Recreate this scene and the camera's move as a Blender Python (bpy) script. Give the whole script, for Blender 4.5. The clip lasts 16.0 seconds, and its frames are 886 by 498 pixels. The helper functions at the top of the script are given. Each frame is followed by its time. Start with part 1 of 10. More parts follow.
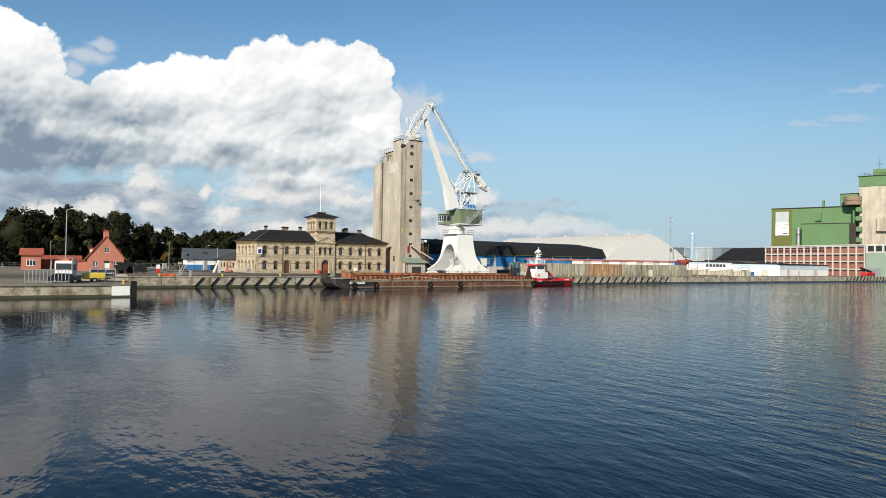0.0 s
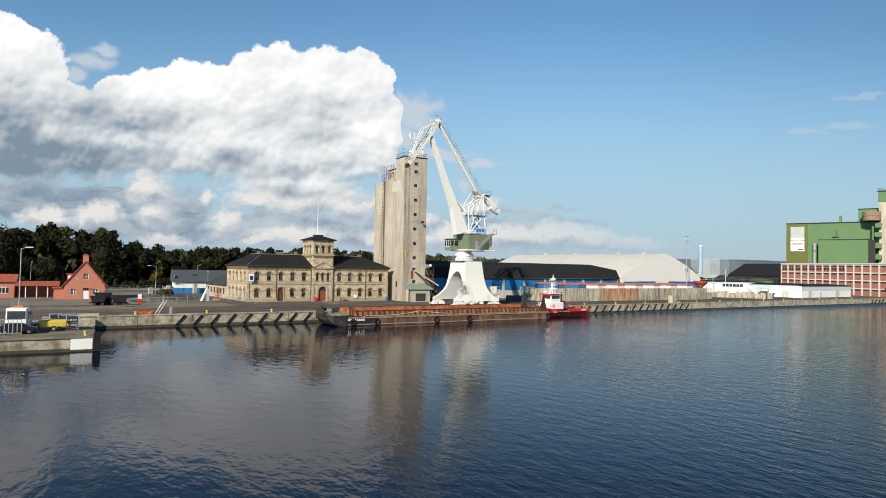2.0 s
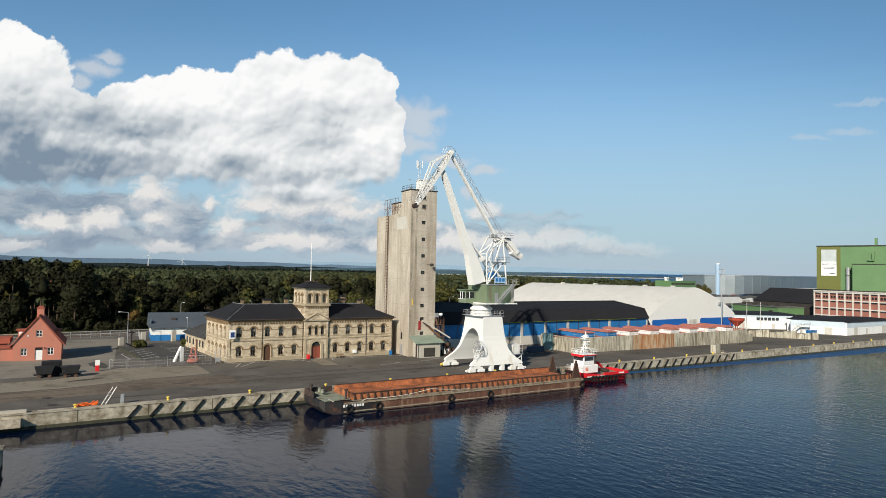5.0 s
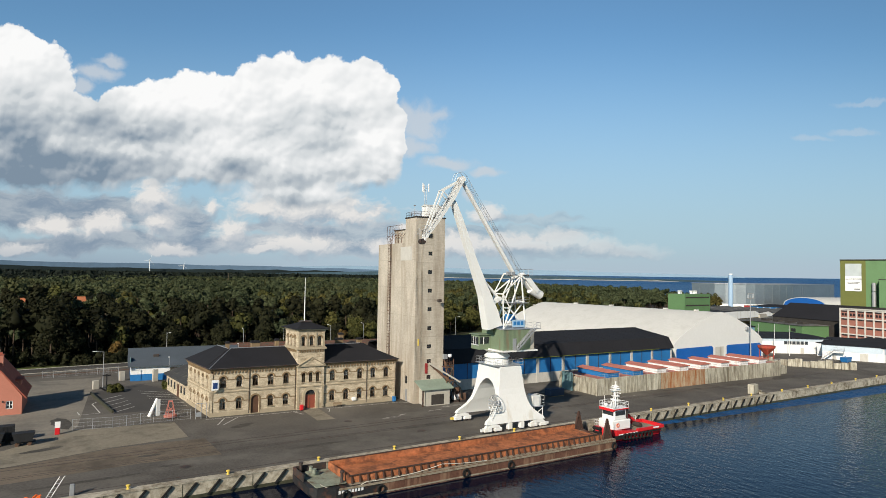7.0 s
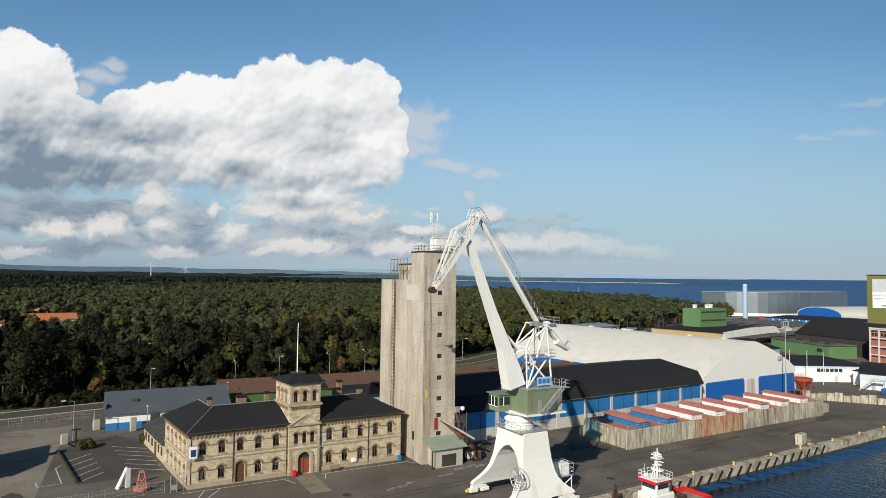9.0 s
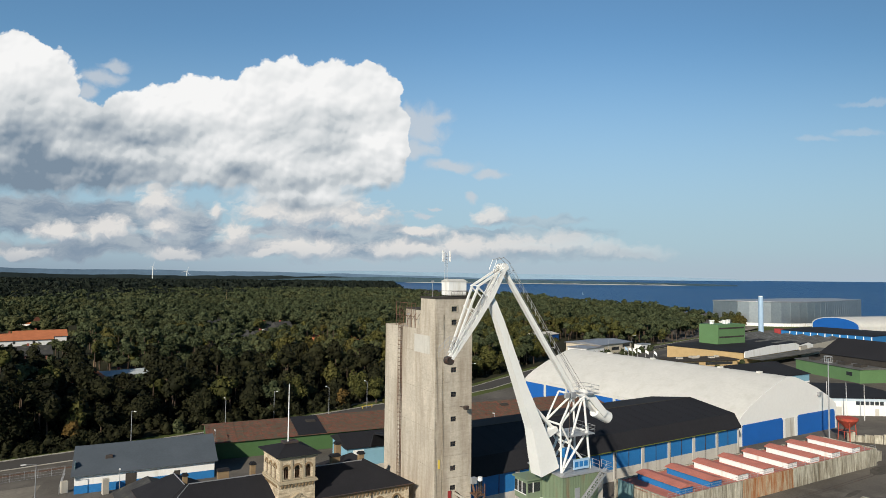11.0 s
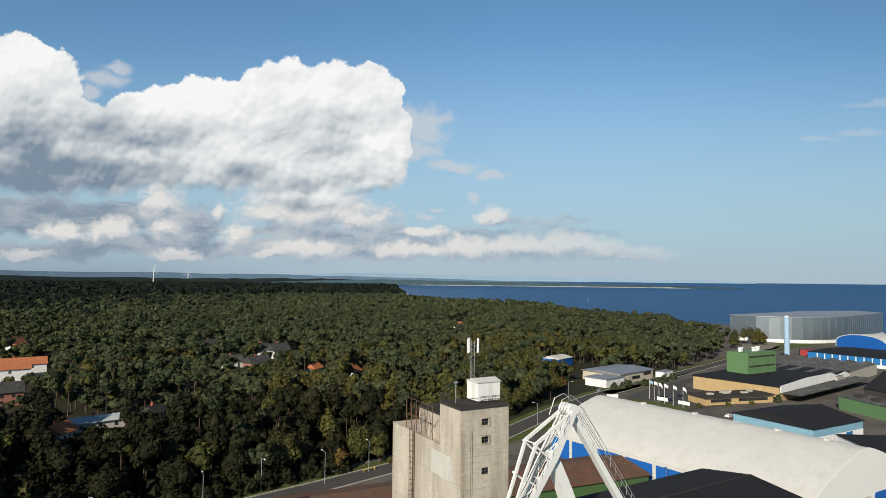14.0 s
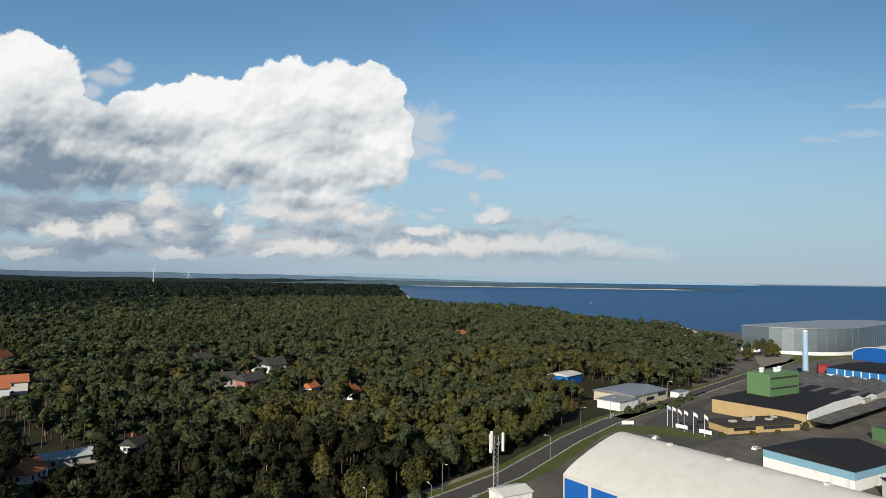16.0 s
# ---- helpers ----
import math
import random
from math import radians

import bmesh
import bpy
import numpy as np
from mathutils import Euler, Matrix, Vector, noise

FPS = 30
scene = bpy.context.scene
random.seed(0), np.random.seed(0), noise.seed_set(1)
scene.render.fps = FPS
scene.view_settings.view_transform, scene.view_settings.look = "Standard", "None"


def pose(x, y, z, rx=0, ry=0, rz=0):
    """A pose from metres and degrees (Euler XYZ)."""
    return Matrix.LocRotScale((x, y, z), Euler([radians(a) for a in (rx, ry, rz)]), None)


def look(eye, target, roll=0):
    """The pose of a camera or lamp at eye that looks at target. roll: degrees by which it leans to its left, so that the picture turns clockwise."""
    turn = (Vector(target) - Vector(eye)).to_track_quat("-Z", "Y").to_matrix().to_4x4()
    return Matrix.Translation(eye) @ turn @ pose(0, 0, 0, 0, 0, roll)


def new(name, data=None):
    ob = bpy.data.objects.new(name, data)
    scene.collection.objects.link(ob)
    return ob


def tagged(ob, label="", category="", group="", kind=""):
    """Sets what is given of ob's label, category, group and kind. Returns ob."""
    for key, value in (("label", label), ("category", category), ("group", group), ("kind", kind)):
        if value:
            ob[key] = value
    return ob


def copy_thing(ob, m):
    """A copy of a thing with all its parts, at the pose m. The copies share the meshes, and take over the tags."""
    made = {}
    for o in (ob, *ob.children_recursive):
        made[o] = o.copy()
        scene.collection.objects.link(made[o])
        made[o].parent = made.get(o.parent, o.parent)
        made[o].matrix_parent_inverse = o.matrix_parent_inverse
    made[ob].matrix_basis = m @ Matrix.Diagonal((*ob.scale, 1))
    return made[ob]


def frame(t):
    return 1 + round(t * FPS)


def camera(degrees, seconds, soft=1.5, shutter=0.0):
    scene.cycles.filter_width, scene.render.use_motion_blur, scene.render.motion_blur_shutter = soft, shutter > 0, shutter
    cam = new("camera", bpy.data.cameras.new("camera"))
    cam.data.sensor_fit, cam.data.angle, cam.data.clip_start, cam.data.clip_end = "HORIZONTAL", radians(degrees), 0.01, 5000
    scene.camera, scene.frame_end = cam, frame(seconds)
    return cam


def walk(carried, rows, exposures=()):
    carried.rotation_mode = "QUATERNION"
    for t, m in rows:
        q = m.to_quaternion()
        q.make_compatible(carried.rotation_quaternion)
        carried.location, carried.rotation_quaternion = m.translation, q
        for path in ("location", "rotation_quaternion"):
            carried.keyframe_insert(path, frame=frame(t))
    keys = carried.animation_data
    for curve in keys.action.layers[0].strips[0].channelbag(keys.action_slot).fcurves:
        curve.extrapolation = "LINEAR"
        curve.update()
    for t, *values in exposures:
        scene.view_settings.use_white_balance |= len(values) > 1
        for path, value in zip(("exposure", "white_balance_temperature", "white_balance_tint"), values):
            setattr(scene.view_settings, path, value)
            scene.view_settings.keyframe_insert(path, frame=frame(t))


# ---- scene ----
cam = camera(70.3, 16.0, 0.6)
PATH = [
    (0, (-40.311, -171.216, 4.004), (-39.319, -169.48, 4.043), 0.9),
    (0.5, (-39.238, -168.532, 5.201), (-38.246, -166.796, 5.245), 1.0),
    (1, (-38.06, -165.656, 6.529), (-37.069, -163.92, 6.579), 1.1),
    (1.5, (-36.796, -162.623, 7.966), (-35.806, -160.886, 8.02), 1.1),
    (2, (-35.46, -159.462, 9.491), (-34.47, -157.725, 9.549), 1.1),
    (2.5, (-34.066, -156.199, 11.088), (-33.077, -154.462, 11.15), 1.1),
    (3, (-32.627, -152.857, 12.743), (-31.639, -151.119, 12.809), 1.1),
    (3.5, (-31.154, -149.453, 14.446), (-30.167, -147.715, 14.515), 1.1),
    (4, (-29.656, -146.003, 16.186), (-28.671, -144.264, 16.258), 1.1),
    (4.5, (-28.142, -142.518, 17.957), (-27.159, -140.778, 18.032), 1.1),
    (5, (-26.62, -139.008, 19.754), (-25.638, -137.267, 19.832), 1.1),
    (5.5, (-25.095, -135.479, 21.573), (-24.114, -133.738, 21.653), 1.0),
    (6, (-23.571, -131.935, 23.413), (-22.592, -130.193, 23.495), 1.0),
    (6.5, (-22.053, -128.379, 25.271), (-21.075, -126.636, 25.355), 1.0),
    (7, (-20.543, -124.811, 27.149), (-19.566, -123.067, 27.234), 0.9),
    (7.5, (-19.041, -121.229, 29.046), (-18.067, -119.484, 29.133), 0.9),
    (8, (-17.549, -117.631, 30.963), (-16.576, -115.886, 31.052), 0.8),
    (8.5, (-16.066, -114.013, 32.903), (-15.094, -112.267, 32.992), 0.8),
    (9, (-14.59, -110.371, 34.866), (-13.619, -108.625, 34.956), 0.7),
    (9.5, (-13.118, -106.701, 36.852), (-12.148, -104.954, 36.944), 0.7),
    (10, (-11.646, -102.996, 38.864), (-10.678, -101.249, 38.956), 0.7),
    (10.5, (-10.171, -99.252, 40.899), (-9.204, -97.504, 40.992), 0.6),
    (11, (-8.687, -95.463, 42.959), (-7.722, -93.715, 43.052), 0.6),
    (11.5, (-7.189, -91.626, 45.039), (-6.224, -89.876, 45.133), 0.6),
    (12, (-5.669, -87.735, 47.137), (-4.705, -85.985, 47.231), 0.6),
    (12.5, (-4.12, -83.788, 49.247), (-3.157, -82.038, 49.342), 0.6),
    (13, (-2.533, -79.784, 51.363), (-1.572, -78.033, 51.458), 0.6),
    (13.5, (-0.902, -75.723, 53.474), (0.059, -73.971, 53.569), 0.6),
    (14, (0.785, -71.605, 55.57), (1.745, -69.853, 55.665), 0.6),
    (14.5, (2.537, -67.435, 57.637), (3.496, -65.682, 57.732), 0.7),
    (15, (4.364, -63.218, 59.657), (5.323, -61.465, 59.752), 0.7),
    (15.5, (6.277, -58.963, 61.612), (7.235, -57.21, 61.707), 0.8),
    (16, (8.287, -54.68, 63.478), (9.244, -52.927, 63.572), 0.8),
]
walk(cam, [(t, look(eye, target, roll)) for t, eye, target, roll in PATH], [(0, 0.08), (4, 0.02), (7, 0.0), (9.5, -0.06), (16, -0.05)])

# ---------------------------------------------------------------- light
SUN_AZ = math.atan2(-18.0, -25.0)      # towards the sun, from +x
SUN_EL = radians(28)
SUN_DIR = Vector((math.cos(SUN_AZ) * math.cos(SUN_EL), math.sin(SUN_AZ) * math.cos(SUN_EL), math.sin(SUN_EL)))
sun_data = bpy.data.lights.new("sun", "SUN")
sun_data.energy, sun_data.angle, sun_data.color = 5.4, radians(0.53), (1.0, 0.90, 0.76)
sun = new("sun", sun_data)
sun.matrix_world = look((0, 0, 300), Vector((0, 0, 300)) - SUN_DIR)

world = bpy.data.worlds.new("sky")
scene.world = world
world.use_nodes = True
wn, wl = world.node_tree.nodes, world.node_tree.links
wn.clear()


def wmath(op, a, b=None, c=None, clamp=False):
    m = wn.new("ShaderNodeMath")
    m.operation, m.use_clamp = op, clamp
    for i, v in enumerate((a, b, c)):
        if v is not None:
            if isinstance(v, (int, float)):
                m.inputs[i].default_value = v
            else:
                wl.new(v, m.inputs[i])
    return m.outputs[0]


def wvec(op, a, b=None):
    m = wn.new("ShaderNodeVectorMath")
    m.operation = op
    for i, v in enumerate((a, b)):
        if v is not None:
            if isinstance(v, (tuple, list)):
                m.inputs[i].default_value = v
            else:
                wl.new(v, m.inputs[i])
    return m.outputs["Value"] if op in ("DOT_PRODUCT", "LENGTH") else m.outputs["Vector"]


def wramp(v, lo, hi, a=0.0, b=1.0, smooth=True):
    m = wn.new("ShaderNodeMapRange")
    m.interpolation_type = "SMOOTHSTEP" if smooth else "LINEAR"
    wl.new(v, m.inputs[0])
    for i, x in enumerate((lo, hi, a, b)):
        m.inputs[i + 1].default_value = x
    return m.outputs[0]


def wnoise(vec, scale, detail, rough=0.55, stretch=(1, 1, 1), shift=(0, 0, 0)):
    mp = wn.new("ShaderNodeMapping")
    mp.inputs["Scale"].default_value, mp.inputs["Location"].default_value = stretch, shift
    wl.new(vec, mp.inputs["Vector"])
    t = wn.new("ShaderNodeTexNoise")
    t.inputs["Scale"].default_value, t.inputs["Detail"].default_value, t.inputs["Roughness"].default_value = scale, detail, rough
    wl.new(mp.outputs[0], t.inputs["Vector"])
    return t


def wmix(f, a, b):
    m = wn.new("ShaderNodeMix")
    m.data_type = "RGBA"
    for sock, v in ((m.inputs[0], f), (m.inputs[6], a), (m.inputs[7], b)):
        if isinstance(v, (int, float)):
            sock.default_value = v
        elif isinstance(v, tuple):
            sock.default_value = (*v, 1)
        else:
            wl.new(v, sock)
    return m.outputs[2]


sky = wn.new("ShaderNodeTexSky")
sky.sky_type, sky.sun_disc = "NISHITA", False
sky.sun_elevation, sky.sun_rotation = SUN_EL, math.pi / 2 - SUN_AZ
sky.air_density, sky.dust_density, sky.ozone_density = 1.0, 0.3, 2.5

# clouds over the land and the bay, drawn on the directions of the north-eastern sky
CLOUD_AZ = 0.508
way = wn.new("ShaderNodeTexCoord").outputs["Generated"]
ahead = wvec("DOT_PRODUCT", way, (math.sin(CLOUD_AZ), math.cos(CLOUD_AZ), 0))
aside = wvec("DOT_PRODUCT", way, (math.cos(CLOUD_AZ), -math.sin(CLOUD_AZ), 0))
sep = wn.new("ShaderNodeSeparateXYZ")
wl.new(way, sep.inputs[0])
safe = wmath("MAXIMUM", ahead, 0.08)
cu, cv = wmath("DIVIDE", aside, safe), wmath("DIVIDE", sep.outputs[2], safe)
comb = wn.new("ShaderNodeCombineXYZ")
wl.new(cu, comb.inputs[0])
wl.new(cv, comb.inputs[1])
cp = comb.outputs[0]


def swirled(vec, scale, amount, detail):
    t = wnoise(vec, scale, detail)
    return wvec("ADD", vec, wvec("MULTIPLY", wvec("SUBTRACT", t.outputs["Color"], (0.5, 0.5, 0.5)), (amount, amount, 0)))


def bank(vec, rows, k=0.25, grow=1.16):
    """How deep a direction lies within a bank of puffs (u, v, width, height)."""
    deep = None
    for u, v, ru, rv in rows:
        d = wmath("SUBTRACT", 1.0, wvec("LENGTH", wvec("MULTIPLY", wvec("SUBTRACT", vec, (u, v, 0)), (1 / (ru * grow), 1 / (rv * grow), 0))))
        deep = d if deep is None else wmath("SMOOTH_MAX", deep, d, k)
    return deep


def cells(vec, scale, detail):
    """Rounded lumps of several sizes, parted by creases."""
    t = wn.new("ShaderNodeTexVoronoi")
    t.voronoi_dimensions, t.feature, t.normalize = "2D", "SMOOTH_F1", True
    for key, value in (("Scale", scale), ("Detail", detail), ("Roughness", 0.55), ("Lacunarity", 2.3), ("Smoothness", 0.35)):
        t.inputs[key].default_value = value
    wl.new(vec, t.inputs["Vector"])
    return t.outputs["Distance"]


def heap(vec, rows, scale, amount, step, k=0.2, grow=1.0):
    """Depth of a direction within a heap of billows, and how far the billows turn to the light, in the large and in the small."""
    def lumps(p, size, detail):
        return wmath("SUBTRACT", 0.42, cells(p, size, detail))
    large = bank(vec, rows, k, grow)
    edge = wmath("MULTIPLY", lumps(vec, scale, 3.0), amount)
    large_turn = wmath("SUBTRACT", large, bank(wvec("ADD", vec, (-step, 2.4 * step, 0)), rows, k, grow))
    mid_turn = wmath("SUBTRACT", lumps(vec, 0.62 * scale, 0.6), lumps(wvec("ADD", vec, (-0.5 * step, step, 0)), 0.62 * scale, 0.6))
    fine_turn = wmath("SUBTRACT", lumps(vec, 1.7 * scale, 1.0), lumps(wvec("ADD", vec, (-0.25 * step, 0.5 * step, 0)), 1.7 * scale, 1.0))
    return wmath("ADD", large, edge), large_turn, wmath("MULTIPLY_ADD", fine_turn, 0.5, mid_turn)


big_puffs = [(-0.706, 0.33, 0.065, 0.059), (-0.667, 0.314, 0.066, 0.056), (-0.639, 0.287, 0.043, 0.052), (-0.693, 0.224, 0.117, 0.075), (-0.619, 0.197, 0.108, 0.066), (-0.509, 0.239, 0.065, 0.056), (-0.448, 0.255, 0.065, 0.054), (-0.397, 0.263, 0.072, 0.057), (-0.334, 0.255, 0.072, 0.059), (-0.4, 0.194, 0.135, 0.052), (-0.536, 0.179, 0.135, 0.047), (-0.663, 0.169, 0.126, 0.041)]
tower_puffs = [(-0.259, 0.294, 0.059, 0.061), (-0.295, 0.264, 0.059, 0.063), (-0.195, 0.285, 0.056, 0.065), (-0.131, 0.282, 0.056, 0.061), (-0.108, 0.225, 0.041, 0.075), (-0.173, 0.183, 0.081, 0.059), (-0.245, 0.162, 0.117, 0.05), (-0.104, 0.178, 0.041, 0.043), (-0.092, 0.243, 0.031, 0.036), (-0.083, 0.209, 0.023, 0.023), (-0.099, 0.295, 0.029, 0.034), (-0.318, 0.181, 0.09, 0.05), (-0.21, 0.228, 0.081, 0.063), (-0.235, 0.132, 0.108, 0.029), (-0.602, 0.243, 0.063, 0.045)]
wisps = [(-0.555, 0.317, 0.041, 0.018), (-0.537, 0.338, 0.027, 0.011), (-0.577, 0.294, 0.02, 0.011), (-0.02, 0.256, 0.04, 0.014), (0.008, 0.179, 0.054, 0.014), (0.072, 0.167, 0.032, 0.009), (0.043, 0.128, 0.014, 0.009), (-0.034, 0.1, 0.018, 0.005), (-0.02, 0.116, 0.014, 0.004), (0.595, 0.233, 0.04, 0.008), (0.659, 0.244, 0.045, 0.007), (0.678, 0.295, 0.054, 0.006), (-0.051, 0.207, 0.045, 0.018), (-0.04, 0.243, 0.047, 0.036), (-0.065, 0.252, 0.027, 0.027)]
low_puffs = [(-0.208, 0.102, 0.099, 0.023), (-0.289, 0.102, 0.027, 0.016), (-0.144, 0.092, 0.045, 0.014), (-0.457, 0.112, 0.031, 0.031), (-0.451, 0.076, 0.023, 0.022), (-0.537, 0.072, 0.034, 0.016), (-0.613, 0.065, 0.04, 0.013), (-0.333, 0.065, 0.023, 0.02), (-0.366, 0.106, 0.011, 0.011), (-0.225, 0.046, 0.059, 0.016), (0.07, 0.099, 0.023, 0.014), (-0.04, 0.073, 0.031, 0.008), (-0.062, 0.046, 0.059, 0.013), (0.036, 0.049, 0.054, 0.016), (0.126, 0.052, 0.063, 0.013), (0.198, 0.06, 0.047, 0.013), (0.243, 0.051, 0.04, 0.011), (0.306, 0.041, 0.054, 0.009), (-0.278, 0.037, 0.036, 0.008), (-0.432, 0.037, 0.027, 0.008), (-0.676, 0.033, 0.036, 0.007), (-0.432, 0.031, 0.04, 0.006)]
grey_puffs = [(-0.66, 0.103, 0.099, 0.027), (-0.542, 0.099, 0.081, 0.023), (-0.605, 0.083, 0.135, 0.02), (-0.415, 0.08, 0.047, 0.041), (-0.441, 0.051, 0.153, 0.014), (-0.171, 0.069, 0.135, 0.016), (-0.09, 0.073, 0.054, 0.011), (-0.279, 0.071, 0.036, 0.009), (0.063, 0.083, 0.036, 0.004), (0.099, 0.072, 0.153, 0.013), (0.153, 0.093, 0.072, 0.007), (-0.351, 0.045, 0.162, 0.014), (-0.622, 0.042, 0.162, 0.014), (-0.027, 0.057, 0.108, 0.009), (-0.125, 0.047, 0.117, 0.018), (0.153, 0.041, 0.171, 0.013)]
shades = [(-0.626, 0.146, 0.153, 0.022), (-0.717, 0.157, 0.081, 0.023), (-0.684, 0.227, 0.047, 0.032), (-0.549, 0.241, 0.054, 0.031), (-0.51, 0.22, 0.054, 0.011), (-0.258, 0.149, 0.099, 0.02), (-0.208, 0.117, 0.108, 0.016), (-0.331, 0.161, 0.054, 0.014), (-0.127, 0.133, 0.054, 0.011), (-0.581, 0.17, 0.099, 0.02), (-0.416, 0.13, 0.054, 0.02)]
soft_shades = [(-0.637, 0.187, 0.135, 0.045), (-0.447, 0.226, 0.081, 0.023), (-0.491, 0.18, 0.108, 0.018), (-0.246, 0.219, 0.054, 0.045), (-0.174, 0.261, 0.108, 0.011), (-0.136, 0.165, 0.081, 0.027), (-0.282, 0.182, 0.09, 0.023), (-0.187, 0.21, 0.027, 0.036), (-0.102, 0.252, 0.036, 0.023), (-0.713, 0.279, 0.054, 0.027)]

cw = swirled(swirled(cp, 9.0, 0.03, 2.0), 60.0, 0.008, 4.0)
soft_cw = swirled(swirled(cp, 7.0, 0.045, 3.0), 26.0, 0.03, 6.0)
low_cw = swirled(swirled(cp, 14.0, 0.03, 3.0), 50.0, 0.016, 5.0)

# the towering cumulus: crisp above, frayed towards its base
deep, turn, knob = heap(cw, big_puffs + tower_puffs, 15.0, 0.8, 0.011)
fray = wnoise(soft_cw, 34.0, 6.0, 0.6).outputs[0]
edge_w = wramp(cv, 0.2, 0.13, 0.07, 0.42)
cover = wmath("DIVIDE", wmath("ADD", deep, wmath("MULTIPLY", wmath("SUBTRACT", fray, 0.5), wramp(cv, 0.22, 0.13, 0.12, 0.5))), edge_w, clamp=True)
coarse = wnoise(soft_cw, 6.0, 4.0).outputs[0]
dark = wramp(bank(soft_cw, shades, 0.3, 1.5), -0.25, 1.0)
dim = wramp(bank(soft_cw, soft_shades, 0.3, 1.5), -0.2, 1.0)
west_dim = wmath("MULTIPLY", wramp(cu, -0.2, -0.62), wramp(cv, 0.3, 0.16, 0.04, 0.3))
rough_up = wramp(cv, 0.32, 0.2, 1.1, 1.7)
bright = wmath("MULTIPLY_ADD", knob, rough_up, wmath("MULTIPLY_ADD", turn, 0.2, 0.88))
bright = wmath("ADD", bright, wmath("MULTIPLY", wmath("SUBTRACT", coarse, 0.5), 0.6))
bright = wmath("ADD", bright, wmath("MULTIPLY", wmath("SUBTRACT", fray, 0.5), wramp(cv, 0.28, 0.16, 0.06, 0.25)))
bright = wmath("SUBTRACT", bright, wmath("ADD", wmath("MULTIPLY", dark, 0.47), wmath("ADD", wmath("MULTIPLY", dim, 0.22), west_dim)))
cloud_col = wmix(wramp(bright, 0.05, 0.55, smooth=False), (0.21, 0.28, 0.36), (0.60, 0.64, 0.665))
cloud_col = wmix(wramp(bright, 0.5, 1.0, smooth=False), cloud_col, (0.96, 0.96, 0.955))

# smaller heaps below it, and the grey decks between them
low_deep, low_turn, low_knob = heap(low_cw, low_puffs, 34.0, 0.9, 0.006, 0.3, 1.35)
low_fray = wnoise(low_cw, 60.0, 6.0, 0.6, (0.7, 1.4, 1)).outputs[0]
low_cover = wmath("DIVIDE", wmath("ADD", low_deep, wmath("MULTIPLY", wmath("SUBTRACT", low_fray, 0.5), 1.1)), 0.6, clamp=True)
low_cover = wmath("MULTIPLY", low_cover, wramp(cu, 0.5, -0.05, 0.1, 0.95))
low_bright = wmath("ADD", wmath("MULTIPLY_ADD", low_knob, 1.0, 0.55), wmath("MULTIPLY_ADD", low_turn, 0.6, wmath("MULTIPLY", wmath("SUBTRACT", low_fray, 0.5), 0.5)))
low_col = wmix(wramp(low_bright, 0.2, 0.78, smooth=False), (0.36, 0.43, 0.51), (0.80, 0.78, 0.755))
grey_deep = wmath("ADD", bank(soft_cw, grey_puffs, 0.2, 1.3), wmath("MULTIPLY", wmath("SUBTRACT", wnoise(soft_cw, 30.0, 6.0, 0.6, (0.6, 1.8, 1)).outputs[0], 0.5), 0.8))
grey_cover = wmath("MULTIPLY", wramp(grey_deep, 0.0, 0.5), wramp(cu, 0.25, -0.3, 0.42, 0.95))
grey_tone = wnoise(soft_cw, 12.0, 6.0, 0.6, (0.8, 2.6, 1.0)).outputs[0]
grey_col = wmix(wramp(grey_tone, 0.36, 0.62), (0.235, 0.31, 0.41), (0.50, 0.555, 0.60))
thin = wmath("MULTIPLY", wramp(wmath("ADD", bank(soft_cw, wisps, 0.05, 1.15), wmath("MULTIPLY", wmath("SUBTRACT", fray, 0.5), 0.9)), 0.0, 0.7), wramp(cu, 0.3, 0.6, 0.75, 0.32))

sky_col = wvec("MULTIPLY", sky.outputs[0], (0.093, 0.122, 0.127))
sky_col = wmix(wramp(cu, 0.05, 0.9, 0.0, 0.24), sky_col, (0.0, 0.0, 0.0))
sky_col = wmix(wramp(sep.outputs[2], 0.42, 0.7, 0.0, 0.75), sky_col, (0.008, 0.02, 0.06))
haze = wramp(cv, 0.42, 0.0, 0.0, 0.92)
west = wramp(cu, -0.25, -0.62, 0.0, 0.3)
grey_col = wmix(west, grey_col, (0.19, 0.25, 0.32))
out_col = wmix(haze, sky_col, (0.385, 0.515, 0.615))
front = wramp(ahead, 0.1, 0.25)
for amount, colour in ((thin, (0.60, 0.64, 0.685)), (grey_cover, grey_col), (low_cover, low_col), (cover, cloud_col)):
    out_col = wmix(wmath("MULTIPLY", amount, front), out_col, colour)
# the air near the horizon veils what lies behind it
veil = wmath("MULTIPLY", wramp(cv, 0.06, 0.0, 0.0, 0.75), front)
out_col = wmix(veil, out_col, wmix(wramp(cu, -0.1, -0.6), (0.43, 0.52, 0.605), (0.28, 0.36, 0.45)))
out_col = wmix(wramp(sep.outputs[2], 0.0, -0.004), out_col, (0.10, 0.17, 0.25))
bg = wn.new("ShaderNodeBackground")
bg.inputs["Strength"].default_value = 1.0
wout = wn.new("ShaderNodeOutputWorld")
wl.new(out_col, bg.inputs["Color"])
wl.new(bg.outputs[0], wout.inputs["Surface"])

# ---------------------------------------------------------------- mesh helpers
def mesh_of(name, bm):
    me = bpy.data.meshes.new(name)
    bm.normal_update()
    bm.to_mesh(me)
    bm.free()
    return me


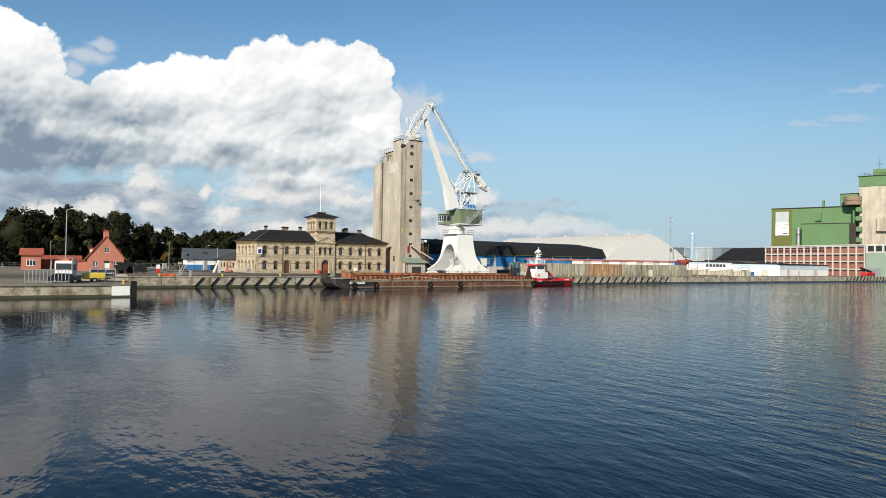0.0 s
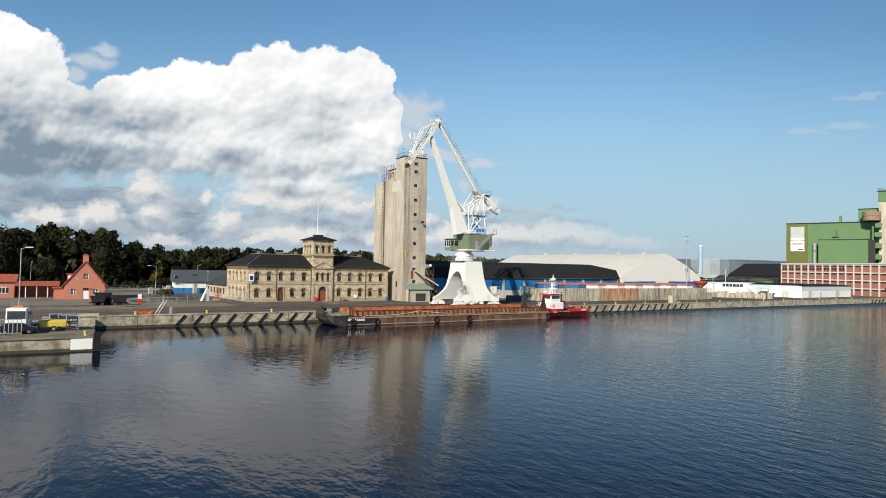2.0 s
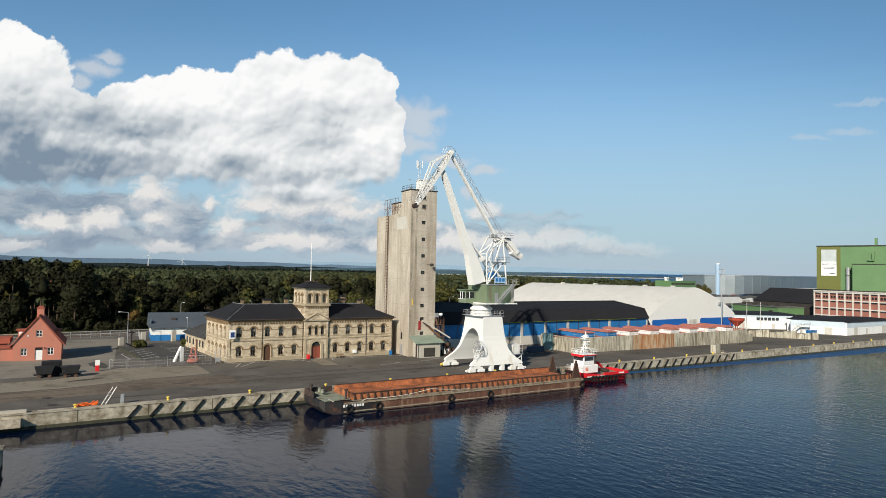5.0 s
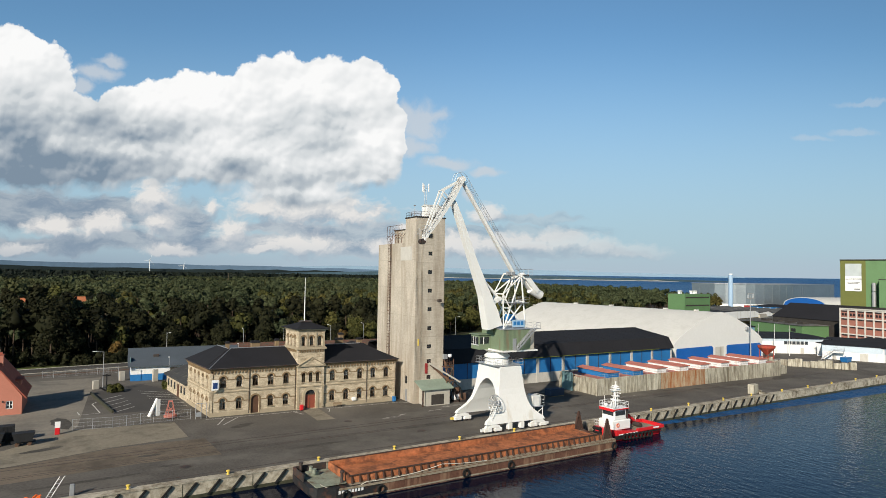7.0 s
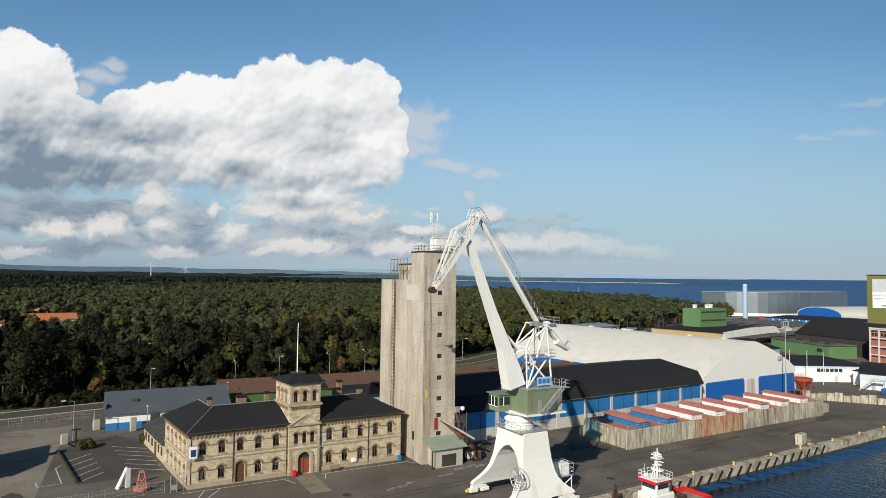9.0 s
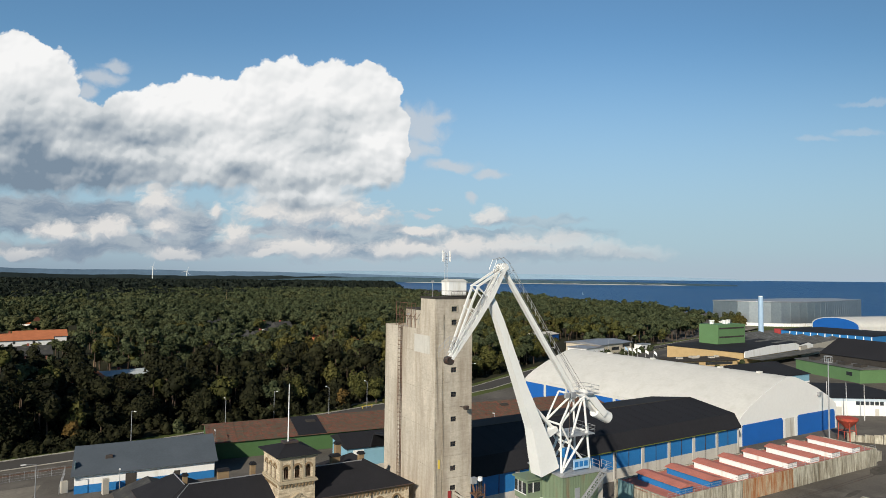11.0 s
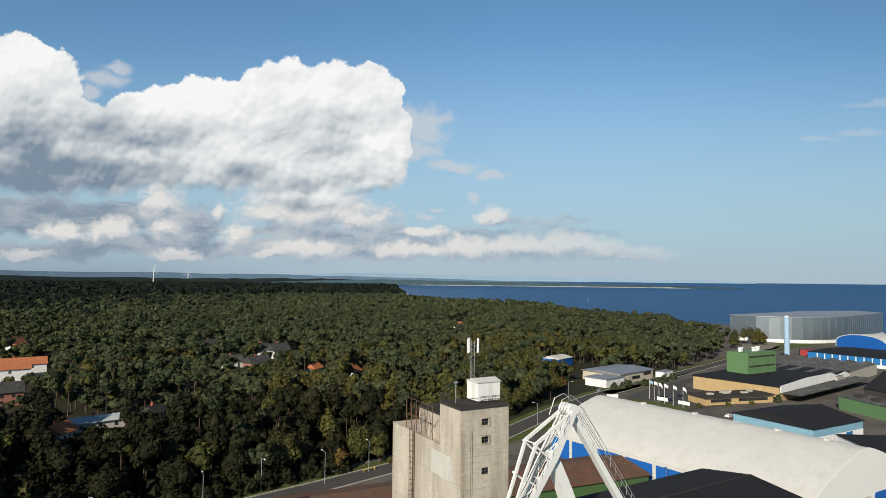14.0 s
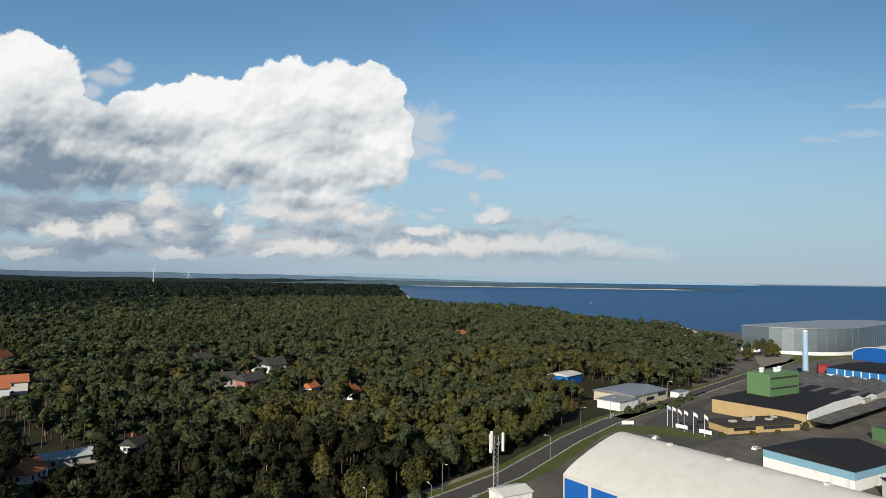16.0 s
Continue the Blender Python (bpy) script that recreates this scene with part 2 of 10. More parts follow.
def part(name, bm, material, parent, label=""):
    ob = new(name, mesh_of(name, bm))
    if material:
        for m in (material if isinstance(material, (list, tuple)) else [material]):
            ob.data.materials.append(m)
    ob.parent = parent
    if label:
        tagged(ob, label)
    return ob


def thing(name, m, label, category, group="", kind=""):
    ob = new(name)
    ob.empty_display_size = 0.5
    ob.matrix_basis = m
    return tagged(ob, label, category, group, kind)


def solid(name, bm, material, m, label, category="", group="", kind=""):
    ob = new(name, mesh_of(name, bm))
    for mm in (material if isinstance(material, (list, tuple)) else [material]):
        ob.data.materials.append(mm)
    ob.matrix_basis = m
    return tagged(ob, label, category, group, kind)


def box(bm, x0, x1, y0, y1, z0, z1, mi=0):
    v = [bm.verts.new(p) for p in ((x0, y0, z0), (x1, y0, z0), (x1, y1, z0), (x0, y1, z0),
                                   (x0, y0, z1), (x1, y0, z1), (x1, y1, z1), (x0, y1, z1))]
    for f in ((3, 2, 1, 0), (4, 5, 6, 7), (0, 1, 5, 4), (1, 2, 6, 5), (2, 3, 7, 6), (3, 0, 4, 7)):
        bm.faces.new([v[i] for i in f]).material_index = mi
    return bm


def boxes(*rows):
    bm = bmesh.new()
    for r in rows:
        box(bm, *r)
    return bm


def prism(bm, outline, lo, hi, axis="y", mi=0):
    """A closed outline drawn out along an axis. y: outline in x, z; x: in y, z; z: in x, y."""
    put = {"y": lambda a, b, c: (a, c, b), "x": lambda a, b, c: (c, a, b), "z": lambda a, b, c: (a, b, c)}[axis]
    v0 = [bm.verts.new(put(a, b, lo)) for a, b in outline]
    v1 = [bm.verts.new(put(a, b, hi)) for a, b in outline]
    n = len(outline)
    fs = [bm.faces.new(v0), bm.faces.new(v1[::-1])]
    fs += [bm.faces.new((v0[i], v1[i], v1[(i + 1) % n], v0[(i + 1) % n])) for i in range(n)]
    for f in fs:
        f.material_index = mi
    bmesh.ops.recalc_face_normals(bm, faces=fs)
    return bm


def rod(bm, a, b, r0, r1=None, n=8, mi=0):
    """A round bar from a to b."""
    a, b = Vector(a), Vector(b)
    r1 = r0 if r1 is None else r1
    q = (b - a).to_track_quat("Z", "Y").to_matrix()
    rings = []
    for p, r in ((a, r0), (b, r1)):
        rings.append([bm.verts.new(p + q @ Vector((r * math.cos(2 * math.pi * k / n), r * math.sin(2 * math.pi * k / n), 0))) for k in range(n)])
    for k in range(n):
        bm.faces.new((rings[0][k], rings[0][(k + 1) % n], rings[1][(k + 1) % n], rings[1][k])).material_index = mi
    bm.faces.new(rings[0][::-1]).material_index = mi
    bm.faces.new(rings[1]).material_index = mi
    return bm


def rods(r, *pairs, n=6):
    bm = bmesh.new()
    for a, b in pairs:
        rod(bm, a, b, r, n=n)
    return bm


def beam(bm, a, b, w0, h0, w1=None, h1=None, up=(0, 0, 1), mi=0):
    """A box-section beam from a to b; w across, h along up."""
    a, b, up = Vector(a), Vector(b), Vector(up)
    w1, h1 = w0 if w1 is None else w1, h0 if h1 is None else h1
    d = (b - a).normalized()
    s = d.cross(up).normalized()
    u = s.cross(d)
    vs = [bm.verts.new(p + s * (sx * w / 2) + u * (sy * h / 2)) for p, w, h in ((a, w0, h0), (b, w1, h1))
          for sx, sy in ((-1, -1), (1, -1), (1, 1), (-1, 1))]
    fs = [bm.faces.new([vs[i] for i in f]) for f in ((3, 2, 1, 0), (4, 5, 6, 7), (0, 1, 5, 4), (1, 2, 6, 5), (2, 3, 7, 6), (3, 0, 4, 7))]
    for f in fs:
        f.material_index = mi
    bmesh.ops.recalc_face_normals(bm, faces=fs)
    return bm


def lathe(bm, profile, n=20, centre=(0, 0), mi=0):
    """A profile of (radius, z) turned about an upright axis."""
    rings = [[bm.verts.new((centre[0] + r * math.cos(2 * math.pi * k / n), centre[1] + r * math.sin(2 * math.pi * k / n), z)) for k in range(n)] for r, z in profile]
    for a, b in zip(rings, rings[1:]):
        for k in range(n):
            bm.faces.new((a[k], a[(k + 1) % n], b[(k + 1) % n], b[k])).material_index = mi
    bm.faces.new(rings[0][::-1]).material_index = mi
    bm.faces.new(rings[-1]).material_index = mi
    return bm


def bevel(bm, width, segments=1):
    bmesh.ops.bevel(bm, geom=bm.edges[:], offset=width, segments=segments, affect="EDGES", profile=0.5, clamp_overlap=True)
    return bm


QA = 2.75                               # the quay's turn against the custom house


def quay_y(x):
    return -36.7 + 0.048 * x


def on_quay(x, off, z=0.0):
    """A pose beside the quay edge: x along it, off metres inland."""
    return pose(x, quay_y(x) + off, z, 0, 0, QA)

# ---------------------------------------------------------------- materials
def mat(name, base, rough=0.8, metal=0.0, var=0.25, scale=0.6, fine=12.0, bump=0.15, second=None, amount=0.5, streak=0.0, random=0.0, spec=None, course=0.0):
    """Base colour with coarse and fine variation, a second colour in stains (or streaks that run down), and relief."""
    m = bpy.data.materials.new(name)
    m.use_nodes = True
    n, l = m.node_tree.nodes, m.node_tree.links
    p = n["Principled BSDF"]
    p.inputs["Roughness"].default_value, p.inputs["Metallic"].default_value = rough, metal
    p.inputs["Specular IOR Level"].default_value = spec if spec is not None else (0.12 if rough >= 0.8 else 0.35)
    co = n.new("ShaderNodeTexCoord")
    geo = n.new("ShaderNodeNewGeometry")
    big, small = n.new("ShaderNodeTexNoise"), n.new("ShaderNodeTexNoise")
    for t, s, d in ((big, scale, 5.0), (small, fine, 4.0)):
        t.inputs["Scale"].default_value, t.inputs["Detail"].default_value, t.inputs["Roughness"].default_value = s, d, 0.62
        l.new(geo.outputs["Position"], t.inputs["Vector"])
    col = n.new("ShaderNodeMix")
    col.data_type, col.blend_type = "RGBA", "MIX"
    lo = [c * (1 - var) for c in base]
    hi = [min(1.0, c * (1 + var)) for c in base]
    col.inputs[6].default_value, col.inputs[7].default_value = (*lo, 1), (*hi, 1)
    mixv = n.new("ShaderNodeMath")
    mixv.operation = "MULTIPLY_ADD"
    mixv.inputs[1].default_value, mixv.inputs[2].default_value = 0.55, 0.22
    l.new(big.outputs[0], mixv.inputs[0])
    add = n.new("ShaderNodeMath")
    add.operation = "MULTIPLY_ADD"
    add.inputs[1].default_value = 0.45
    l.new(small.outputs[0], add.inputs[0])
    sub = n.new("ShaderNodeMath")
    sub.operation = "SUBTRACT"
    sub.inputs[1].default_value = 0.22
    l.new(mixv.outputs[0], add.inputs[2])
    l.new(add.outputs[0], sub.inputs[0])
    rng = n.new("ShaderNodeMapRange")
    rng.inputs[1].default_value, rng.inputs[2].default_value = 0.32, 0.68
    l.new(sub.outputs[0], rng.inputs[0])
    l.new(rng.outputs[0], col.inputs[0])
    last = col.outputs[2]
    if second:
        st = n.new("ShaderNodeTexNoise")
        st.inputs["Scale"].default_value, st.inputs["Detail"].default_value, st.inputs["Roughness"].default_value = 1.0, 6.0, 0.65
        mp = n.new("ShaderNodeMapping")
        k = scale * 1.7
        mp.inputs["Scale"].default_value = (k, k, k * (0.12 if streak else 1.0))
        mp.inputs["Location"].default_value = (3.1, 7.7, 1.3)
        l.new(geo.outputs["Position"], mp.inputs["Vector"])
        l.new(mp.outputs[0], st.inputs["Vector"])
        r2 = n.new("ShaderNodeMapRange")
        r2.inputs[1].default_value, r2.inputs[2].default_value = 0.62 - 0.25 * amount, 0.72 - 0.12 * amount
        l.new(st.outputs[0], r2.inputs[0])
        mx = n.new("ShaderNodeMix")
        mx.data_type = "RGBA"
        mx.inputs[7].default_value = (*second, 1)
        l.new(r2.outputs[0], mx.inputs[0])
        l.new(last, mx.inputs[6])
        last = mx.outputs[2]
    if course:
        mp = n.new("ShaderNodeMapping")
        mp.inputs["Scale"].default_value = (0.9, 0.9, 5.5)
        l.new(geo.outputs["Position"], mp.inputs["Vector"])
        ct = n.new("ShaderNodeTexNoise")
        ct.inputs["Scale"].default_value, ct.inputs["Detail"].default_value, ct.inputs["Roughness"].default_value = 1.0, 6.0, 0.7
        l.new(mp.outputs[0], ct.inputs["Vector"])
        cr_ = n.new("ShaderNodeMapRange")
        cr_.inputs[1].default_value, cr_.inputs[2].default_value, cr_.inputs[3].default_value, cr_.inputs[4].default_value = 0.36, 0.64, 1 - course, 1 + course
        l.new(ct.outputs[0], cr_.inputs[0])
        hv = n.new("ShaderNodeHueSaturation")
        l.new(cr_.outputs[0], hv.inputs["Value"])
        l.new(last, hv.inputs["Color"])
        last = hv.outputs[0]
    if random:
        info = n.new("ShaderNodeObjectInfo")
        hsv = n.new("ShaderNodeHueSaturation")
        r3 = n.new("ShaderNodeMapRange")
        r3.inputs[3].default_value, r3.inputs[4].default_value = 1 - random, 1 + random
        l.new(info.outputs["Random"], r3.inputs[0])
        l.new(r3.outputs[0], hsv.inputs["Value"])
        l.new(last, hsv.inputs["Color"])
        last = hsv.outputs[0]
    l.new(last, p.inputs["Base Color"])
    if bump:
        bp = n.new("ShaderNodeBump")
        bp.inputs["Strength"].default_value, bp.inputs["Distance"].default_value = bump, 0.04
        l.new(small.outputs[0], bp.inputs["Height"])
        l.new(bp.outputs[0], p.inputs["Normal"])
    return m


M = {}
M["asphalt"] = mat("asphalt", (0.11, 0.1, 0.087), 0.9, scale=0.06, fine=3.0, var=0.45, second=(0.155, 0.142, 0.122), amount=0.5)
M["concrete"] = mat("concrete", (0.33, 0.3, 0.245), 0.9, scale=0.25, fine=3.0, var=0.2, second=(0.22, 0.19, 0.15), amount=0.5, streak=1)
M["concrete_quay"] = mat("concrete_quay", (0.4, 0.36, 0.285), 0.92, scale=0.4, fine=2.5, var=0.4, second=(0.17, 0.14, 0.095), amount=0.65)
M["brick_yellow"] = mat("brick_yellow", (0.49, 0.41, 0.295), 0.9, scale=0.4, fine=6.0, var=0.25, second=(0.32, 0.255, 0.175), amount=0.5, course=0.28)
M["slate"] = mat("slate", (0.02, 0.02, 0.023), 0.85, scale=0.3, fine=5.0, var=0.2)
M["roof_black"] = mat("roof_black", (0.022, 0.022, 0.025), 0.85, scale=0.06, fine=2.0, var=0.18)
M["white_paint"] = mat("white_paint", (0.78, 0.78, 0.76), 0.55, scale=0.3, fine=4.0, var=0.05, second=(0.62, 0.6, 0.54), amount=0.3, streak=1, bump=0.05)
M["canvas_white"] = mat("canvas_white", (0.57, 0.56, 0.52), 0.7, scale=0.16, fine=1.2, var=0.08, second=(0.52, 0.51, 0.465), amount=0.4, bump=0.2)
M["blue_sheet"] = mat("blue_sheet", (0.022, 0.16, 0.4), 0.55, scale=0.2, fine=3.0, var=0.15, bump=0.05)
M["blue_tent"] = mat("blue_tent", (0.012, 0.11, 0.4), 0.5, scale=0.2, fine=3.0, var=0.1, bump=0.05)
M["green_sheet"] = mat("green_sheet", (0.06, 0.125, 0.045), 0.6, scale=0.2, fine=3.0, var=0.12, bump=0.05)
M["red_render"] = mat("red_render", (0.47, 0.19, 0.135), 0.9, scale=0.4, fine=6.0, var=0.1)
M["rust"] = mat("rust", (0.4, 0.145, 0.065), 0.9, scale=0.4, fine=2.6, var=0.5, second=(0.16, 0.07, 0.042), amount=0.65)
M["red_paint"] = mat("red_paint", (0.6, 0.02, 0.025), 0.4, scale=0.5, fine=5.0, var=0.1, bump=0.03)
M["red_roof"] = mat("red_roof", (0.44, 0.16, 0.12), 0.75, scale=0.4, fine=4.0, var=0.18)
M["rust_roof"] = mat("rust_roof", (0.17, 0.07, 0.048), 0.9, scale=0.5, fine=3.0, var=0.5, second=(0.1, 0.085, 0.06), amount=0.95)
M["forest_floor"] = mat("forest_floor", (0.03, 0.03, 0.016), 0.95, scale=0.05, fine=0.7, var=0.4)
M["grass"] = mat("grass", (0.08, 0.098, 0.03), 0.95, scale=0.1, fine=3.0, var=0.3)


def water_material(name, deep, rough, steps, height, turn):
    """Water with two sizes of ripples; height in metres."""
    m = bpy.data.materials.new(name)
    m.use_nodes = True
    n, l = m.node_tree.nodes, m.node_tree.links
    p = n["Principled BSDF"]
    p.inputs["Base Color"].default_value = (*deep, 1)
    p.inputs["Roughness"].default_value, p.inputs["IOR"].default_value = rough, 1.33
    p.inputs["Specular IOR Level"].default_value = 0.21
    geo = n.new("ShaderNodeNewGeometry")
    mp = n.new("ShaderNodeMapping")
    mp.inputs["Rotation"].default_value, mp.inputs["Scale"].default_value = (0, 0, radians(turn)), (1.0, 0.5, 1.0)
    l.new(geo.outputs["Position"], mp.inputs["Vector"])
    a, b = n.new("ShaderNodeTexNoise"), n.new("ShaderNodeTexNoise")
    for t, s, d in ((a, steps[0], 2.0), (b, steps[1], 2.0)):
        t.inputs["Scale"].default_value, t.inputs["Detail"].default_value = s, d
        l.new(mp.outputs[0], t.inputs["Vector"])
    calm = n.new("ShaderNodeTexNoise")
    calm.inputs["Scale"].default_value, calm.inputs["Detail"].default_value = 0.03, 3.0
    l.new(mp.outputs[0], calm.inputs["Vector"])
    gust = n.new("ShaderNodeMapRange")
    gust.inputs[1].default_value, gust.inputs[2].default_value, gust.inputs[3].default_value, gust.inputs[4].default_value = 0.35, 0.65, 0.55, 1.1
    l.new(calm.outputs[0], gust.inputs[0])
    # a breeze from the east ruffles the open basin; under the quay's western end it lies slick
    across = n.new("ShaderNodeVectorMath")
    across.operation = "DOT_PRODUCT"
    across.inputs[1].default_value = (0.848, -0.53, 0.0)
    l.new(geo.outputs["Position"], across.inputs[0])
    breeze = n.new("ShaderNodeMapRange")
    breeze.interpolation_type = "SMOOTHSTEP"
    for i, v in enumerate((40.0, 80.0, 0.95, 2.4)):
        breeze.inputs[i + 1].default_value = v
    l.new(across.outputs["Value"], breeze.inputs[0])
    force = n.new("ShaderNodeMath")
    force.operation = "MULTIPLY"
    l.new(gust.outputs[0], force.inputs[0])
    l.new(breeze.outputs[0], force.inputs[1])
    add = n.new("ShaderNodeMath")
    add.operation = "MULTIPLY_ADD"
    add.inputs[1].default_value = 0.3
    l.new(b.outputs[0], add.inputs[0])
    l.new(a.outputs[0], add.inputs[2])
    bp = n.new("ShaderNodeBump")
    bp.inputs["Strength"].default_value = 1.0
    tall = n.new("ShaderNodeMath")
    tall.operation = "MULTIPLY"
    tall.inputs[1].default_value = height
    l.new(force.outputs[0], tall.inputs[0])
    l.new(tall.outputs[0], bp.inputs["Distance"])
    l.new(add.outputs[0], bp.inputs["Height"])
    l.new(bp.outputs[0], p.inputs["Normal"])
    return m


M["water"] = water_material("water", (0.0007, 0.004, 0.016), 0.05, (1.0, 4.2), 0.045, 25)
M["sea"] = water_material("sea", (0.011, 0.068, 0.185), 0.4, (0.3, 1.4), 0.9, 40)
M["frame_dark"] = mat("frame_dark", (0.15, 0.105, 0.07), 0.6, var=0.15, bump=0.0)
M["brick_dark"] = mat("brick_dark", (0.22, 0.155, 0.09), 0.9, scale=0.5, fine=6.0, var=0.2)
M["stone_trim"] = mat("stone_trim", (0.36, 0.3, 0.21), 0.9, scale=0.5, fine=5.0, var=0.18)
M["curtain"] = mat("curtain", (0.6, 0.58, 0.53), 0.9, var=0.1, bump=0.0)
M["door_brown"] = mat("door_brown", (0.1, 0.05, 0.03), 0.6, scale=0.8, fine=8.0, var=0.2)
M["door_red"] = mat("door_red", (0.25, 0.065, 0.04), 0.6, scale=0.8, fine=8.0, var=0.2)
M["iron_dark"] = mat("iron_dark", (0.06, 0.05, 0.045), 0.7, metal=0.3, var=0.3, second=(0.12, 0.05, 0.03), amount=0.4)
M["zinc"] = mat("zinc", (0.36, 0.36, 0.37), 0.5, metal=0.6, var=0.15)
M["slate_grey"] = mat("slate_grey", (0.055, 0.055, 0.055), 0.9, scale=0.4, fine=4.0, var=0.3, second=(0.1, 0.1, 0.08), amount=0.4)
M["sign_blue"] = mat("sign_blue", (0.02, 0.05, 0.16), 0.4, var=0.05, bump=0.0)


def glass_material(name, tint):
    m = bpy.data.materials.new(name)
    m.use_nodes = True
    p = m.node_tree.nodes["Principled BSDF"]
    p.inputs["Base Color"].default_value = (*tint, 1)
    p.inputs["Roughness"].default_value, p.inputs["IOR"].default_value = 0.04, 1.5
    p.inputs["Transmission Weight"].default_value = 0.55
    return m


M["pane_clear"] = glass_material("pane_clear", (0.7, 0.72, 0.72))
M["pane_clear"].node_tree.nodes["Principled BSDF"].inputs["Transmission Weight"].default_value = 1.0
M["pane_clear"].node_tree.nodes["Principled BSDF"].inputs["Specular IOR Level"].default_value = 0.15
M["glass"] = glass_material("glass", (0.06, 0.07, 0.08))
M["green_house"] = mat("green_house", (0.17, 0.22, 0.14), 0.6, scale=0.4, fine=4.0, var=0.1, second=(0.2, 0.16, 0.1), amount=0.25, streak=1, bump=0.05)
M["yellow_paint"] = mat("yellow_paint", (0.68, 0.5, 0.09), 0.5, var=0.12, bump=0.03)
M["grey_steel"] = mat("grey_steel", (0.38, 0.39, 0.4), 0.5, metal=0.4, var=0.12)
M["black_rubber"] = mat("black_rubber", (0.018, 0.018, 0.018), 0.85, var=0.2)
M["silo_concrete"] = mat("silo_concrete", (0.48, 0.43, 0.355), 0.92, scale=0.22, fine=2.2, var=0.22, second=(0.33, 0.28, 0.22), amount=0.65, streak=1, course=0.09)
M["concrete_pale"] = mat("concrete_pale", (0.43, 0.4, 0.34), 0.92, scale=0.4, fine=4.0, var=0.15)
M["felt"] = mat("felt", (0.05, 0.045, 0.04), 0.95, scale=0.4, fine=4.0, var=0.3)
M["iron_rust"] = mat("iron_rust", (0.13, 0.075, 0.05), 0.85, scale=0.8, fine=6.0, var=0.35, second=(0.07, 0.06, 0.055), amount=0.4)
M["roof_green"] = mat("roof_green", (0.24, 0.29, 0.23), 0.8, scale=0.5, fine=5.0, var=0.2)
M["crane_white"] = mat("crane_white", (0.74, 0.74, 0.71), 0.5, scale=0.25, fine=3.0, var=0.05, second=(0.62, 0.58, 0.5), amount=0.22, streak=1, bump=0.03)
M["sign_pale"] = mat("sign_pale", (0.35, 0.5, 0.65), 0.5, var=0.05, bump=0.0)
M["barge_side"] = mat("barge_side", (0.12, 0.06, 0.042), 0.9, scale=0.4, fine=3.0, var=0.4, second=(0.27, 0.17, 0.11), amount=0.5, streak=1)
M["barge_deck_grey"] = mat("barge_deck_grey", (0.28, 0.24, 0.18), 0.9, scale=0.5, fine=4.0, var=0.3, second=(0.16, 0.11, 0.07), amount=0.5)
M["rust_dark"] = mat("rust_dark", (0.075, 0.045, 0.035), 0.9, scale=0.6, fine=4.0, var=0.3)
M["bow_green"] = mat("bow_green", (0.24, 0.26, 0.2), 0.85, scale=0.5, fine=4.0, var=0.25, second=(0.14, 0.1, 0.07), amount=0.4)
M["rope"] = mat("rope", (0.6, 0.57, 0.48), 0.9, var=0.1)
M["orange"] = mat("orange", (0.75, 0.13, 0.02), 0.6, var=0.1, bump=0.03)
M["sand"] = mat("sand", (0.5, 0.43, 0.31), 0.95, scale=0.1, fine=1.0, var=0.1)
M["sand_far"] = mat("sand_far", (0.5, 0.47, 0.4), 0.95, scale=0.01, fine=0.1, var=0.15)
M["weed"] = mat("weed", (0.05, 0.05, 0.03), 0.7, scale=0.6, fine=3.0, var=0.4)
M["paving_pale"] = mat("paving_pale", (0.23, 0.203, 0.155), 0.92, scale=0.12, fine=2.0, var=0.28, second=(0.13, 0.115, 0.09), amount=0.5)
M["paving_brown"] = mat("paving_brown", (0.155, 0.126, 0.095), 0.92, scale=0.1, fine=2.0, var=0.3, second=(0.095, 0.08, 0.062), amount=0.5)
M["chalk"] = mat("chalk", (0.36, 0.34, 0.3), 0.92, scale=0.5, fine=3.0, var=0.3, second=(0.12, 0.11, 0.1), amount=0.9)
M["oil"] = mat("oil", (0.078, 0.072, 0.062), 0.85, scale=0.6, fine=3.0, var=0.4)
M["hull_black"] = mat("hull_black", (0.02, 0.02, 0.021), 0.6, scale=0.5, fine=4.0, var=0.4, second=(0.09, 0.04, 0.025), amount=0.4)
M["paving_warm"] = mat("paving_warm", (0.22, 0.2, 0.165), 0.93, scale=0.09, fine=1.5, var=0.22, second=(0.15, 0.14, 0.12), amount=0.5)
M["asphalt_road"] = mat("asphalt_road", (0.075, 0.071, 0.066), 0.9, scale=0.1, fine=3.0, var=0.2, second=(0.075, 0.072, 0.068), amount=0.4)
M["white_line"] = mat("white_line", (0.55, 0.54, 0.5), 0.8, scale=1.0, fine=6.0, var=0.15, second=(0.25, 0.24, 0.22), amount=0.4)
# blue-grey distance haze is mixed into the hill, downs and shore colours
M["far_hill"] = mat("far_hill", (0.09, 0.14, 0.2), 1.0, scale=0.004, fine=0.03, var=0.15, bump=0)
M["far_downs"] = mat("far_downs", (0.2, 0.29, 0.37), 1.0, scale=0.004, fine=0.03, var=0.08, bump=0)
# near-black base colour holds the cloud shade on the far forest
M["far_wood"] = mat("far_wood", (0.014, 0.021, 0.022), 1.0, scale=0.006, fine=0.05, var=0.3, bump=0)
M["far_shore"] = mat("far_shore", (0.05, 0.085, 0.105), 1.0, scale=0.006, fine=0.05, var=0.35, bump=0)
M["pale_wall"] = mat("pale_wall", (0.52, 0.5, 0.45), 0.85, scale=0.3, fine=4.0, var=0.12, second=(0.36, 0.33, 0.28), amount=0.35, streak=1)
M["canvas_gable"] = mat("canvas_gable", (0.72, 0.71, 0.68), 0.7, scale=0.06, fine=1.2, var=0.05, bump=0.1)
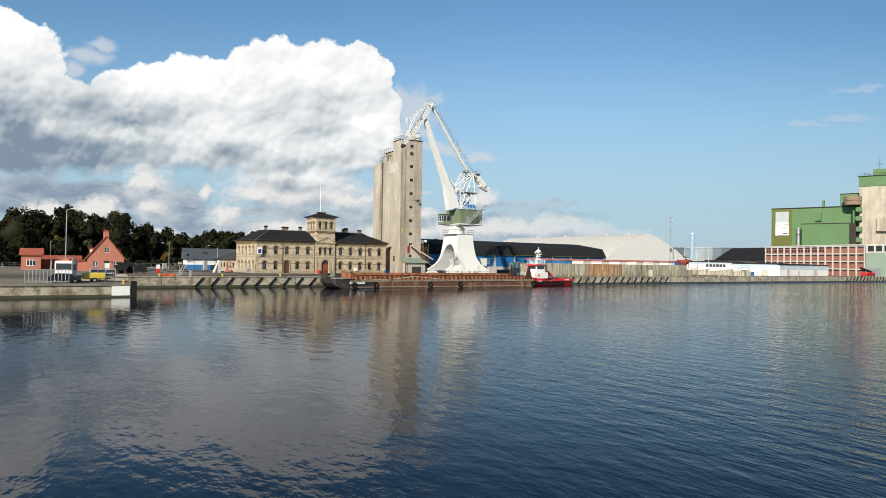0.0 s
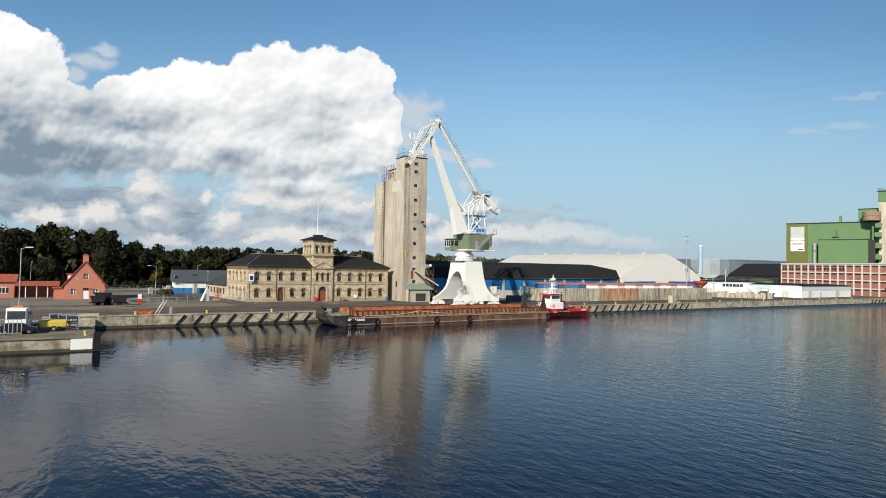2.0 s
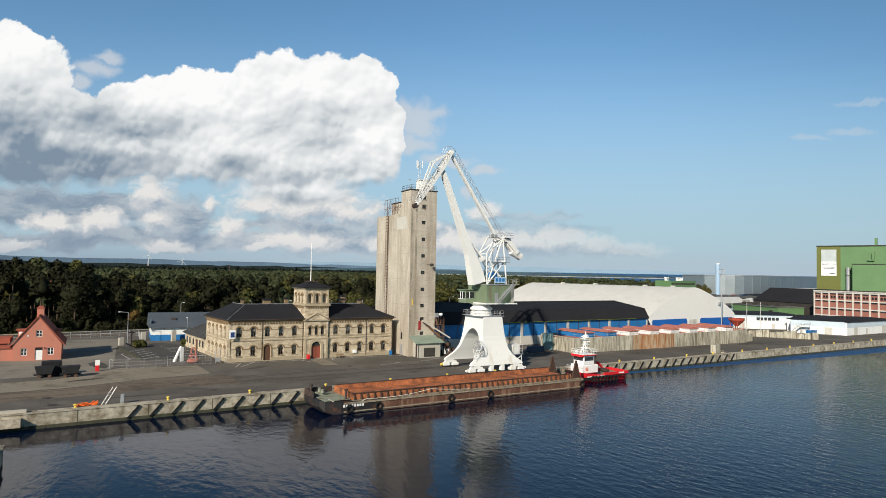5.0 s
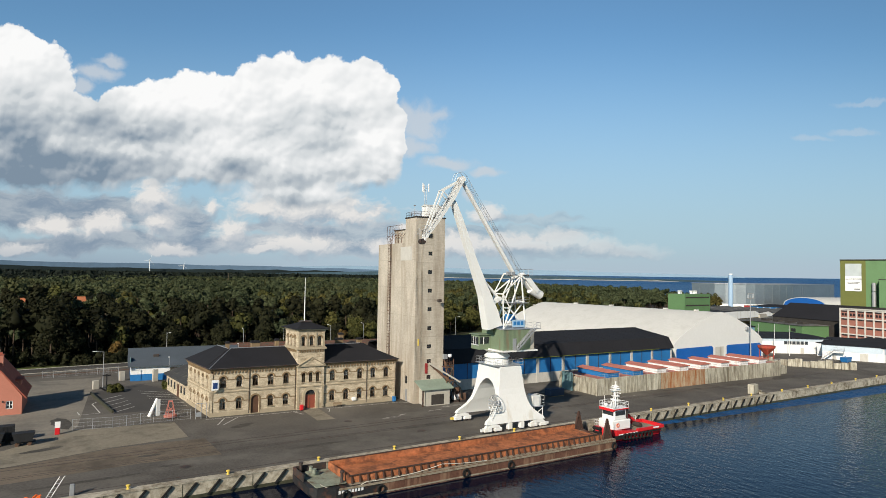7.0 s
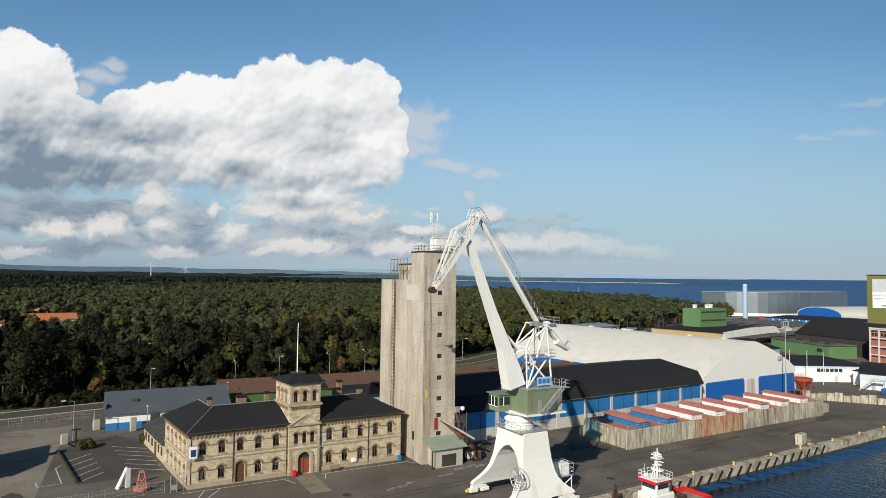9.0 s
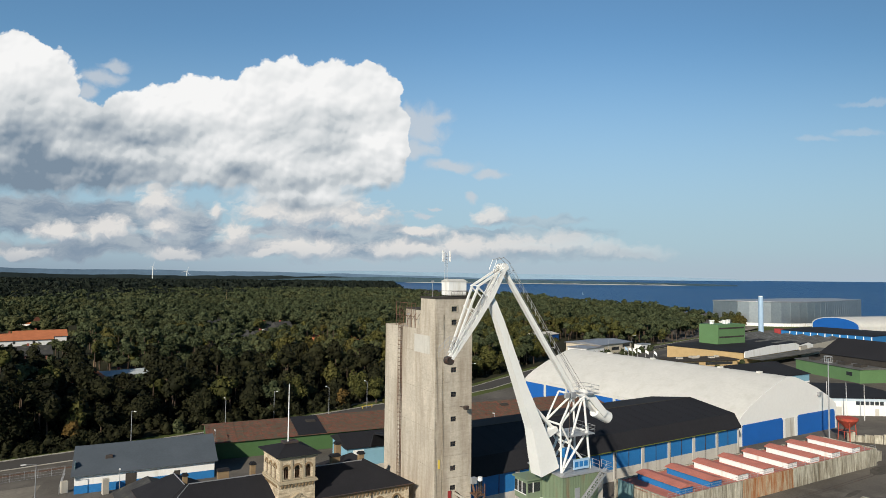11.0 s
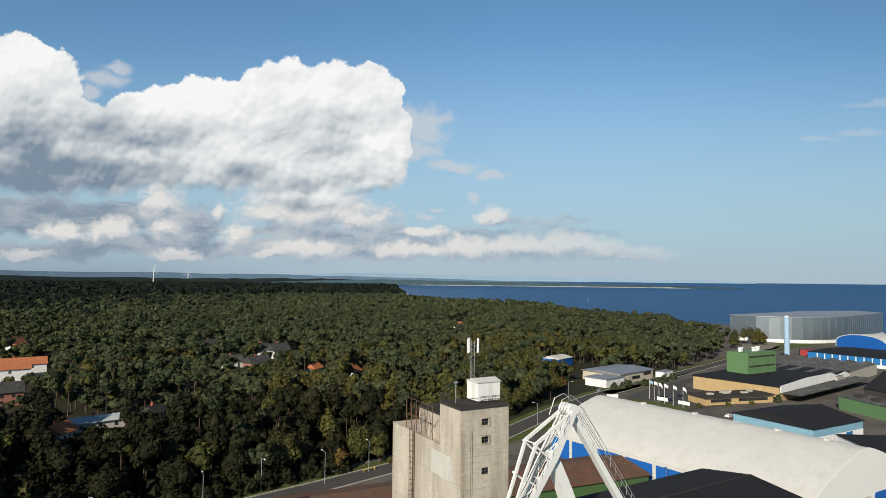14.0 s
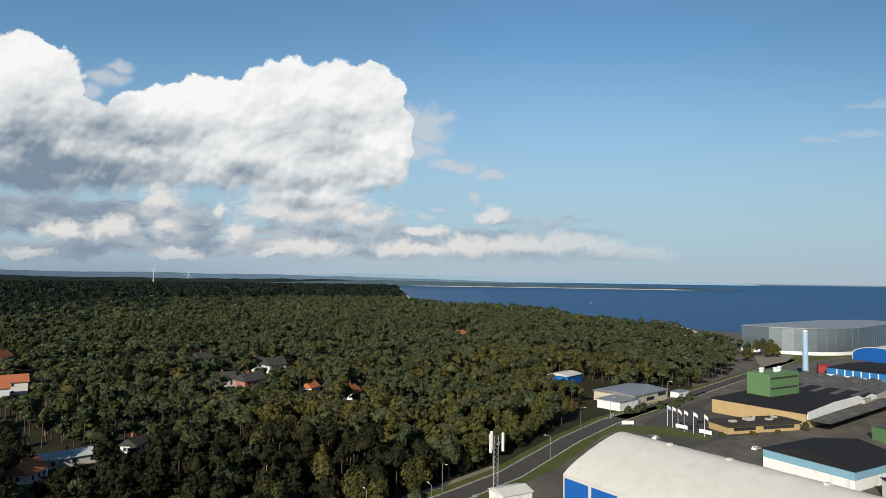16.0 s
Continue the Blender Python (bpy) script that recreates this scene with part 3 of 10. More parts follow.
M["moss"] = mat("moss", (0.13, 0.16, 0.04), 0.95, scale=1.0, fine=6.0, var=0.4)
M["concrete_stained"] = mat("concrete_stained", (0.43, 0.4, 0.32), 0.92, scale=0.8, fine=4.0, var=0.22, second=(0.17, 0.145, 0.105), amount=0.75, streak=1, random=0.12)
M["concrete_rusty"] = mat("concrete_rusty", (0.42, 0.34, 0.23), 0.92, scale=0.9, fine=4.0, var=0.25, second=(0.32, 0.12, 0.045), amount=0.95, streak=1, random=0.15)
M["teal_door"] = mat("teal_door", (0.14, 0.24, 0.25), 0.7, scale=0.5, fine=4.0, var=0.15)
M["tarp_blue"] = mat("tarp_blue", (0.03, 0.045, 0.08), 0.6, scale=0.8, fine=4.0, var=0.2)
M["wood"] = mat("wood", (0.26, 0.19, 0.12), 0.85, scale=1.0, fine=8.0, var=0.3)
M["roof_slate_blue"] = mat("roof_slate_blue", (0.075, 0.09, 0.105), 0.7, scale=0.2, fine=3.0, var=0.18)
M["pale_blue"] = mat("pale_blue", (0.2, 0.38, 0.48), 0.7, scale=0.3, fine=4.0, var=0.1)
M["lamp_pale"] = mat("lamp_pale", (0.7, 0.7, 0.68), 0.4, var=0.05, bump=0)
M["car_dark"] = mat("car_dark", (0.02, 0.022, 0.03), 0.25, var=0.1, bump=0)
M["car_white"] = mat("car_white", (0.7, 0.7, 0.7), 0.25, var=0.03, bump=0)
M["car_green"] = mat("car_green", (0.03, 0.25, 0.08), 0.3, var=0.05, bump=0)
M["red_tile"] = mat("red_tile", (0.34, 0.1, 0.065), 0.85, scale=0.5, fine=5.0, var=0.25)
M["black_iron"] = mat("black_iron", (0.014, 0.014, 0.015), 0.7, var=0.3)
M["brick_red"] = mat("brick_red", (0.36, 0.155, 0.115), 0.9, scale=0.4, fine=5.0, var=0.2)
M["white_concrete"] = mat("white_concrete", (0.62, 0.58, 0.52), 0.85, scale=0.4, fine=4.0, var=0.12)
M["pale_blue_light"] = mat("pale_blue_light", (0.5, 0.58, 0.64), 0.7, scale=0.3, fine=4.0, var=0.08)
M["blue_skip"] = mat("blue_skip", (0.02, 0.16, 0.42), 0.5, var=0.12)
M["green_pale"] = mat("green_pale", (0.3, 0.38, 0.3), 0.8, scale=0.3, fine=4.0, var=0.1)
M["green_bright"] = mat("green_bright", (0.105, 0.2, 0.085), 0.65, scale=0.15, fine=2.0, var=0.12, bump=0.05)
M["olive_sheet"] = mat("olive_sheet", (0.12, 0.13, 0.03), 0.7, scale=0.15, fine=2.0, var=0.12, bump=0.05)
M["sign_grey"] = mat("sign_grey", (0.42, 0.46, 0.46), 0.7, scale=0.3, fine=2.0, var=0.2, bump=0)
M["brown_tank"] = mat("brown_tank", (0.28, 0.2, 0.14), 0.8, scale=0.3, fine=3.0, var=0.2)
M["brick_ochre"] = mat("brick_ochre", (0.45, 0.32, 0.16), 0.9, scale=0.3, fine=4.0, var=0.15)
M["roof_patched"] = mat("roof_patched", (0.09, 0.09, 0.085), 0.9, scale=0.12, fine=1.5, var=0.3, second=(0.17, 0.17, 0.17), amount=0.5)
M["chimney_blue"] = mat("chimney_blue", (0.33, 0.46, 0.6), 0.5, scale=0.3, fine=2.0, var=0.08)
M["hopper_red"] = mat("hopper_red", (0.38, 0.06, 0.035), 0.75, scale=0.6, fine=5.0, var=0.25, second=(0.2, 0.07, 0.04), amount=0.5)
M["red_dark"] = mat("red_dark", (0.28, 0.03, 0.03), 0.7, var=0.15)
M["metal_wall"] = mat("metal_wall", (0.3, 0.33, 0.35), 0.38, metal=0.8, scale=0.05, fine=0.6, var=0.15)
M["pale_brick"] = mat("pale_brick", (0.52, 0.46, 0.36), 0.9, scale=0.3, fine=4.0, var=0.12)
M["orange_tile"] = mat("orange_tile", (0.42, 0.15, 0.07), 0.85, scale=0.4, fine=4.0, var=0.2)
M["bark"] = mat("bark", (0.1, 0.072, 0.052), 0.95, scale=1.0, fine=8.0, var=0.35)


def foliage(name, dark, light, tint, amount):
    """Leaves: shade changes from spray to spray, from tree to tree and over the wood."""
    m = bpy.data.materials.new(name)
    m.use_nodes = True
    n, l = m.node_tree.nodes, m.node_tree.links
    p = n["Principled BSDF"]
    p.inputs["Roughness"].default_value = 0.75
    p.inputs["Specular IOR Level"].default_value = 0.1
    geo = n.new("ShaderNodeNewGeometry")
    per_tree = n.new("ShaderNodeTexNoise")
    per_tree.inputs["Scale"].default_value, per_tree.inputs["Detail"].default_value = 0.16, 1.0
    l.new(geo.outputs["Position"], per_tree.inputs["Vector"])
    stand = n.new("ShaderNodeTexNoise")
    stand.inputs["Scale"].default_value, stand.inputs["Detail"].default_value = 0.018, 2.0
    l.new(geo.outputs["Position"], stand.inputs["Vector"])
    add = n.new("ShaderNodeMath")
    add.operation = "MULTIPLY_ADD"
    add.inputs[1].default_value = 0.55
    l.new(geo.outputs["Random Per Island"], add.inputs[0])
    l.new(per_tree.outputs[0], add.inputs[2])
    r1 = n.new("ShaderNodeMapRange")
    r1.inputs[1].default_value, r1.inputs[2].default_value = 0.35, 1.15
    l.new(add.outputs[0], r1.inputs[0])
    c1 = n.new("ShaderNodeMix")
    c1.data_type = "RGBA"
    c1.inputs[6].default_value, c1.inputs[7].default_value = (*dark, 1), (*light, 1)
    l.new(r1.outputs[0], c1.inputs[0])
    r2 = n.new("ShaderNodeMapRange")
    r2.inputs[1].default_value, r2.inputs[2].default_value, r2.inputs[4].default_value = 0.5, 0.7, amount
    l.new(stand.outputs[0], r2.inputs[0])
    c2 = n.new("ShaderNodeMix")
    c2.data_type = "RGBA"
    c2.inputs[7].default_value = (*tint, 1)
    l.new(r2.outputs[0], c2.inputs[0])
    l.new(c1.outputs[2], c2.inputs[6])
    l.new(c2.outputs[2], p.inputs["Base Color"])
    return m


M["pine"] = foliage("pine", (0.012, 0.018, 0.008), (0.08, 0.095, 0.046), (0.084, 0.08, 0.03), 0.6)
# darker copy of pine: cloud shade put into the leaf colour
M["pine_shade"] = foliage("pine_shade", (0.005, 0.008, 0.007), (0.018, 0.024, 0.017), (0.02, 0.024, 0.015), 0.5)
M["broadleaf"] = foliage("broadleaf", (0.018, 0.022, 0.008), (0.1, 0.098, 0.028), (0.1, 0.075, 0.022), 0.5)
# broadleaf darkened: cloud shade over the near wood is in the colour
M["broadleaf_shade"] = foliage("broadleaf_shade", (0.007, 0.008, 0.004), (0.027, 0.028, 0.0115), (0.029, 0.026, 0.011), 0.5)
M["autumn"] = foliage("autumn", (0.06, 0.04, 0.015), (0.16, 0.1, 0.03), (0.14, 0.07, 0.025), 0.6)

# ---------------------------------------------------------------- arches, walls with openings
def arch(x, z, w, h, rise=None, n=8):
    """Outline of an opening in x, z: sill centre x, z; width, full height; round head."""
    r = w / 2 if rise is None else rise
    pts = [(x - w / 2, z), (x + w / 2, z)]
    for k in range(n + 1):
        a = math.pi * k / n
        pts.append((x + w / 2 * math.cos(a), z + h - r + r * math.sin(a)))
    return pts


def wall_panel(outline, holes, thick):
    """An upright wall in the x, z plane, its face at y = 0, going back by thick."""
    bm = bmesh.new()
    edges = []
    for loop in [outline, *holes]:
        vs = [bm.verts.new((a, 0, b)) for a, b in loop]
        edges += [bm.edges.new((vs[i], vs[(i + 1) % len(vs)])) for i in range(len(vs))]
    bmesh.ops.triangle_fill(bm, use_beauty=True, use_dissolve=False, edges=edges, normal=(0, -1, 0))
    faces = bm.faces[:]
    ext = bmesh.ops.extrude_face_region(bm, geom=faces)
    for v in [g for g in ext["geom"] if isinstance(g, bmesh.types.BMVert)]:
        v.co.y += thick
    bmesh.ops.recalc_face_normals(bm, faces=bm.faces[:])
    return bm


def ring_prism(bm, outer, inner, y0, y1, mi=0):
    """A band between two outlines of as many points each, in x, z, from y0 to y1."""
    n = len(outer)
    rows = [[bm.verts.new((a, y, b)) for a, b in pts] for y in (y0, y1) for pts in (outer, inner)]
    o0, i0, o1, i1 = rows
    fs = []
    for k in range(n):
        j = (k + 1) % n
        for q in ((o0[k], o0[j], i0[j], i0[k]), (o1[k], i1[k], i1[j], o1[j]), (o0[k], o1[k], o1[j], o0[j]), (i0[k], i0[j], i1[j], i1[k])):
            fs.append(bm.faces.new(q))
    for f in fs:
        f.material_index = mi
    bmesh.ops.recalc_face_normals(bm, faces=fs)
    return bm


def share(name, data, parent, m, label=""):
    ob = new(name, data)
    ob.parent = parent
    ob.matrix_basis = m
    return tagged(ob, label) if label else ob


def one_mesh(name, bm, *materials):
    me = mesh_of(name, bm)
    for m in materials:
        me.materials.append(m)
    return me



# ---------------------------------------------------------------- ground and water
def sheet(points, z):
    bm = bmesh.new()
    bm.faces.new([bm.verts.new((x, y, z)) for x, y in points])
    bmesh.ops.triangulate(bm, faces=bm.faces[:])
    return bm


def strip(line, half, z, thick=0.0):
    """A ribbon along a line of points."""
    bm = bmesh.new()
    pts = [Vector((x, y, 0)) for x, y in line]
    rows = []
    for i, p in enumerate(pts):
        d = (pts[min(i + 1, len(pts) - 1)] - pts[max(i - 1, 0)]).normalized()
        n = Vector((-d.y, d.x, 0))
        rows.append([bm.verts.new(p + n * s * half + Vector((0, 0, z))) for s in (1, -1)])
    for a, b in zip(rows, rows[1:]):
        bm.faces.new((a[0], a[1], b[1], b[0]))
    if thick:
        ext = bmesh.ops.extrude_face_region(bm, geom=bm.faces[:])
        for v in [g for g in ext["geom"] if isinstance(g, bmesh.types.BMVert)]:
            v.co.z += thick
    bmesh.ops.recalc_face_normals(bm, faces=bm.faces[:])
    return bm


def setting(name, bm, material, label):
    return tagged(solid(name, bm, material, Matrix(), label), kind="structure")


WATER = -2.0
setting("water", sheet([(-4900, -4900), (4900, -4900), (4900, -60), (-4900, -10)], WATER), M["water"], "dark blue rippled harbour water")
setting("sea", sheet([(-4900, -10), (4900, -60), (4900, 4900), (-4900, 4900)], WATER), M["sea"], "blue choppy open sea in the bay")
ROAD = [(-700, 20), (-200, 52), (-60, 71), (-33, 75.5), (-19, 78), (0, 81), (28, 87), (57, 94), (77, 99.5), (100, 106.5), (128, 117), (176, 144), (212, 161), (323, 199), (417, 232), (520, 270)]
edge = [(x, y + 8) for x, y in ROAD]
bm = bmesh.new()
town = [(-700, quay_y(-80)), (-80, quay_y(-80)), (460, quay_y(460)), (640, 120), (740, 330), (713, 545), (560, 390), (430, 300)] + [(x, y) for x, y in edge[::-1] if x < 330]
wood = [(x, y) for x, y in edge if x < 330] + [(430, 300), (560, 390), (713, 545), (735, 640), (770, 800), (765, 1040), (700, 1180), (745, 1400), (880, 1760), (1000, 2050), (1180, 2480), (1600, 3380), (1800, 4800), (-4500, 4800), (-4500, 20)]
for k, pts in enumerate((town, wood)):
    f = bm.faces.new([bm.verts.new((x, y, 0)) for x, y in pts])
    f.material_index = k
bmesh.ops.remove_doubles(bm, verts=bm.verts[:], dist=0.01)
bmesh.ops.triangulate(bm, faces=bm.faces[:])
bmesh.ops.recalc_face_normals(bm, faces=bm.faces[:])
for f in bm.faces:
    if f.normal.z < 0:
        f.normal_flip()
rim = [e for e in bm.edges if len(e.link_faces) == 1]
ext = bmesh.ops.extrude_edge_only(bm, edges=rim)
for v in [g for g in ext["geom"] if isinstance(g, bmesh.types.BMVert)]:
    v.co.z = -5.0
setting("ground", bm, [M["asphalt"], M["forest_floor"]], "worn grey asphalt harbour ground and dark forest floor")

# beaches along the bay
setting("beach", strip([(600, 430), (660, 490), (712, 548), (732, 640), (766, 802), (760, 1040)], 11, 0.05), M["sand"], "pale sand beach along the bay")
setting("beach_far", strip([(700, 1180), (742, 1400), (876, 1760), (996, 2050), (1176, 2480), (1590, 3370)], 12, 0.05), M["sand"], "pale sand beach in the cove")

# the quay: concrete wall, capping, fenders
QX0, QX1 = -41.0, 470.0


def quay_strip(o0, o1, z0, z1, x0=QX0, x1=QX1):
    bm = bmesh.new()
    c, s = math.cos(math.atan(0.048)), math.sin(math.atan(0.048))
    vs = []
    for z in (z0, z1):
        for x, o in ((x0, o0), (x1, o0), (x1, o1), (x0, o1)):
            vs.append(bm.verts.new((x - s * o, quay_y(x) + c * o, z)))
    for f in ((3, 2, 1, 0), (4, 5, 6, 7), (0, 1, 5, 4), (1, 2, 6, 5), (2, 3, 7, 6), (3, 0, 4, 7)):
        bm.faces.new([vs[i] for i in f])
    return bm


quay = setting("quay_wall", quay_strip(-0.5, 0.7, -4.0, 0.05), M["concrete_quay"], "weathered concrete quay wall")
part("capping", quay_strip(-0.6, 0.9, 0.05, 0.22), M["concrete_quay"], quay, "pale concrete capping beam")
part("weed_band", quay_strip(-0.56, -0.5, -2.4, -1.55), M["weed"], quay, "dark wet weed line")
fender = bmesh.new()
beam(fender, (-0.75, -0.62, -1.75), (0.75, -0.62, 0.02), 0.22, 0.3, up=(0, 1, 0))
FENDER = one_mesh("fender", fender, M["black_rubber"])
for x0, n in ((-20.8, 9), (74.5, 17), (238.0, 14)):
    for k in range(n):
        x = x0 + 2.95 * k
        fo = share("fender_bar", FENDER, quay, on_quay(x + 0.6, 0), "slanting black rubber fender")
# concrete joints of the wall
J = one_mesh("joint", boxes((-0.04, 0.04, -0.53, -0.5, -2.0, 0.05)), M["weed"])
for k in range(28):
    share("wall_joint", J, quay, on_quay(-36 + 8.9 * k, 0))

# crane rails, paving patches and covers on the apron
for off in (2.7, 13.0):
    for dd in (-0.75, 0.0) if off > 5 else (0.0,):
        setting("crane_rail", quay_strip(off + dd, off + dd + 0.12, 0.004, 0.02, -60, 250), M["iron_dark"], "dark steel crane rail set in asphalt")
for off in (16.6, 18.1):
    setting("rail_track", quay_strip(off, off + 0.16, 0.004, 0.02, -75, 60), M["iron_dark"], "old dark railway rail in the paving")
setting("paving_brown", sheet([(-90, -24.5), (-29.7, -20.1), (-16.6, -15.3), (-3.2, -15.1), (-2.4, -25.9), (-13.5, -25.6), (-28.9, -27.8), (-90, -32)], 0.008), M["paving_brown"], "brown worn concrete paving")
setting("paving_pale", sheet([(-90, -14), (-30.9, -10.0), (-22.2, -0.2), (-6.3, -1.4), (-5.5, -13.1), (-16.6, -14.9), (-29.7, -19.7), (-90, -24)], 0.012), M["paving_pale"], "pale sandy concrete paving")
setting("yard_pale", sheet([(-90, -8), (-24, -5), (-21.5, 2), (-19.8, 34), (-17, 58), (-90, 52)], 0.004), M["paving_warm"], "pale dusty yard before the red house")


def blot(name, x, y, rx, ry, turn, material, label, z, seed):
    """An uneven flat stain on the apron."""
    r = random.Random(seed)
    bm = bmesh.new()
    n = 22
    vs = [bm.verts.new((rx * (1 + 0.35 * noise.noise(Vector((2.2 * math.cos(a), 2.2 * math.sin(a), seed)))) * math.cos(a), ry * (1 + 0.35 * noise.noise(Vector((2.2 * math.cos(a), 2.2 * math.sin(a), seed + 5)))) * math.sin(a), z)) for a in (2 * math.pi * k / n + r.uniform(-0.1, 0.1) for k in range(n))]
    bm.faces.new(vs)
    o = setting(name, bm, material, label)
    o.matrix_basis = pose(x, y, 0, 0, 0, turn)


for i, (x, y, rx, ry, t) in enumerate(((30.5, -14.5, 2.2, 0.5, 12), (33.5, -13.2, 1.2, 0.4, 30), (46.5, -9.8, 2.6, 0.7, 8), (49.5, -10.4, 1.6, 0.5, 20), (66, -5.8, 2.0, 0.8, 70), (88, -18.2, 3.5, 0.18, 3), (143, -10, 3.2, 0.5, 20), (75, -6.0, 2.5, 0.5, -20))):
    blot("dust_patch", x, y, rx, ry, t, M["chalk"], "pale spilt dust on the asphalt", 0.020, 11 + i)
for i, (x, y, rx, ry, t) in enumerate(((-20, -31, 7, 0.5, 5), (-24, 6, 1.5, 5, 10), (-26, -12, 3.0, 0.8, 20), (12, -27, 5, 0.6, 4), (4, -9, 2.5, 1.0, 30), (34, -23, 6, 0.7, 3), (58, -21, 4, 1.2, 6), (97, -21.5, 4, 0.5, 3), (112, -18.0, 2.0, 0.6, 0), (128, -22, 4, 0.6, 8), (150, -16, 5, 1.6, 14), (-12, -22, 1.6, 0.5, 0), (-10, -28.5, 1.4, 0.5, 0), (84, -17.4, 3, 0.5, 2), (104, -16.6, 3.5, 0.4, 1))):
    blot("oil_stain", x, y, rx, ry, t, M["oil"], "dark oily stain on the apron", 0.024, 41 + i)
setting("gate_paving", sheet([(17.2, -11), (20.6, -11), (20.6, -0.6), (17.2, -0.6)], 0.012), M["paving_pale"], "paved strip before the gate")
for x, y in ((-31.2, -27.3), (-30.3, -33.3), (-8, -30), (22, -14), (31, -26), (66, -27)):
    o = setting("manhole_cover", lathe(bmesh.new(), [(0.75, 0.016), (0.75, 0.03)], 16), M["iron_dark"], "round iron manhole cover")
    o.matrix_basis = pose(x, y, 0)

# the road behind the sheds, its kerbs, lines and verge
setting("road", strip(ROAD, 4.2, 0.03), M["asphalt_road"], "grey asphalt road along the forest")
for side in (-1, 1):
    line = []
    for i, (x, y) in enumerate(ROAD):
        a, b = ROAD[max(i - 1, 0)], ROAD[min(i + 1, len(ROAD) - 1)]
        d = Vector((b[0] - a[0], b[1] - a[1], 0)).normalized()
        line.append((x - d.y * side * 4.3, y + d.x * side * 4.3))
    setting("kerb", strip(line, 0.12, 0.0, 0.13), M["concrete_pale"], "pale concrete kerb")
    line2 = [(x, y - side * 0.5) for x, y in line]
    setting("road_line", strip(line2, 0.08, 0.036), M["white_line"], "worn white road line")
setting("verge", strip([(x, y + 6.4) for x, y in ROAD], 2.0, 0.02), M["grass"], "rough green grass verge")
setting("verge_near", strip([(86, 97.0), (112, 104.5), (150, 121), (190, 145), (207, 152)], 3.0, 0.02), M["grass"], "mown green grass verge")
setting("cycle_path", strip([(x, y + 9.6) for x, y in ROAD[7:11]], 1.2, 0.03), M["paving_pale"], "pale cycle path")
setting("rail_siding", strip([(-60, 62.5), (-33, 66.5), (0, 71), (28, 77)], 0.7, 0.02), M["iron_rust"], "rusty siding track")

# parking bays beside the custom house
bays = []
for k in range(5):
    bays.append(((-17.9 + 0.57 * k, 25.8 - 3.5 * k), (-13.6 + 0.45 * k, 30.2 - 3.5 * k)))
for k in range(6):
    bays.append(((-10.0 + 0.46 * k, 34.0 - 3.48 * k), (-4.0 + 0.34 * k, 29.5 - 3.3 * k)))
bays += [((-21.7, 14.9), (-21.3, 12.1)), ((-21.3, 12.1), (-17.9, 12.4)), ((-17.9, 12.4), (-19.2, 22.2)), ((-19.2, 22.2), (-18.4, 24.1))]
for (x0, y0), (x1, y1) in bays:
    setting("parking_line", strip([(x0, y0), (x1, y1)], 0.09, 0.016), M["white_line"], "white painted parking line")
setting("parking_lot", sheet([(-15.6, 10.5), (-2.6, 11.5), (-4.4, 34), (-9, 44), (-19.5, 36)], 0.010), M["asphalt_road"], "small asphalt car park")
for line in ([(-1, -1.6), (16, -1.8)], [(22, -1.8), (38.4, -1.9)], [(0.2, -6.8), (2.2, -2.0)], [(1.2, -7.0), (4.6, -2.2)], [(16.4, -4.8), (15.2, -1.9)], [(21.6, -4.6), (22.6, -2.0)], [(38.4, -1.9), (41.0, -5.2)], [(39.5, -12.5), (43, -12.0)]):
    setting("painted_line", strip(line, 0.09, 0.016), M["white_line"], "worn white painted line")
# the dark colour of this low wall includes the shadow along it
setting("kerb_strip", strip([(-19.4, 33.9), (-17.6, 22.5), (-15.8, 11.5)], 0.16, 0.0, 0.5), M["weed"], "low wall beside the car park, shadow in its dark colour")

# far shores and hills
def ridge(az0, az1, dist, heights, n=60, base=-3.0):
    bm = bmesh.new()
    lo, hi, back = [], [], []
    for k in range(n + 1):
        a = radians(az0 + (az1 - az0) * k / n)
        h = heights(k / n, a)
        for row, r, z in ((lo, dist, base), (hi, dist + 40, h), (back, dist + 160, base)):
            row.append(bm.verts.new((math.sin(a) * r, math.cos(a) * r, z)))
    for k in range(n):
        bm.faces.new((lo[k], lo[k + 1], hi[k + 1], hi[k]))
        bm.faces.new((hi[k], hi[k + 1], back[k + 1], back[k]))
    return bm


def hilly(lo, hi, f):
    return lambda s, a: lo + (hi - lo) * max(0.0, 0.5 + 0.5 * noise.noise(Vector((a * f, 3.1, 0))) + 0.3 * noise.noise(Vector((a * f * 4, 9.1, 0)))) * min(1.0, s * 12, (1 - s) * 12)


# the open sea goes on to the horizon
bm = bmesh.new()
near = [bm.verts.new((math.sin(radians(a)) * 3600, math.cos(radians(a)) * 3600, WATER + 0.02)) for a in range(16, 73, 2)]
far = [bm.verts.new((math.sin(radians(a)) * 4890, math.cos(radians(a)) * 4890, 48)) for a in range(16, 73, 2)]
for k in range(len(near) - 1):
    bm.faces.new((near[k], near[k + 1], far[k + 1], far[k]))
setting("backdrop_sea", bm, M["sea"], "open blue sea reaching to the horizon")


def rolling(s, a):
    """Long hills that sink towards the bay."""
    return 36 + (44 + 12 * noise.noise(Vector((a * 9, 3.1, 0))) + 5 * noise.noise(Vector((a * 30, 9.1, 0)))) * min(1.0, 1.9 * (1 - s))


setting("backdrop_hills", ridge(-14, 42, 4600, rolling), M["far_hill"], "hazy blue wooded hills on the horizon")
setting("backdrop_wood", ridge(-14, 27, 4200, hilly(36, 56, 14)), M["far_wood"], "far forest under the hills, darkened for cloud shade")


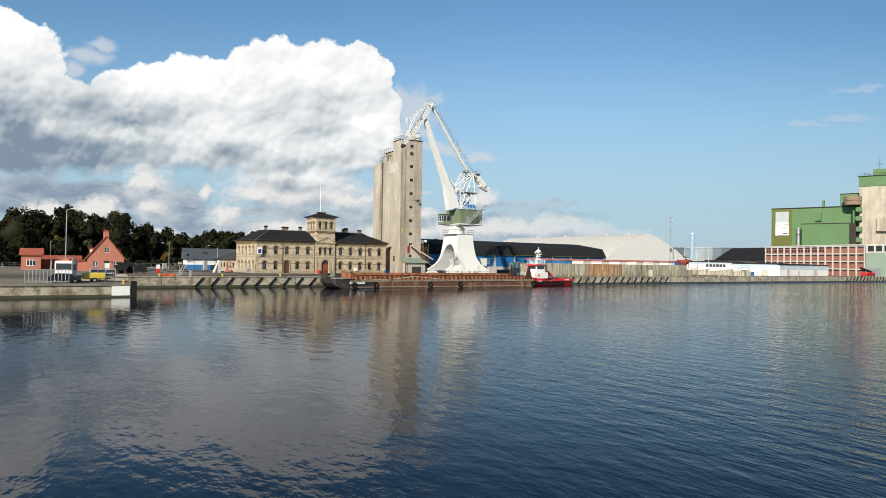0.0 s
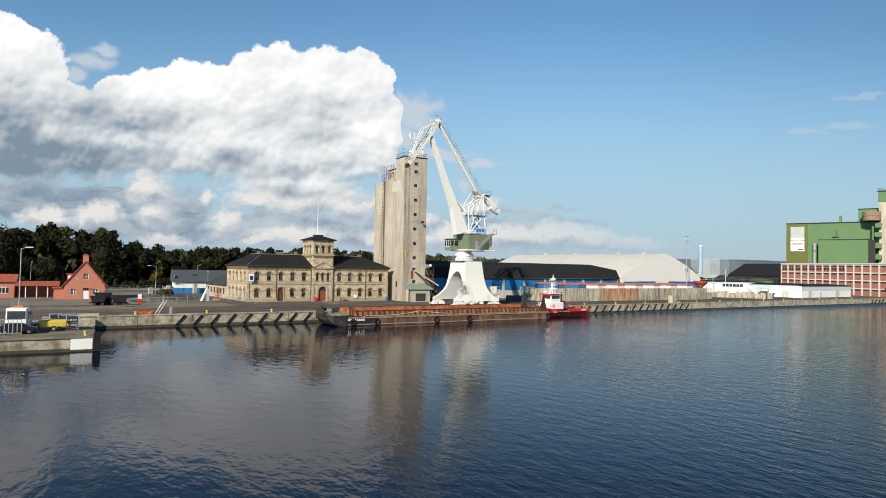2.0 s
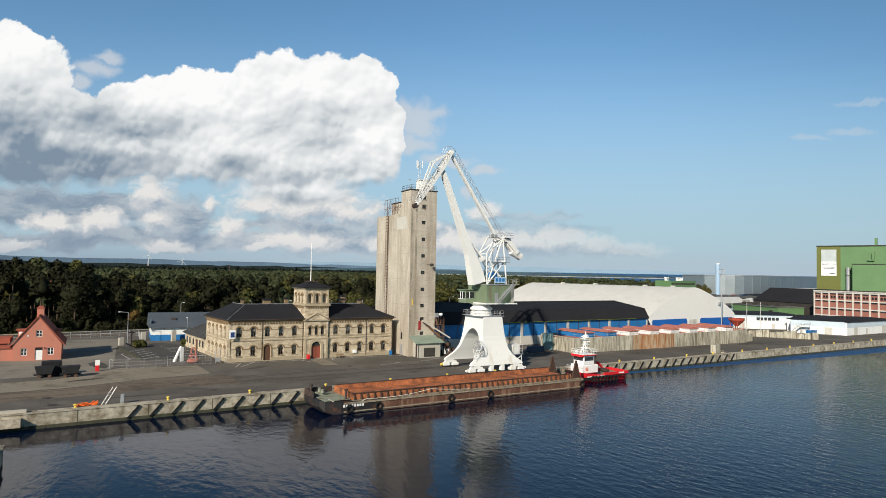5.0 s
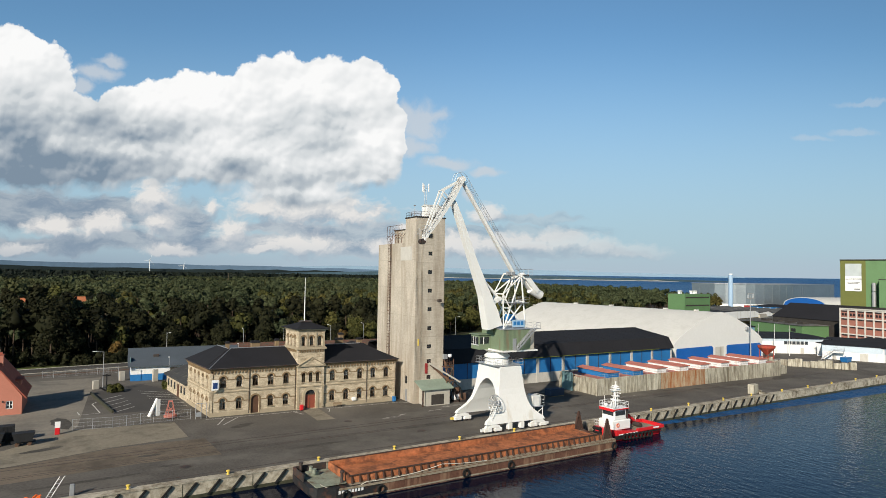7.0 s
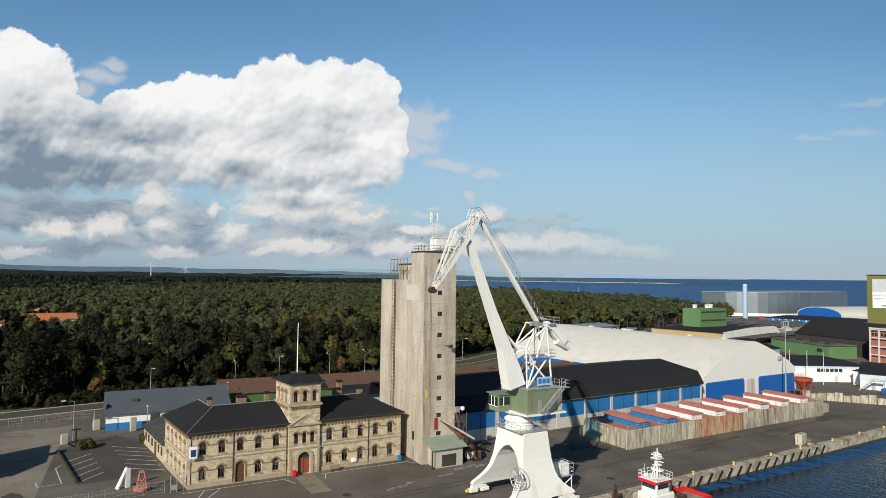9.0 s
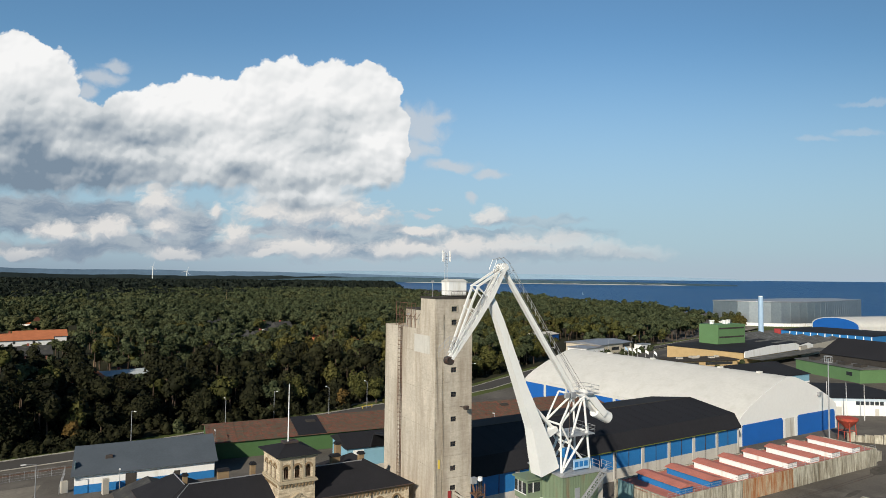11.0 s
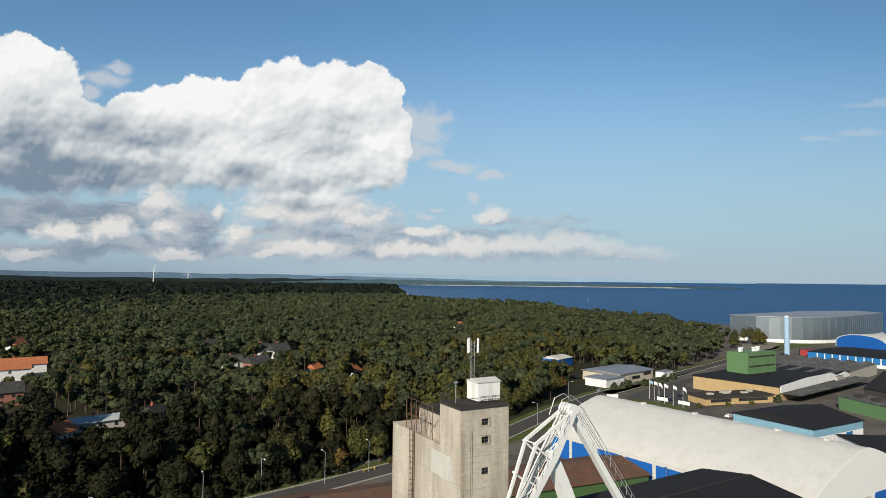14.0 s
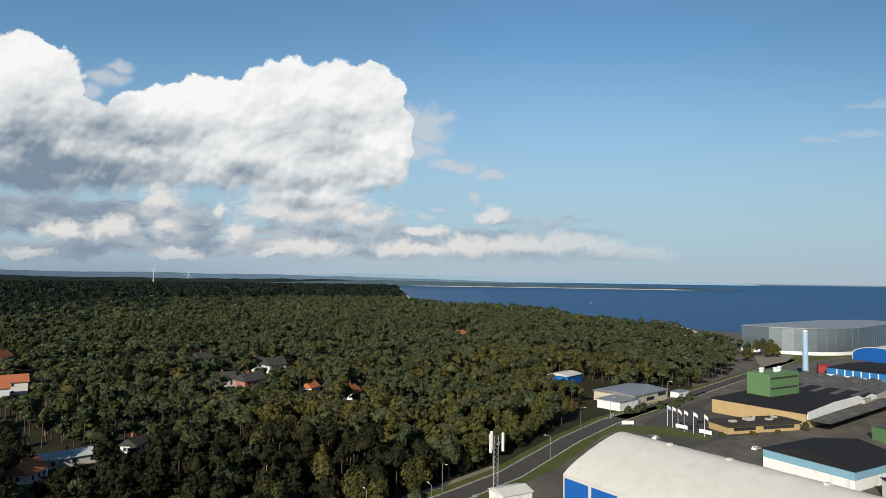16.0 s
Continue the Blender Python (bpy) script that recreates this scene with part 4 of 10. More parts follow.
def tapering(lo, hi, f, power):
    """Heights that sink from west to east."""
    ups = hilly(0.75, 1.0, f)
    return lambda s, a: lo + (hi - lo) * min(1.0, 4 * s) * (1 - s) ** power * ups(0.5, a)


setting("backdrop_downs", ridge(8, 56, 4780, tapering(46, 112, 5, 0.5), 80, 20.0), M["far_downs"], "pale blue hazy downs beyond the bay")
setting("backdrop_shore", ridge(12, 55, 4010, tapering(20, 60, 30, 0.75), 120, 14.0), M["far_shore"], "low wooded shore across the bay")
setting("backdrop_sand", ridge(26, 51, 3985, hilly(16, 21, 26), 120, 12.0), M["sand_far"], "pale strip of sand across the bay")

# ---------------------------------------------------------------- the custom house
HOUSE_L, HOUSE_D, EAVE, RIDGE = 38.0, 16.0, 8.9, 12.05
house = thing("custom_house", pose(0, 0, 0), "two-storey yellow brick custom house with black hipped roof and tower", "building")
BAYS = [2.2, 5.2, 8.2, 11.2, 14.2, 23.8, 26.8, 29.8, 32.8, 35.8]
WW, WH = 1.15, 2.05                      # window opening
LOW, UP = 1.2, 5.3


def window_set(key, w, h):
    wframe = bmesh.new()
    outer, inner = arch(0, 0, w, h), arch(0, 0.07, w - 0.16, h - 0.15)
    ring_prism(wframe, outer, inner, 0.0, 0.09)
    box(wframe, -0.035, 0.035, 0.01, 0.08, 0.06, h - 0.08)
    box(wframe, -w / 2 + 0.06, w / 2 - 0.06, 0.01, 0.08, h * 0.62, h * 0.62 + 0.07)
    pane = bmesh.new()
    prism(pane, arch(0, 0.03, w - 0.08, h - 0.08), 0.05, 0.06)
    hood = bmesh.new()
    big = arch(0, h - w / 2 - 0.02, w + 0.62, w / 2 + 0.35)
    small = arch(0, h - w / 2 - 0.02, w + 0.12, w / 2 + 0.08)
    ring_prism(hood, big, small, -0.1, 0.0)
    sill = boxes((-w / 2 - 0.15, w / 2 + 0.15, -0.14, 0.16, -0.14, 0.0))
    drapes = bmesh.new()
    for sx in (-1, 1):
        xs = [sx * (w / 2 - 0.02), sx * (w / 2 - 0.16), sx * (w / 2 - 0.22)]
        for k in range(2):
            a, b = sorted(xs[k:k + 2])
            box(drapes, a, b, 0.2 + 0.03 * k, 0.22 + 0.03 * k, 0.1 + 0.5 * k, h - w / 2 + 0.1)
    # pale strip in the arch stands partly for a white reflection
    box(drapes, -w / 2 + 0.1, w / 2 - 0.1, 0.24, 0.26, h * 0.66, h - 0.2)
    return [one_mesh(key + a, b, c) for a, b, c in (("frame", wframe, M["frame_dark"]), ("pane", pane, M["pane_clear"]), ("hood", hood, M["brick_dark"]), ("sill", sill, M["stone_trim"]), ("drapes", drapes, M["curtain"]))]


W_MAIN = window_set("main_", WW, WH)
W_SLIM = window_set("slim_", 0.85, 2.0)
W_TOWER = window_set("tower_", 0.8, 1.9)


def put_window(kit, parent, x, z, at=Matrix(), hood=True):
    m = at @ pose(x, 0, z)
    w = share("window", kit[0], parent, m @ pose(0, 0.22, 0), "dark timber arched window frame")
    share("pane", kit[1], w, Matrix(), "reflecting window glass")
    if hood:
        share("hood_mould", kit[2], w, pose(0, -0.22, 0), "brick arch over the window")
    share("sill", kit[3], w, pose(0, -0.22, 0), "pale stone sill")
    if kit is not W_TOWER:
        share("curtain", kit[4], w, Matrix(), "pale drawn-back curtains, with a pale strip for the reflection above")
    return w


def blind(parent, x, z, w, h, at=Matrix()):
    bm = boxes((x - w / 2, x + w / 2, 0.5, 0.52, z, z + h))
    bm.transform(at)
    part("blind", bm, M["white_paint"], parent, "half-drawn white blind")


holes = [arch(x, LOW, WW, WH) for x in BAYS if x != 8.2] + [arch(x, UP, WW, WH) for x in BAYS] + [arch(8.2, 0.12, 1.5, 3.4)]
wing = [(0, 0), (16.3, 0), (16.3, EAVE), (0, EAVE)]
part("wall_front", wall_panel(wing, [h for h in holes if h[0][0] < 16], 0.5), M["brick_yellow"], house)
wing = [(21.7, 0), (38, 0), (38, EAVE), (21.7, EAVE)]
part("wall_front", wall_panel(wing, [h for h in holes if h[0][0] > 21], 0.5), M["brick_yellow"], house)
for x in BAYS:
    put_window(W_MAIN, house, x, UP)
    if x != 8.2:
        put_window(W_MAIN, house, x, LOW)
for i, x in enumerate(BAYS):
    for j, z0 in enumerate((LOW, UP)):
        if (i * 3 + j * 2) % 5 < 3 and (x, z0) != (8.2, LOW):
            blind(house, x, z0 + (0.15, 0.75, 1.05)[(i + j) % 3], (0.5, 1.0, 1.0)[(i + j) % 3], (1.1, 0.9, 0.7)[(i + j) % 3])
# side door with a brown leaf
door = part("door", wall_panel(arch(8.2, 0.12, 1.5, 3.4), [], 0.1), M["door_brown"], house, "brown plank double door with round head")
door.location.y = 0.2
part("threshold", boxes((7.3, 9.1, -0.35, 0.25, 0, 0.12)), M["stone_trim"], door, "stone threshold")
bm = bmesh.new()
ring_prism(bm, arch(8.2, 0.1, 2.1, 3.75), arch(8.2, 0.1, 1.56, 3.44), -0.3, -0.2)
part("door_surround", bm, M["brick_dark"], door, "moulded brick arch")

# the left end, its windows and the plain other walls
left = pose(0, HOUSE_D, 0, 0, 0, -90)
side_x = [2.4, 5.2, 8.0, 10.8, 13.6]
side_holes = [arch(x, z, 0.85, 2.0) for x in side_x for z in (LOW, UP)]
w = part("wall_side", wall_panel([(0, 0), (HOUSE_D, 0), (HOUSE_D, EAVE), (0, EAVE)], side_holes, 0.5), M["brick_yellow"], house)
w.matrix_basis = left
for x in side_x:
    for z in (LOW, UP):
        put_window(W_SLIM, house, x, z, left)
part("wall_back", boxes((0.5, 37.5, HOUSE_D - 0.5, HOUSE_D, 0, EAVE)), M["brick_yellow"], house)
part("wall_end", boxes((37.5, 38.0, 0.5, HOUSE_D, 0, EAVE)), M["brick_yellow"], house)
part("attic_floor", boxes((0.5, 37.5, 0.5, HOUSE_D - 0.5, EAVE - 0.35, EAVE - 0.1)), M["brick_dark"], house)
part("inner_floor", boxes((0.5, 37.5, 0.5, HOUSE_D - 0.5, 4.2, 4.45)), M["brick_dark"], house)

# plinth, string courses, cornice and corbel frieze
for x0, x1 in ((-0.12, 7.3), (9.1, 16.2), (21.8, 38.1)):
    part("plinth", boxes((x0, x1, -0.12, 0.0, 0, 0.75)), M["stone_trim"], house, "pale stone plinth")
part("plinth", boxes((-0.12, 0.0, 0.0, HOUSE_D, 0, 0.75)), M["stone_trim"], house)
for z0, z1, out in ((4.42, 4.62, 0.14), (4.95, 5.1, 0.1), (8.62, 8.92, 0.34), (8.45, 8.62, 0.2)):
    for x0, x1 in ((-out, 16.25), (21.75, 38.0 + out)):
        part("string_course", boxes((x0, x1, -out, 0.0, z0, z1)), M["stone_trim"] if z0 < 8 else M["brick_dark"], house)
    part("string_course", boxes((-out, 0.0, 0.0, HOUSE_D, z0, z1)), M["stone_trim"] if z0 < 8 else M["brick_dark"], house)


for z in (LOW + 1.42, UP + 1.42):
    cuts = [(x - WW / 2 - 0.34, x + WW / 2 + 0.34) for x in BAYS if not (x == 8.2 and z < 4)]
    if z < 4:
        cuts = sorted(cuts + [(7.0, 9.4)])
    for lo_x, hi_x in ((0.62, 16.2), (21.8, 37.4)):
        x = lo_x
        for c0, c1 in [c for c in cuts if lo_x < c[1] and c[0] < hi_x] + [(hi_x, hi_x)]:
            if c0 - x > 0.25:
                part("impost_band", boxes((x, c0, -0.06, 0.0, z, z + 0.16)), M["brick_dark"], house, "dark brick impost band")
            x = c1


def frieze(x0, x1, z, step=0.62):
    bm = bmesh.new()
    n = int((x1 - x0) / step)
    for k in range(n):
        x = x0 + (k + 0.5) * (x1 - x0) / n
        box(bm, x - 0.13, x + 0.13, -0.2, 0.0, z, z + 0.32)
        box(bm, x - 0.09, x + 0.09, -0.12, 0.0, z - 0.2, z)
    return bm


tagged(part("corbel_frieze", frieze(0.2, 16.1, 8.12), M["brick_dark"], house, "row of small brick corbels under the eaves"), kind="stuff")
tagged(part("corbel_frieze", frieze(21.9, 37.8, 8.12), M["brick_dark"], house), kind="stuff")
f = tagged(part("corbel_frieze", frieze(0.2, HOUSE_D - 0.2, 8.12), M["brick_dark"], house), kind="stuff")
f.matrix_basis = left
for x in (-0.02, 0.6, 37.45):
    part("quoin_strip", boxes((x - 0.25, x + 0.35, -0.07, 0.0, 0.75, 8.1)) if x != 0.6 else boxes((0.0, -0.07, 0.0, 0.6, 0.75, 8.1)), M["brick_yellow"], house)
for x in (7.0, 31.3, 16.0):
    bm = rods(0.07, ((x, -0.1, 0.2), (x, -0.1, 8.5)))
    box(bm, x - 0.15, x + 0.15, -0.25, 0.0, 8.4, 8.75)
    part("downpipe", bm, M["iron_dark"], house, "rusty dark rainwater pipe")

# hipped roofs: the front range and the wing behind its left end
def hip(x0, x1, y0, y1, z0, z1, rx0, rx1, ry0, ry1):
    bm = bmesh.new()
    lo = [bm.verts.new(p) for p in ((x0, y0, z0), (x1, y0, z0), (x1, y1, z0), (x0, y1, z0))]
    lb = [bm.verts.new((v.co.x, v.co.y, z0 - 0.12)) for v in lo]
    if ry0 == ry1:
        a, b = bm.verts.new((rx0, ry0, z1)), bm.verts.new((rx1, ry0, z1))
        quads = ((lo[0], lo[1], b, a), (lo[1], lo[2], b), (lo[2], lo[3], a, b), (lo[3], lo[0], a))
    else:
        a, b = bm.verts.new((rx0, ry0, z1)), bm.verts.new((rx0, ry1, z1))
        quads = ((lo[0], lo[1], a), (lo[1], lo[2], b, a), (lo[2], lo[3], b), (lo[3], lo[0], a, b))
    for q in quads:
        bm.faces.new(q)
    for i in range(4):
        bm.faces.new((lb[i], lb[(i + 1) % 4], lo[(i + 1) % 4], lo[i]))
    bm.faces.new(lb[::-1])
    bmesh.ops.recalc_face_normals(bm, faces=bm.faces[:])
    return bm


O = 0.55
part("roof", hip(-O, 38 + O, -O, 11.8, 9.06, RIDGE, 5.2, 32.6, 5.7, 5.7), M["slate"], house, "black slate hipped roof")
part("roof", hip(-O - 0.02, 9.6, 2.0, HOUSE_D + O, 9.05, RIDGE - 0.02, 4.6, 4.6, 5.7, 12.4), M["slate"], house)
part("roof", hip(28.4, 38 + O + 0.02, 2.0, HOUSE_D + O, 9.05, RIDGE - 0.02, 33.4, 33.4, 5.7, 11.0), M["slate"], house)
part("hip_flashing", rods(0.09, ((-O, -O, 9.1), (5.2, 5.7, RIDGE + 0.03)), ((5.2, 5.7, RIDGE + 0.03), (32.6, 5.7, RIDGE + 0.03)), ((4.6, 5.7, RIDGE + 0.02), (4.6, 12.4, RIDGE + 0.02)), n=5), M["zinc"], house, "weathered zinc ridge")
part("gutter", rods(0.1, ((-O, -O - 0.06, 9.0), (16.2, -O - 0.06, 9.0)), ((21.8, -O - 0.06, 9.0), (38 + O, -O - 0.06, 9.0)), ((-O - 0.06, -O, 9.0), (-O - 0.06, HOUSE_D + O, 9.0)), n=6), M["iron_dark"], house)


def chimney(x, y, w, d, z0, z1):
    c = part("chimney", boxes((x - w / 2, x + w / 2, y - d / 2, y + d / 2, z0, z1 - 0.4)), M["brick_dark"], house, "dark brick chimney stack")
    part("chimney_cap", boxes((x - w / 2 - 0.12, x + w / 2 + 0.12, y - d / 2 - 0.12, y + d / 2 + 0.12, z1 - 0.4, z1 - 0.2), (x - w / 2, x + w / 2, y - d / 2, y + d / 2, z1 - 0.2, z1)), M["slate"], c, "black metal chimney cap")


chimney(5.0, 7.2, 0.6, 0.6, 11.0, 13.3)
chimney(10.6, 7.6, 1.6, 0.8, 10.6, 13.2)
chimney(28.6, 7.4, 1.5, 0.8, 10.6, 13.2)
chimney(33.2, 7.2, 0.9, 0.7, 10.8, 13.1)
chimney(31.5, 12.5, 0.9, 0.9, 9.0, 13.8)
chimney(15.3, 8.2, 0.7, 0.7, 10.0, 13.4)

# the entrance tower
T0, T1, TF, TB = 16.25, 21.75, -0.45, 6.0
tower_holes = [arch(19, 0.1, 2.15, 3.75)] + [arch(19 + dx, 5.35, 0.8, 1.9) for dx in (-1.45, 0, 1.45)] + [arch(19 + dx, 12.6, 0.8, 1.9) for dx in (-1.7, 0, 1.7)]
t = part("tower_front", wall_panel([(T0, 0), (T1, 0), (T1, 16.0), (T0, 16.0)], tower_holes, 0.5), M["brick_yellow"], house, "brick tower front with gateway")
t.location.y = TF
tl = pose(T0, TB, 0, 0, 0, -90)
t = part("tower_side", wall_panel([(0, 0), (TB - TF - 0.5, 0), (TB - TF - 0.5, 16.0), (0, 16.0)], [arch(x, 12.6, 0.8, 1.9) for x in (1.3, 3.0, 4.7)], 0.5), M["brick_yellow"], house)
t.matrix_basis = tl
tr_ = pose(T1, TF + 0.5, 0, 0, 0, 90)
t = part("tower_side", wall_panel([(0, 0), (TB - TF - 0.5, 0), (TB - TF - 0.5, 16.0), (0, 16.0)], [arch(x, 12.6, 0.8, 1.9) for x in (1.3, 3.0, 4.7)], 0.5), M["brick_yellow"], house)
t.matrix_basis = tr_
part("tower_back", boxes((T0 + 0.5, T1 - 0.5, TB - 0.5, TB, 0, 16.0)), M["brick_yellow"], house)
part("tower_floor", boxes((T0 + 0.5, T1 - 0.5, TF + 0.5, TB - 0.5, 12.0, 12.2)), M["brick_dark"], house)
front = pose(0, TF, 0)
for dx in (-1.45, 0, 1.45):
    put_window(W_TOWER, house, 19 + dx, 5.35, front)
for dx in (-1.7, 0, 1.7):
    put_window(W_TOWER, house, 19 + dx, 12.6, front)
for x in (1.3, 3.0, 4.7):
    put_window(W_TOWER, house, x, 12.6, tl)
    put_window(W_TOWER, house, x, 12.6, tr_)
gate = part("gate", wall_panel(arch(19, 0.1, 2.15, 3.75), [], 0.12), M["door_red"], house, "red-brown painted double gate")
gate.location.y = TF + 0.3
part("gate_light", wall_panel(arch(19, 2.95, 1.9, 0.86, 0.86), [], 0.06), M["glass"], gate, "dark fanlight").location.y = -0.08
part("gate_rail", boxes((17.95, 20.05, -0.08, 0.0, 2.75, 2.9), (18.97, 19.03, -0.05, 0.0, 0.12, 2.75)), M["door_brown"], gate)
bm = bmesh.new()
ring_prism(bm, arch(19, 0.0, 3.3, 4.45), arch(19, 0.0, 2.3, 3.85), -0.16, 0.0)
g2 = part("gate_surround", bm, M["stone_trim"], house, "pale stone gate arch")
g2.location.y = TF
for x in (T0 - 0.02, T1 - 0.48):
    bm = bmesh.new()
    for k in range(11):
        if k % 2 == 0:
            box(bm, x, x + 0.5, TF - 0.12, TF, 0.3 + k * 0.38, 0.66 + k * 0.38)
        else:
            box(bm, x + 0.06, x + 0.42, TF - 0.08, TF, 0.3 + k * 0.38, 0.66 + k * 0.38)
    part("rusticated_quoin", bm, M["stone_trim"], house, "alternating stone quoins")
for z0, z1, out in ((4.42, 4.62, 0.14), (8.5, 8.75, 0.3), (11.9, 12.2, 0.3), (12.2, 12.38, 0.16), (15.45, 15.65, 0.12), (15.8, 16.1, 0.42)):
    bm = boxes((T0 - out, T1 + out, TF - out, TF, z0, z1), (T0 - out, T0, TF, TB, z0, z1), (T1, T1 + out, TF, TB, z0, z1))
    part("tower_band", bm, M["stone_trim"], house)
f = tagged(part("corbel_frieze", frieze(T0 + 0.1, T1 - 0.1, 11.5, 0.5), M["brick_dark"], house), kind="stuff")
f.location.y = TF
f = tagged(part("corbel_frieze", frieze(0.1, 5.8, 11.5, 0.5), M["brick_dark"], house), kind="stuff")
f.matrix_basis = tl
bm = bmesh.new()
prism(bm, [(16.4, 8.75), (21.6, 8.75), (19, 10.2)], TF - 0.32, TF)
ped = part("pediment", bm, M["brick_yellow"], house, "small brick pediment")
bm = bmesh.new()
beam(bm, (16.2, TF - 0.25, 8.8), (19, TF - 0.25, 10.35), 0.55, 0.16)
beam(bm, (21.8, TF - 0.25, 8.8), (19, TF - 0.25, 10.35), 0.55, 0.16)
part("pediment_rake", bm, M["stone_trim"], ped)
bm = bmesh.new()
lathe(bm, [(0.0, 0.1), (0.3, 0.08), (0.48, 0.0)], 14)
bm.transform(pose(19, TF - 0.34, 10.05, 90, 0, 0))
part("crest", bm, M["stone_trim"], ped, "carved stone crest")
for x in (T0 + 0.05, 17.9, 19.75, T1 - 0.4):
    part("pilaster", boxes((x, x + 0.35, TF - 0.1, TF, 12.4, 15.45)), M["stone_trim"], house)
part("tower_roof", hip(T0 - 0.7, T1 + 0.7, TF - 0.7, TB + 0.7, 16.12, 17.35, 18.6, 19.4, 2.8, 2.8), M["slate"], house, "low black slate tower roof")
part("roof_rail", boxes((17.9, 20.1, 2.0, 3.6, 17.2, 17.5)), M["iron_dark"], house)
part("flagpole", rod(bmesh.new(), (18.6, 2.4, 17.3), (18.6, 2.4, 26.3), 0.11, 0.05, 8), M["white_paint"], house, "white flagpole")
# fittings on the front
part("hanging_sign", boxes((-0.1, 1.1, -0.9, -0.75, 5.1, 7.0)), M["white_paint"], house, "white hanging sign at the corner")
part("sign_panel", boxes((0.1, 0.9, -0.93, -0.9, 5.4, 6.5)), M["sign_blue"], house, "dark blue sign panel")
part("air_unit", bevel(boxes((28.0, 28.9, -0.45, -0.02, 0.85, 1.55)), 0.04), M["white_paint"], house, "white air conditioning unit")
bm = boxes((0.05, 10.5, 16.0, 34.0, 0, 3.6))
annex = part("annex_wall", bm, M["brick_yellow"], house, "single-storey yellow brick rear wing")
bm = bmesh.new()
prism(bm, [(-0.5, 3.5), (11.0, 3.5), (11.0, 3.7), (5.2, 5.8), (-0.5, 3.75)], 16.02, 34.5)
part("annex_roof", bm, M["slate_grey"], house, "dark grey roofing-felt roof")
for y in (18.5, 21.0, 26.5, 29.5, 32.0):
    part("annex_window", boxes((-0.01, 0.07, y - 0.5, y + 0.5, 1.2, 2.7)), M["glass"], annex)
part("annex_door", boxes((-0.02, 0.07, 22.8, 24.2, 0, 2.7)), M["door_brown"], annex)

# the ends of the house stand askew to its front
LEAN_Y = -0.125
SHEAR = Matrix.Identity(4)
SHEAR[0][1] = LEAN_Y
for o in house.children_recursive:
    if o.type != "MESH":
        continue
    m, up = o.matrix_basis.copy(), o.parent
    while up is not house:
        m, up = up.matrix_basis @ m, up.parent
    if o.data.users == 1:
        o.data.transform(m.inverted() @ SHEAR @ m)
    elif o.parent is house:
        turn = m.to_euler().z
        place_ = SHEAR @ m.translation
        extra = math.atan(-LEAN_Y) if abs(turn) > 0.5 else 0.0
        o.matrix_basis = Matrix.Translation(place_) @ Matrix.Rotation(extra, 4, "Z") @ m.to_3x3().to_4x4()

# ---------------------------------------------------------------- the grain silo
silo = thing("grain_silo", pose(40, -4.95, 0), "tall weathered concrete grain silo tower beside the custom house", "silo")
SW, SD = 7.05, 19.8
Z_WIN = [5.4, 8.8, 11.95, 15.85, 19.9, 23.9, 27.9, 31.9, 35.7, 37.9]
holes = [[(3.05, z - 0.42), (4.1, z - 0.42), (4.1, z + 0.42), (3.05, z + 0.42)] for z in Z_WIN]
part("tower_front", wall_panel([(0, 0), (SW, 0), (SW, 39.6), (0, 39.6)], holes, 0.35), M["silo_concrete"], silo)
part("tower_wall", boxes((0, 0.35, 0.35, 5.25, 0, 39.6), (SW - 0.35, SW, 0.35, 5.25, 0, 39.6), (0.35, SW - 0.35, 4.9, 5.25, 0, 39.6)), M["silo_concrete"], silo)
part("tower_roof", boxes((-0.12, SW + 0.12, -0.12, 5.35, 39.6, 39.85)), M["felt"], silo, "dark felt tower roof with a kerb")
for z in Z_WIN:
    w = part("window", boxes((3.05, 4.1, 0.18, 0.24, z - 0.42, z + 0.42)), M["glass"], silo, "small dark grimy window")
    part("window_bar", boxes((3.05, 4.1, 0.12, 0.18, z - 0.04, z + 0.04), (3.55, 3.6, 0.12, 0.18, z - 0.42, z + 0.42)), M["iron_dark"], w)
for z in (35.7, 37.9):
    bm = bmesh.new()
    ring_prism(bm, [(2.85, z - 0.62), (4.3, z - 0.62), (4.3, z + 0.62), (2.85, z + 0.62)], [(3.05, z - 0.42), (4.1, z - 0.42), (4.1, z + 0.42), (3.05, z + 0.42)], -0.05, 0)
    part("window_surround", bm, M["concrete_quay"], silo)
part("bin_block", boxes((0.0, SW, 5.25, SD, 0, 33.9)), M["silo_concrete"], silo, "windowless concrete bin block")
part("bin_parapet", boxes((-0.02, 0.25, 5.27, SD, 33.9, 34.3), (SW - 0.25, SW, 5.27, SD, 33.9, 34.3), (0.25, SW - 0.25, SD - 0.25, SD, 33.9, 34.3)), M["silo_concrete"], silo)
part("roof_house", boxes((1.5, 5.6, 8.2, 14.2, 33.9, 37.4)), M["silo_concrete"], silo, "small concrete stair house on the roof")
part("roof_house_lid", boxes((1.35, 5.75, 8.05, 14.35, 37.4, 37.6)), M["felt"], silo)
part("roof_door", boxes((3.4, 4.1, 8.14, 8.2, 34.0, 36.4)), M["white_paint"], silo, "white door")
part("repair_patch", boxes((-0.03, 0.0, 1.8, 7.5, 30.4, 33.4)), M["pale_wall"], silo, "paler patched concrete panel")
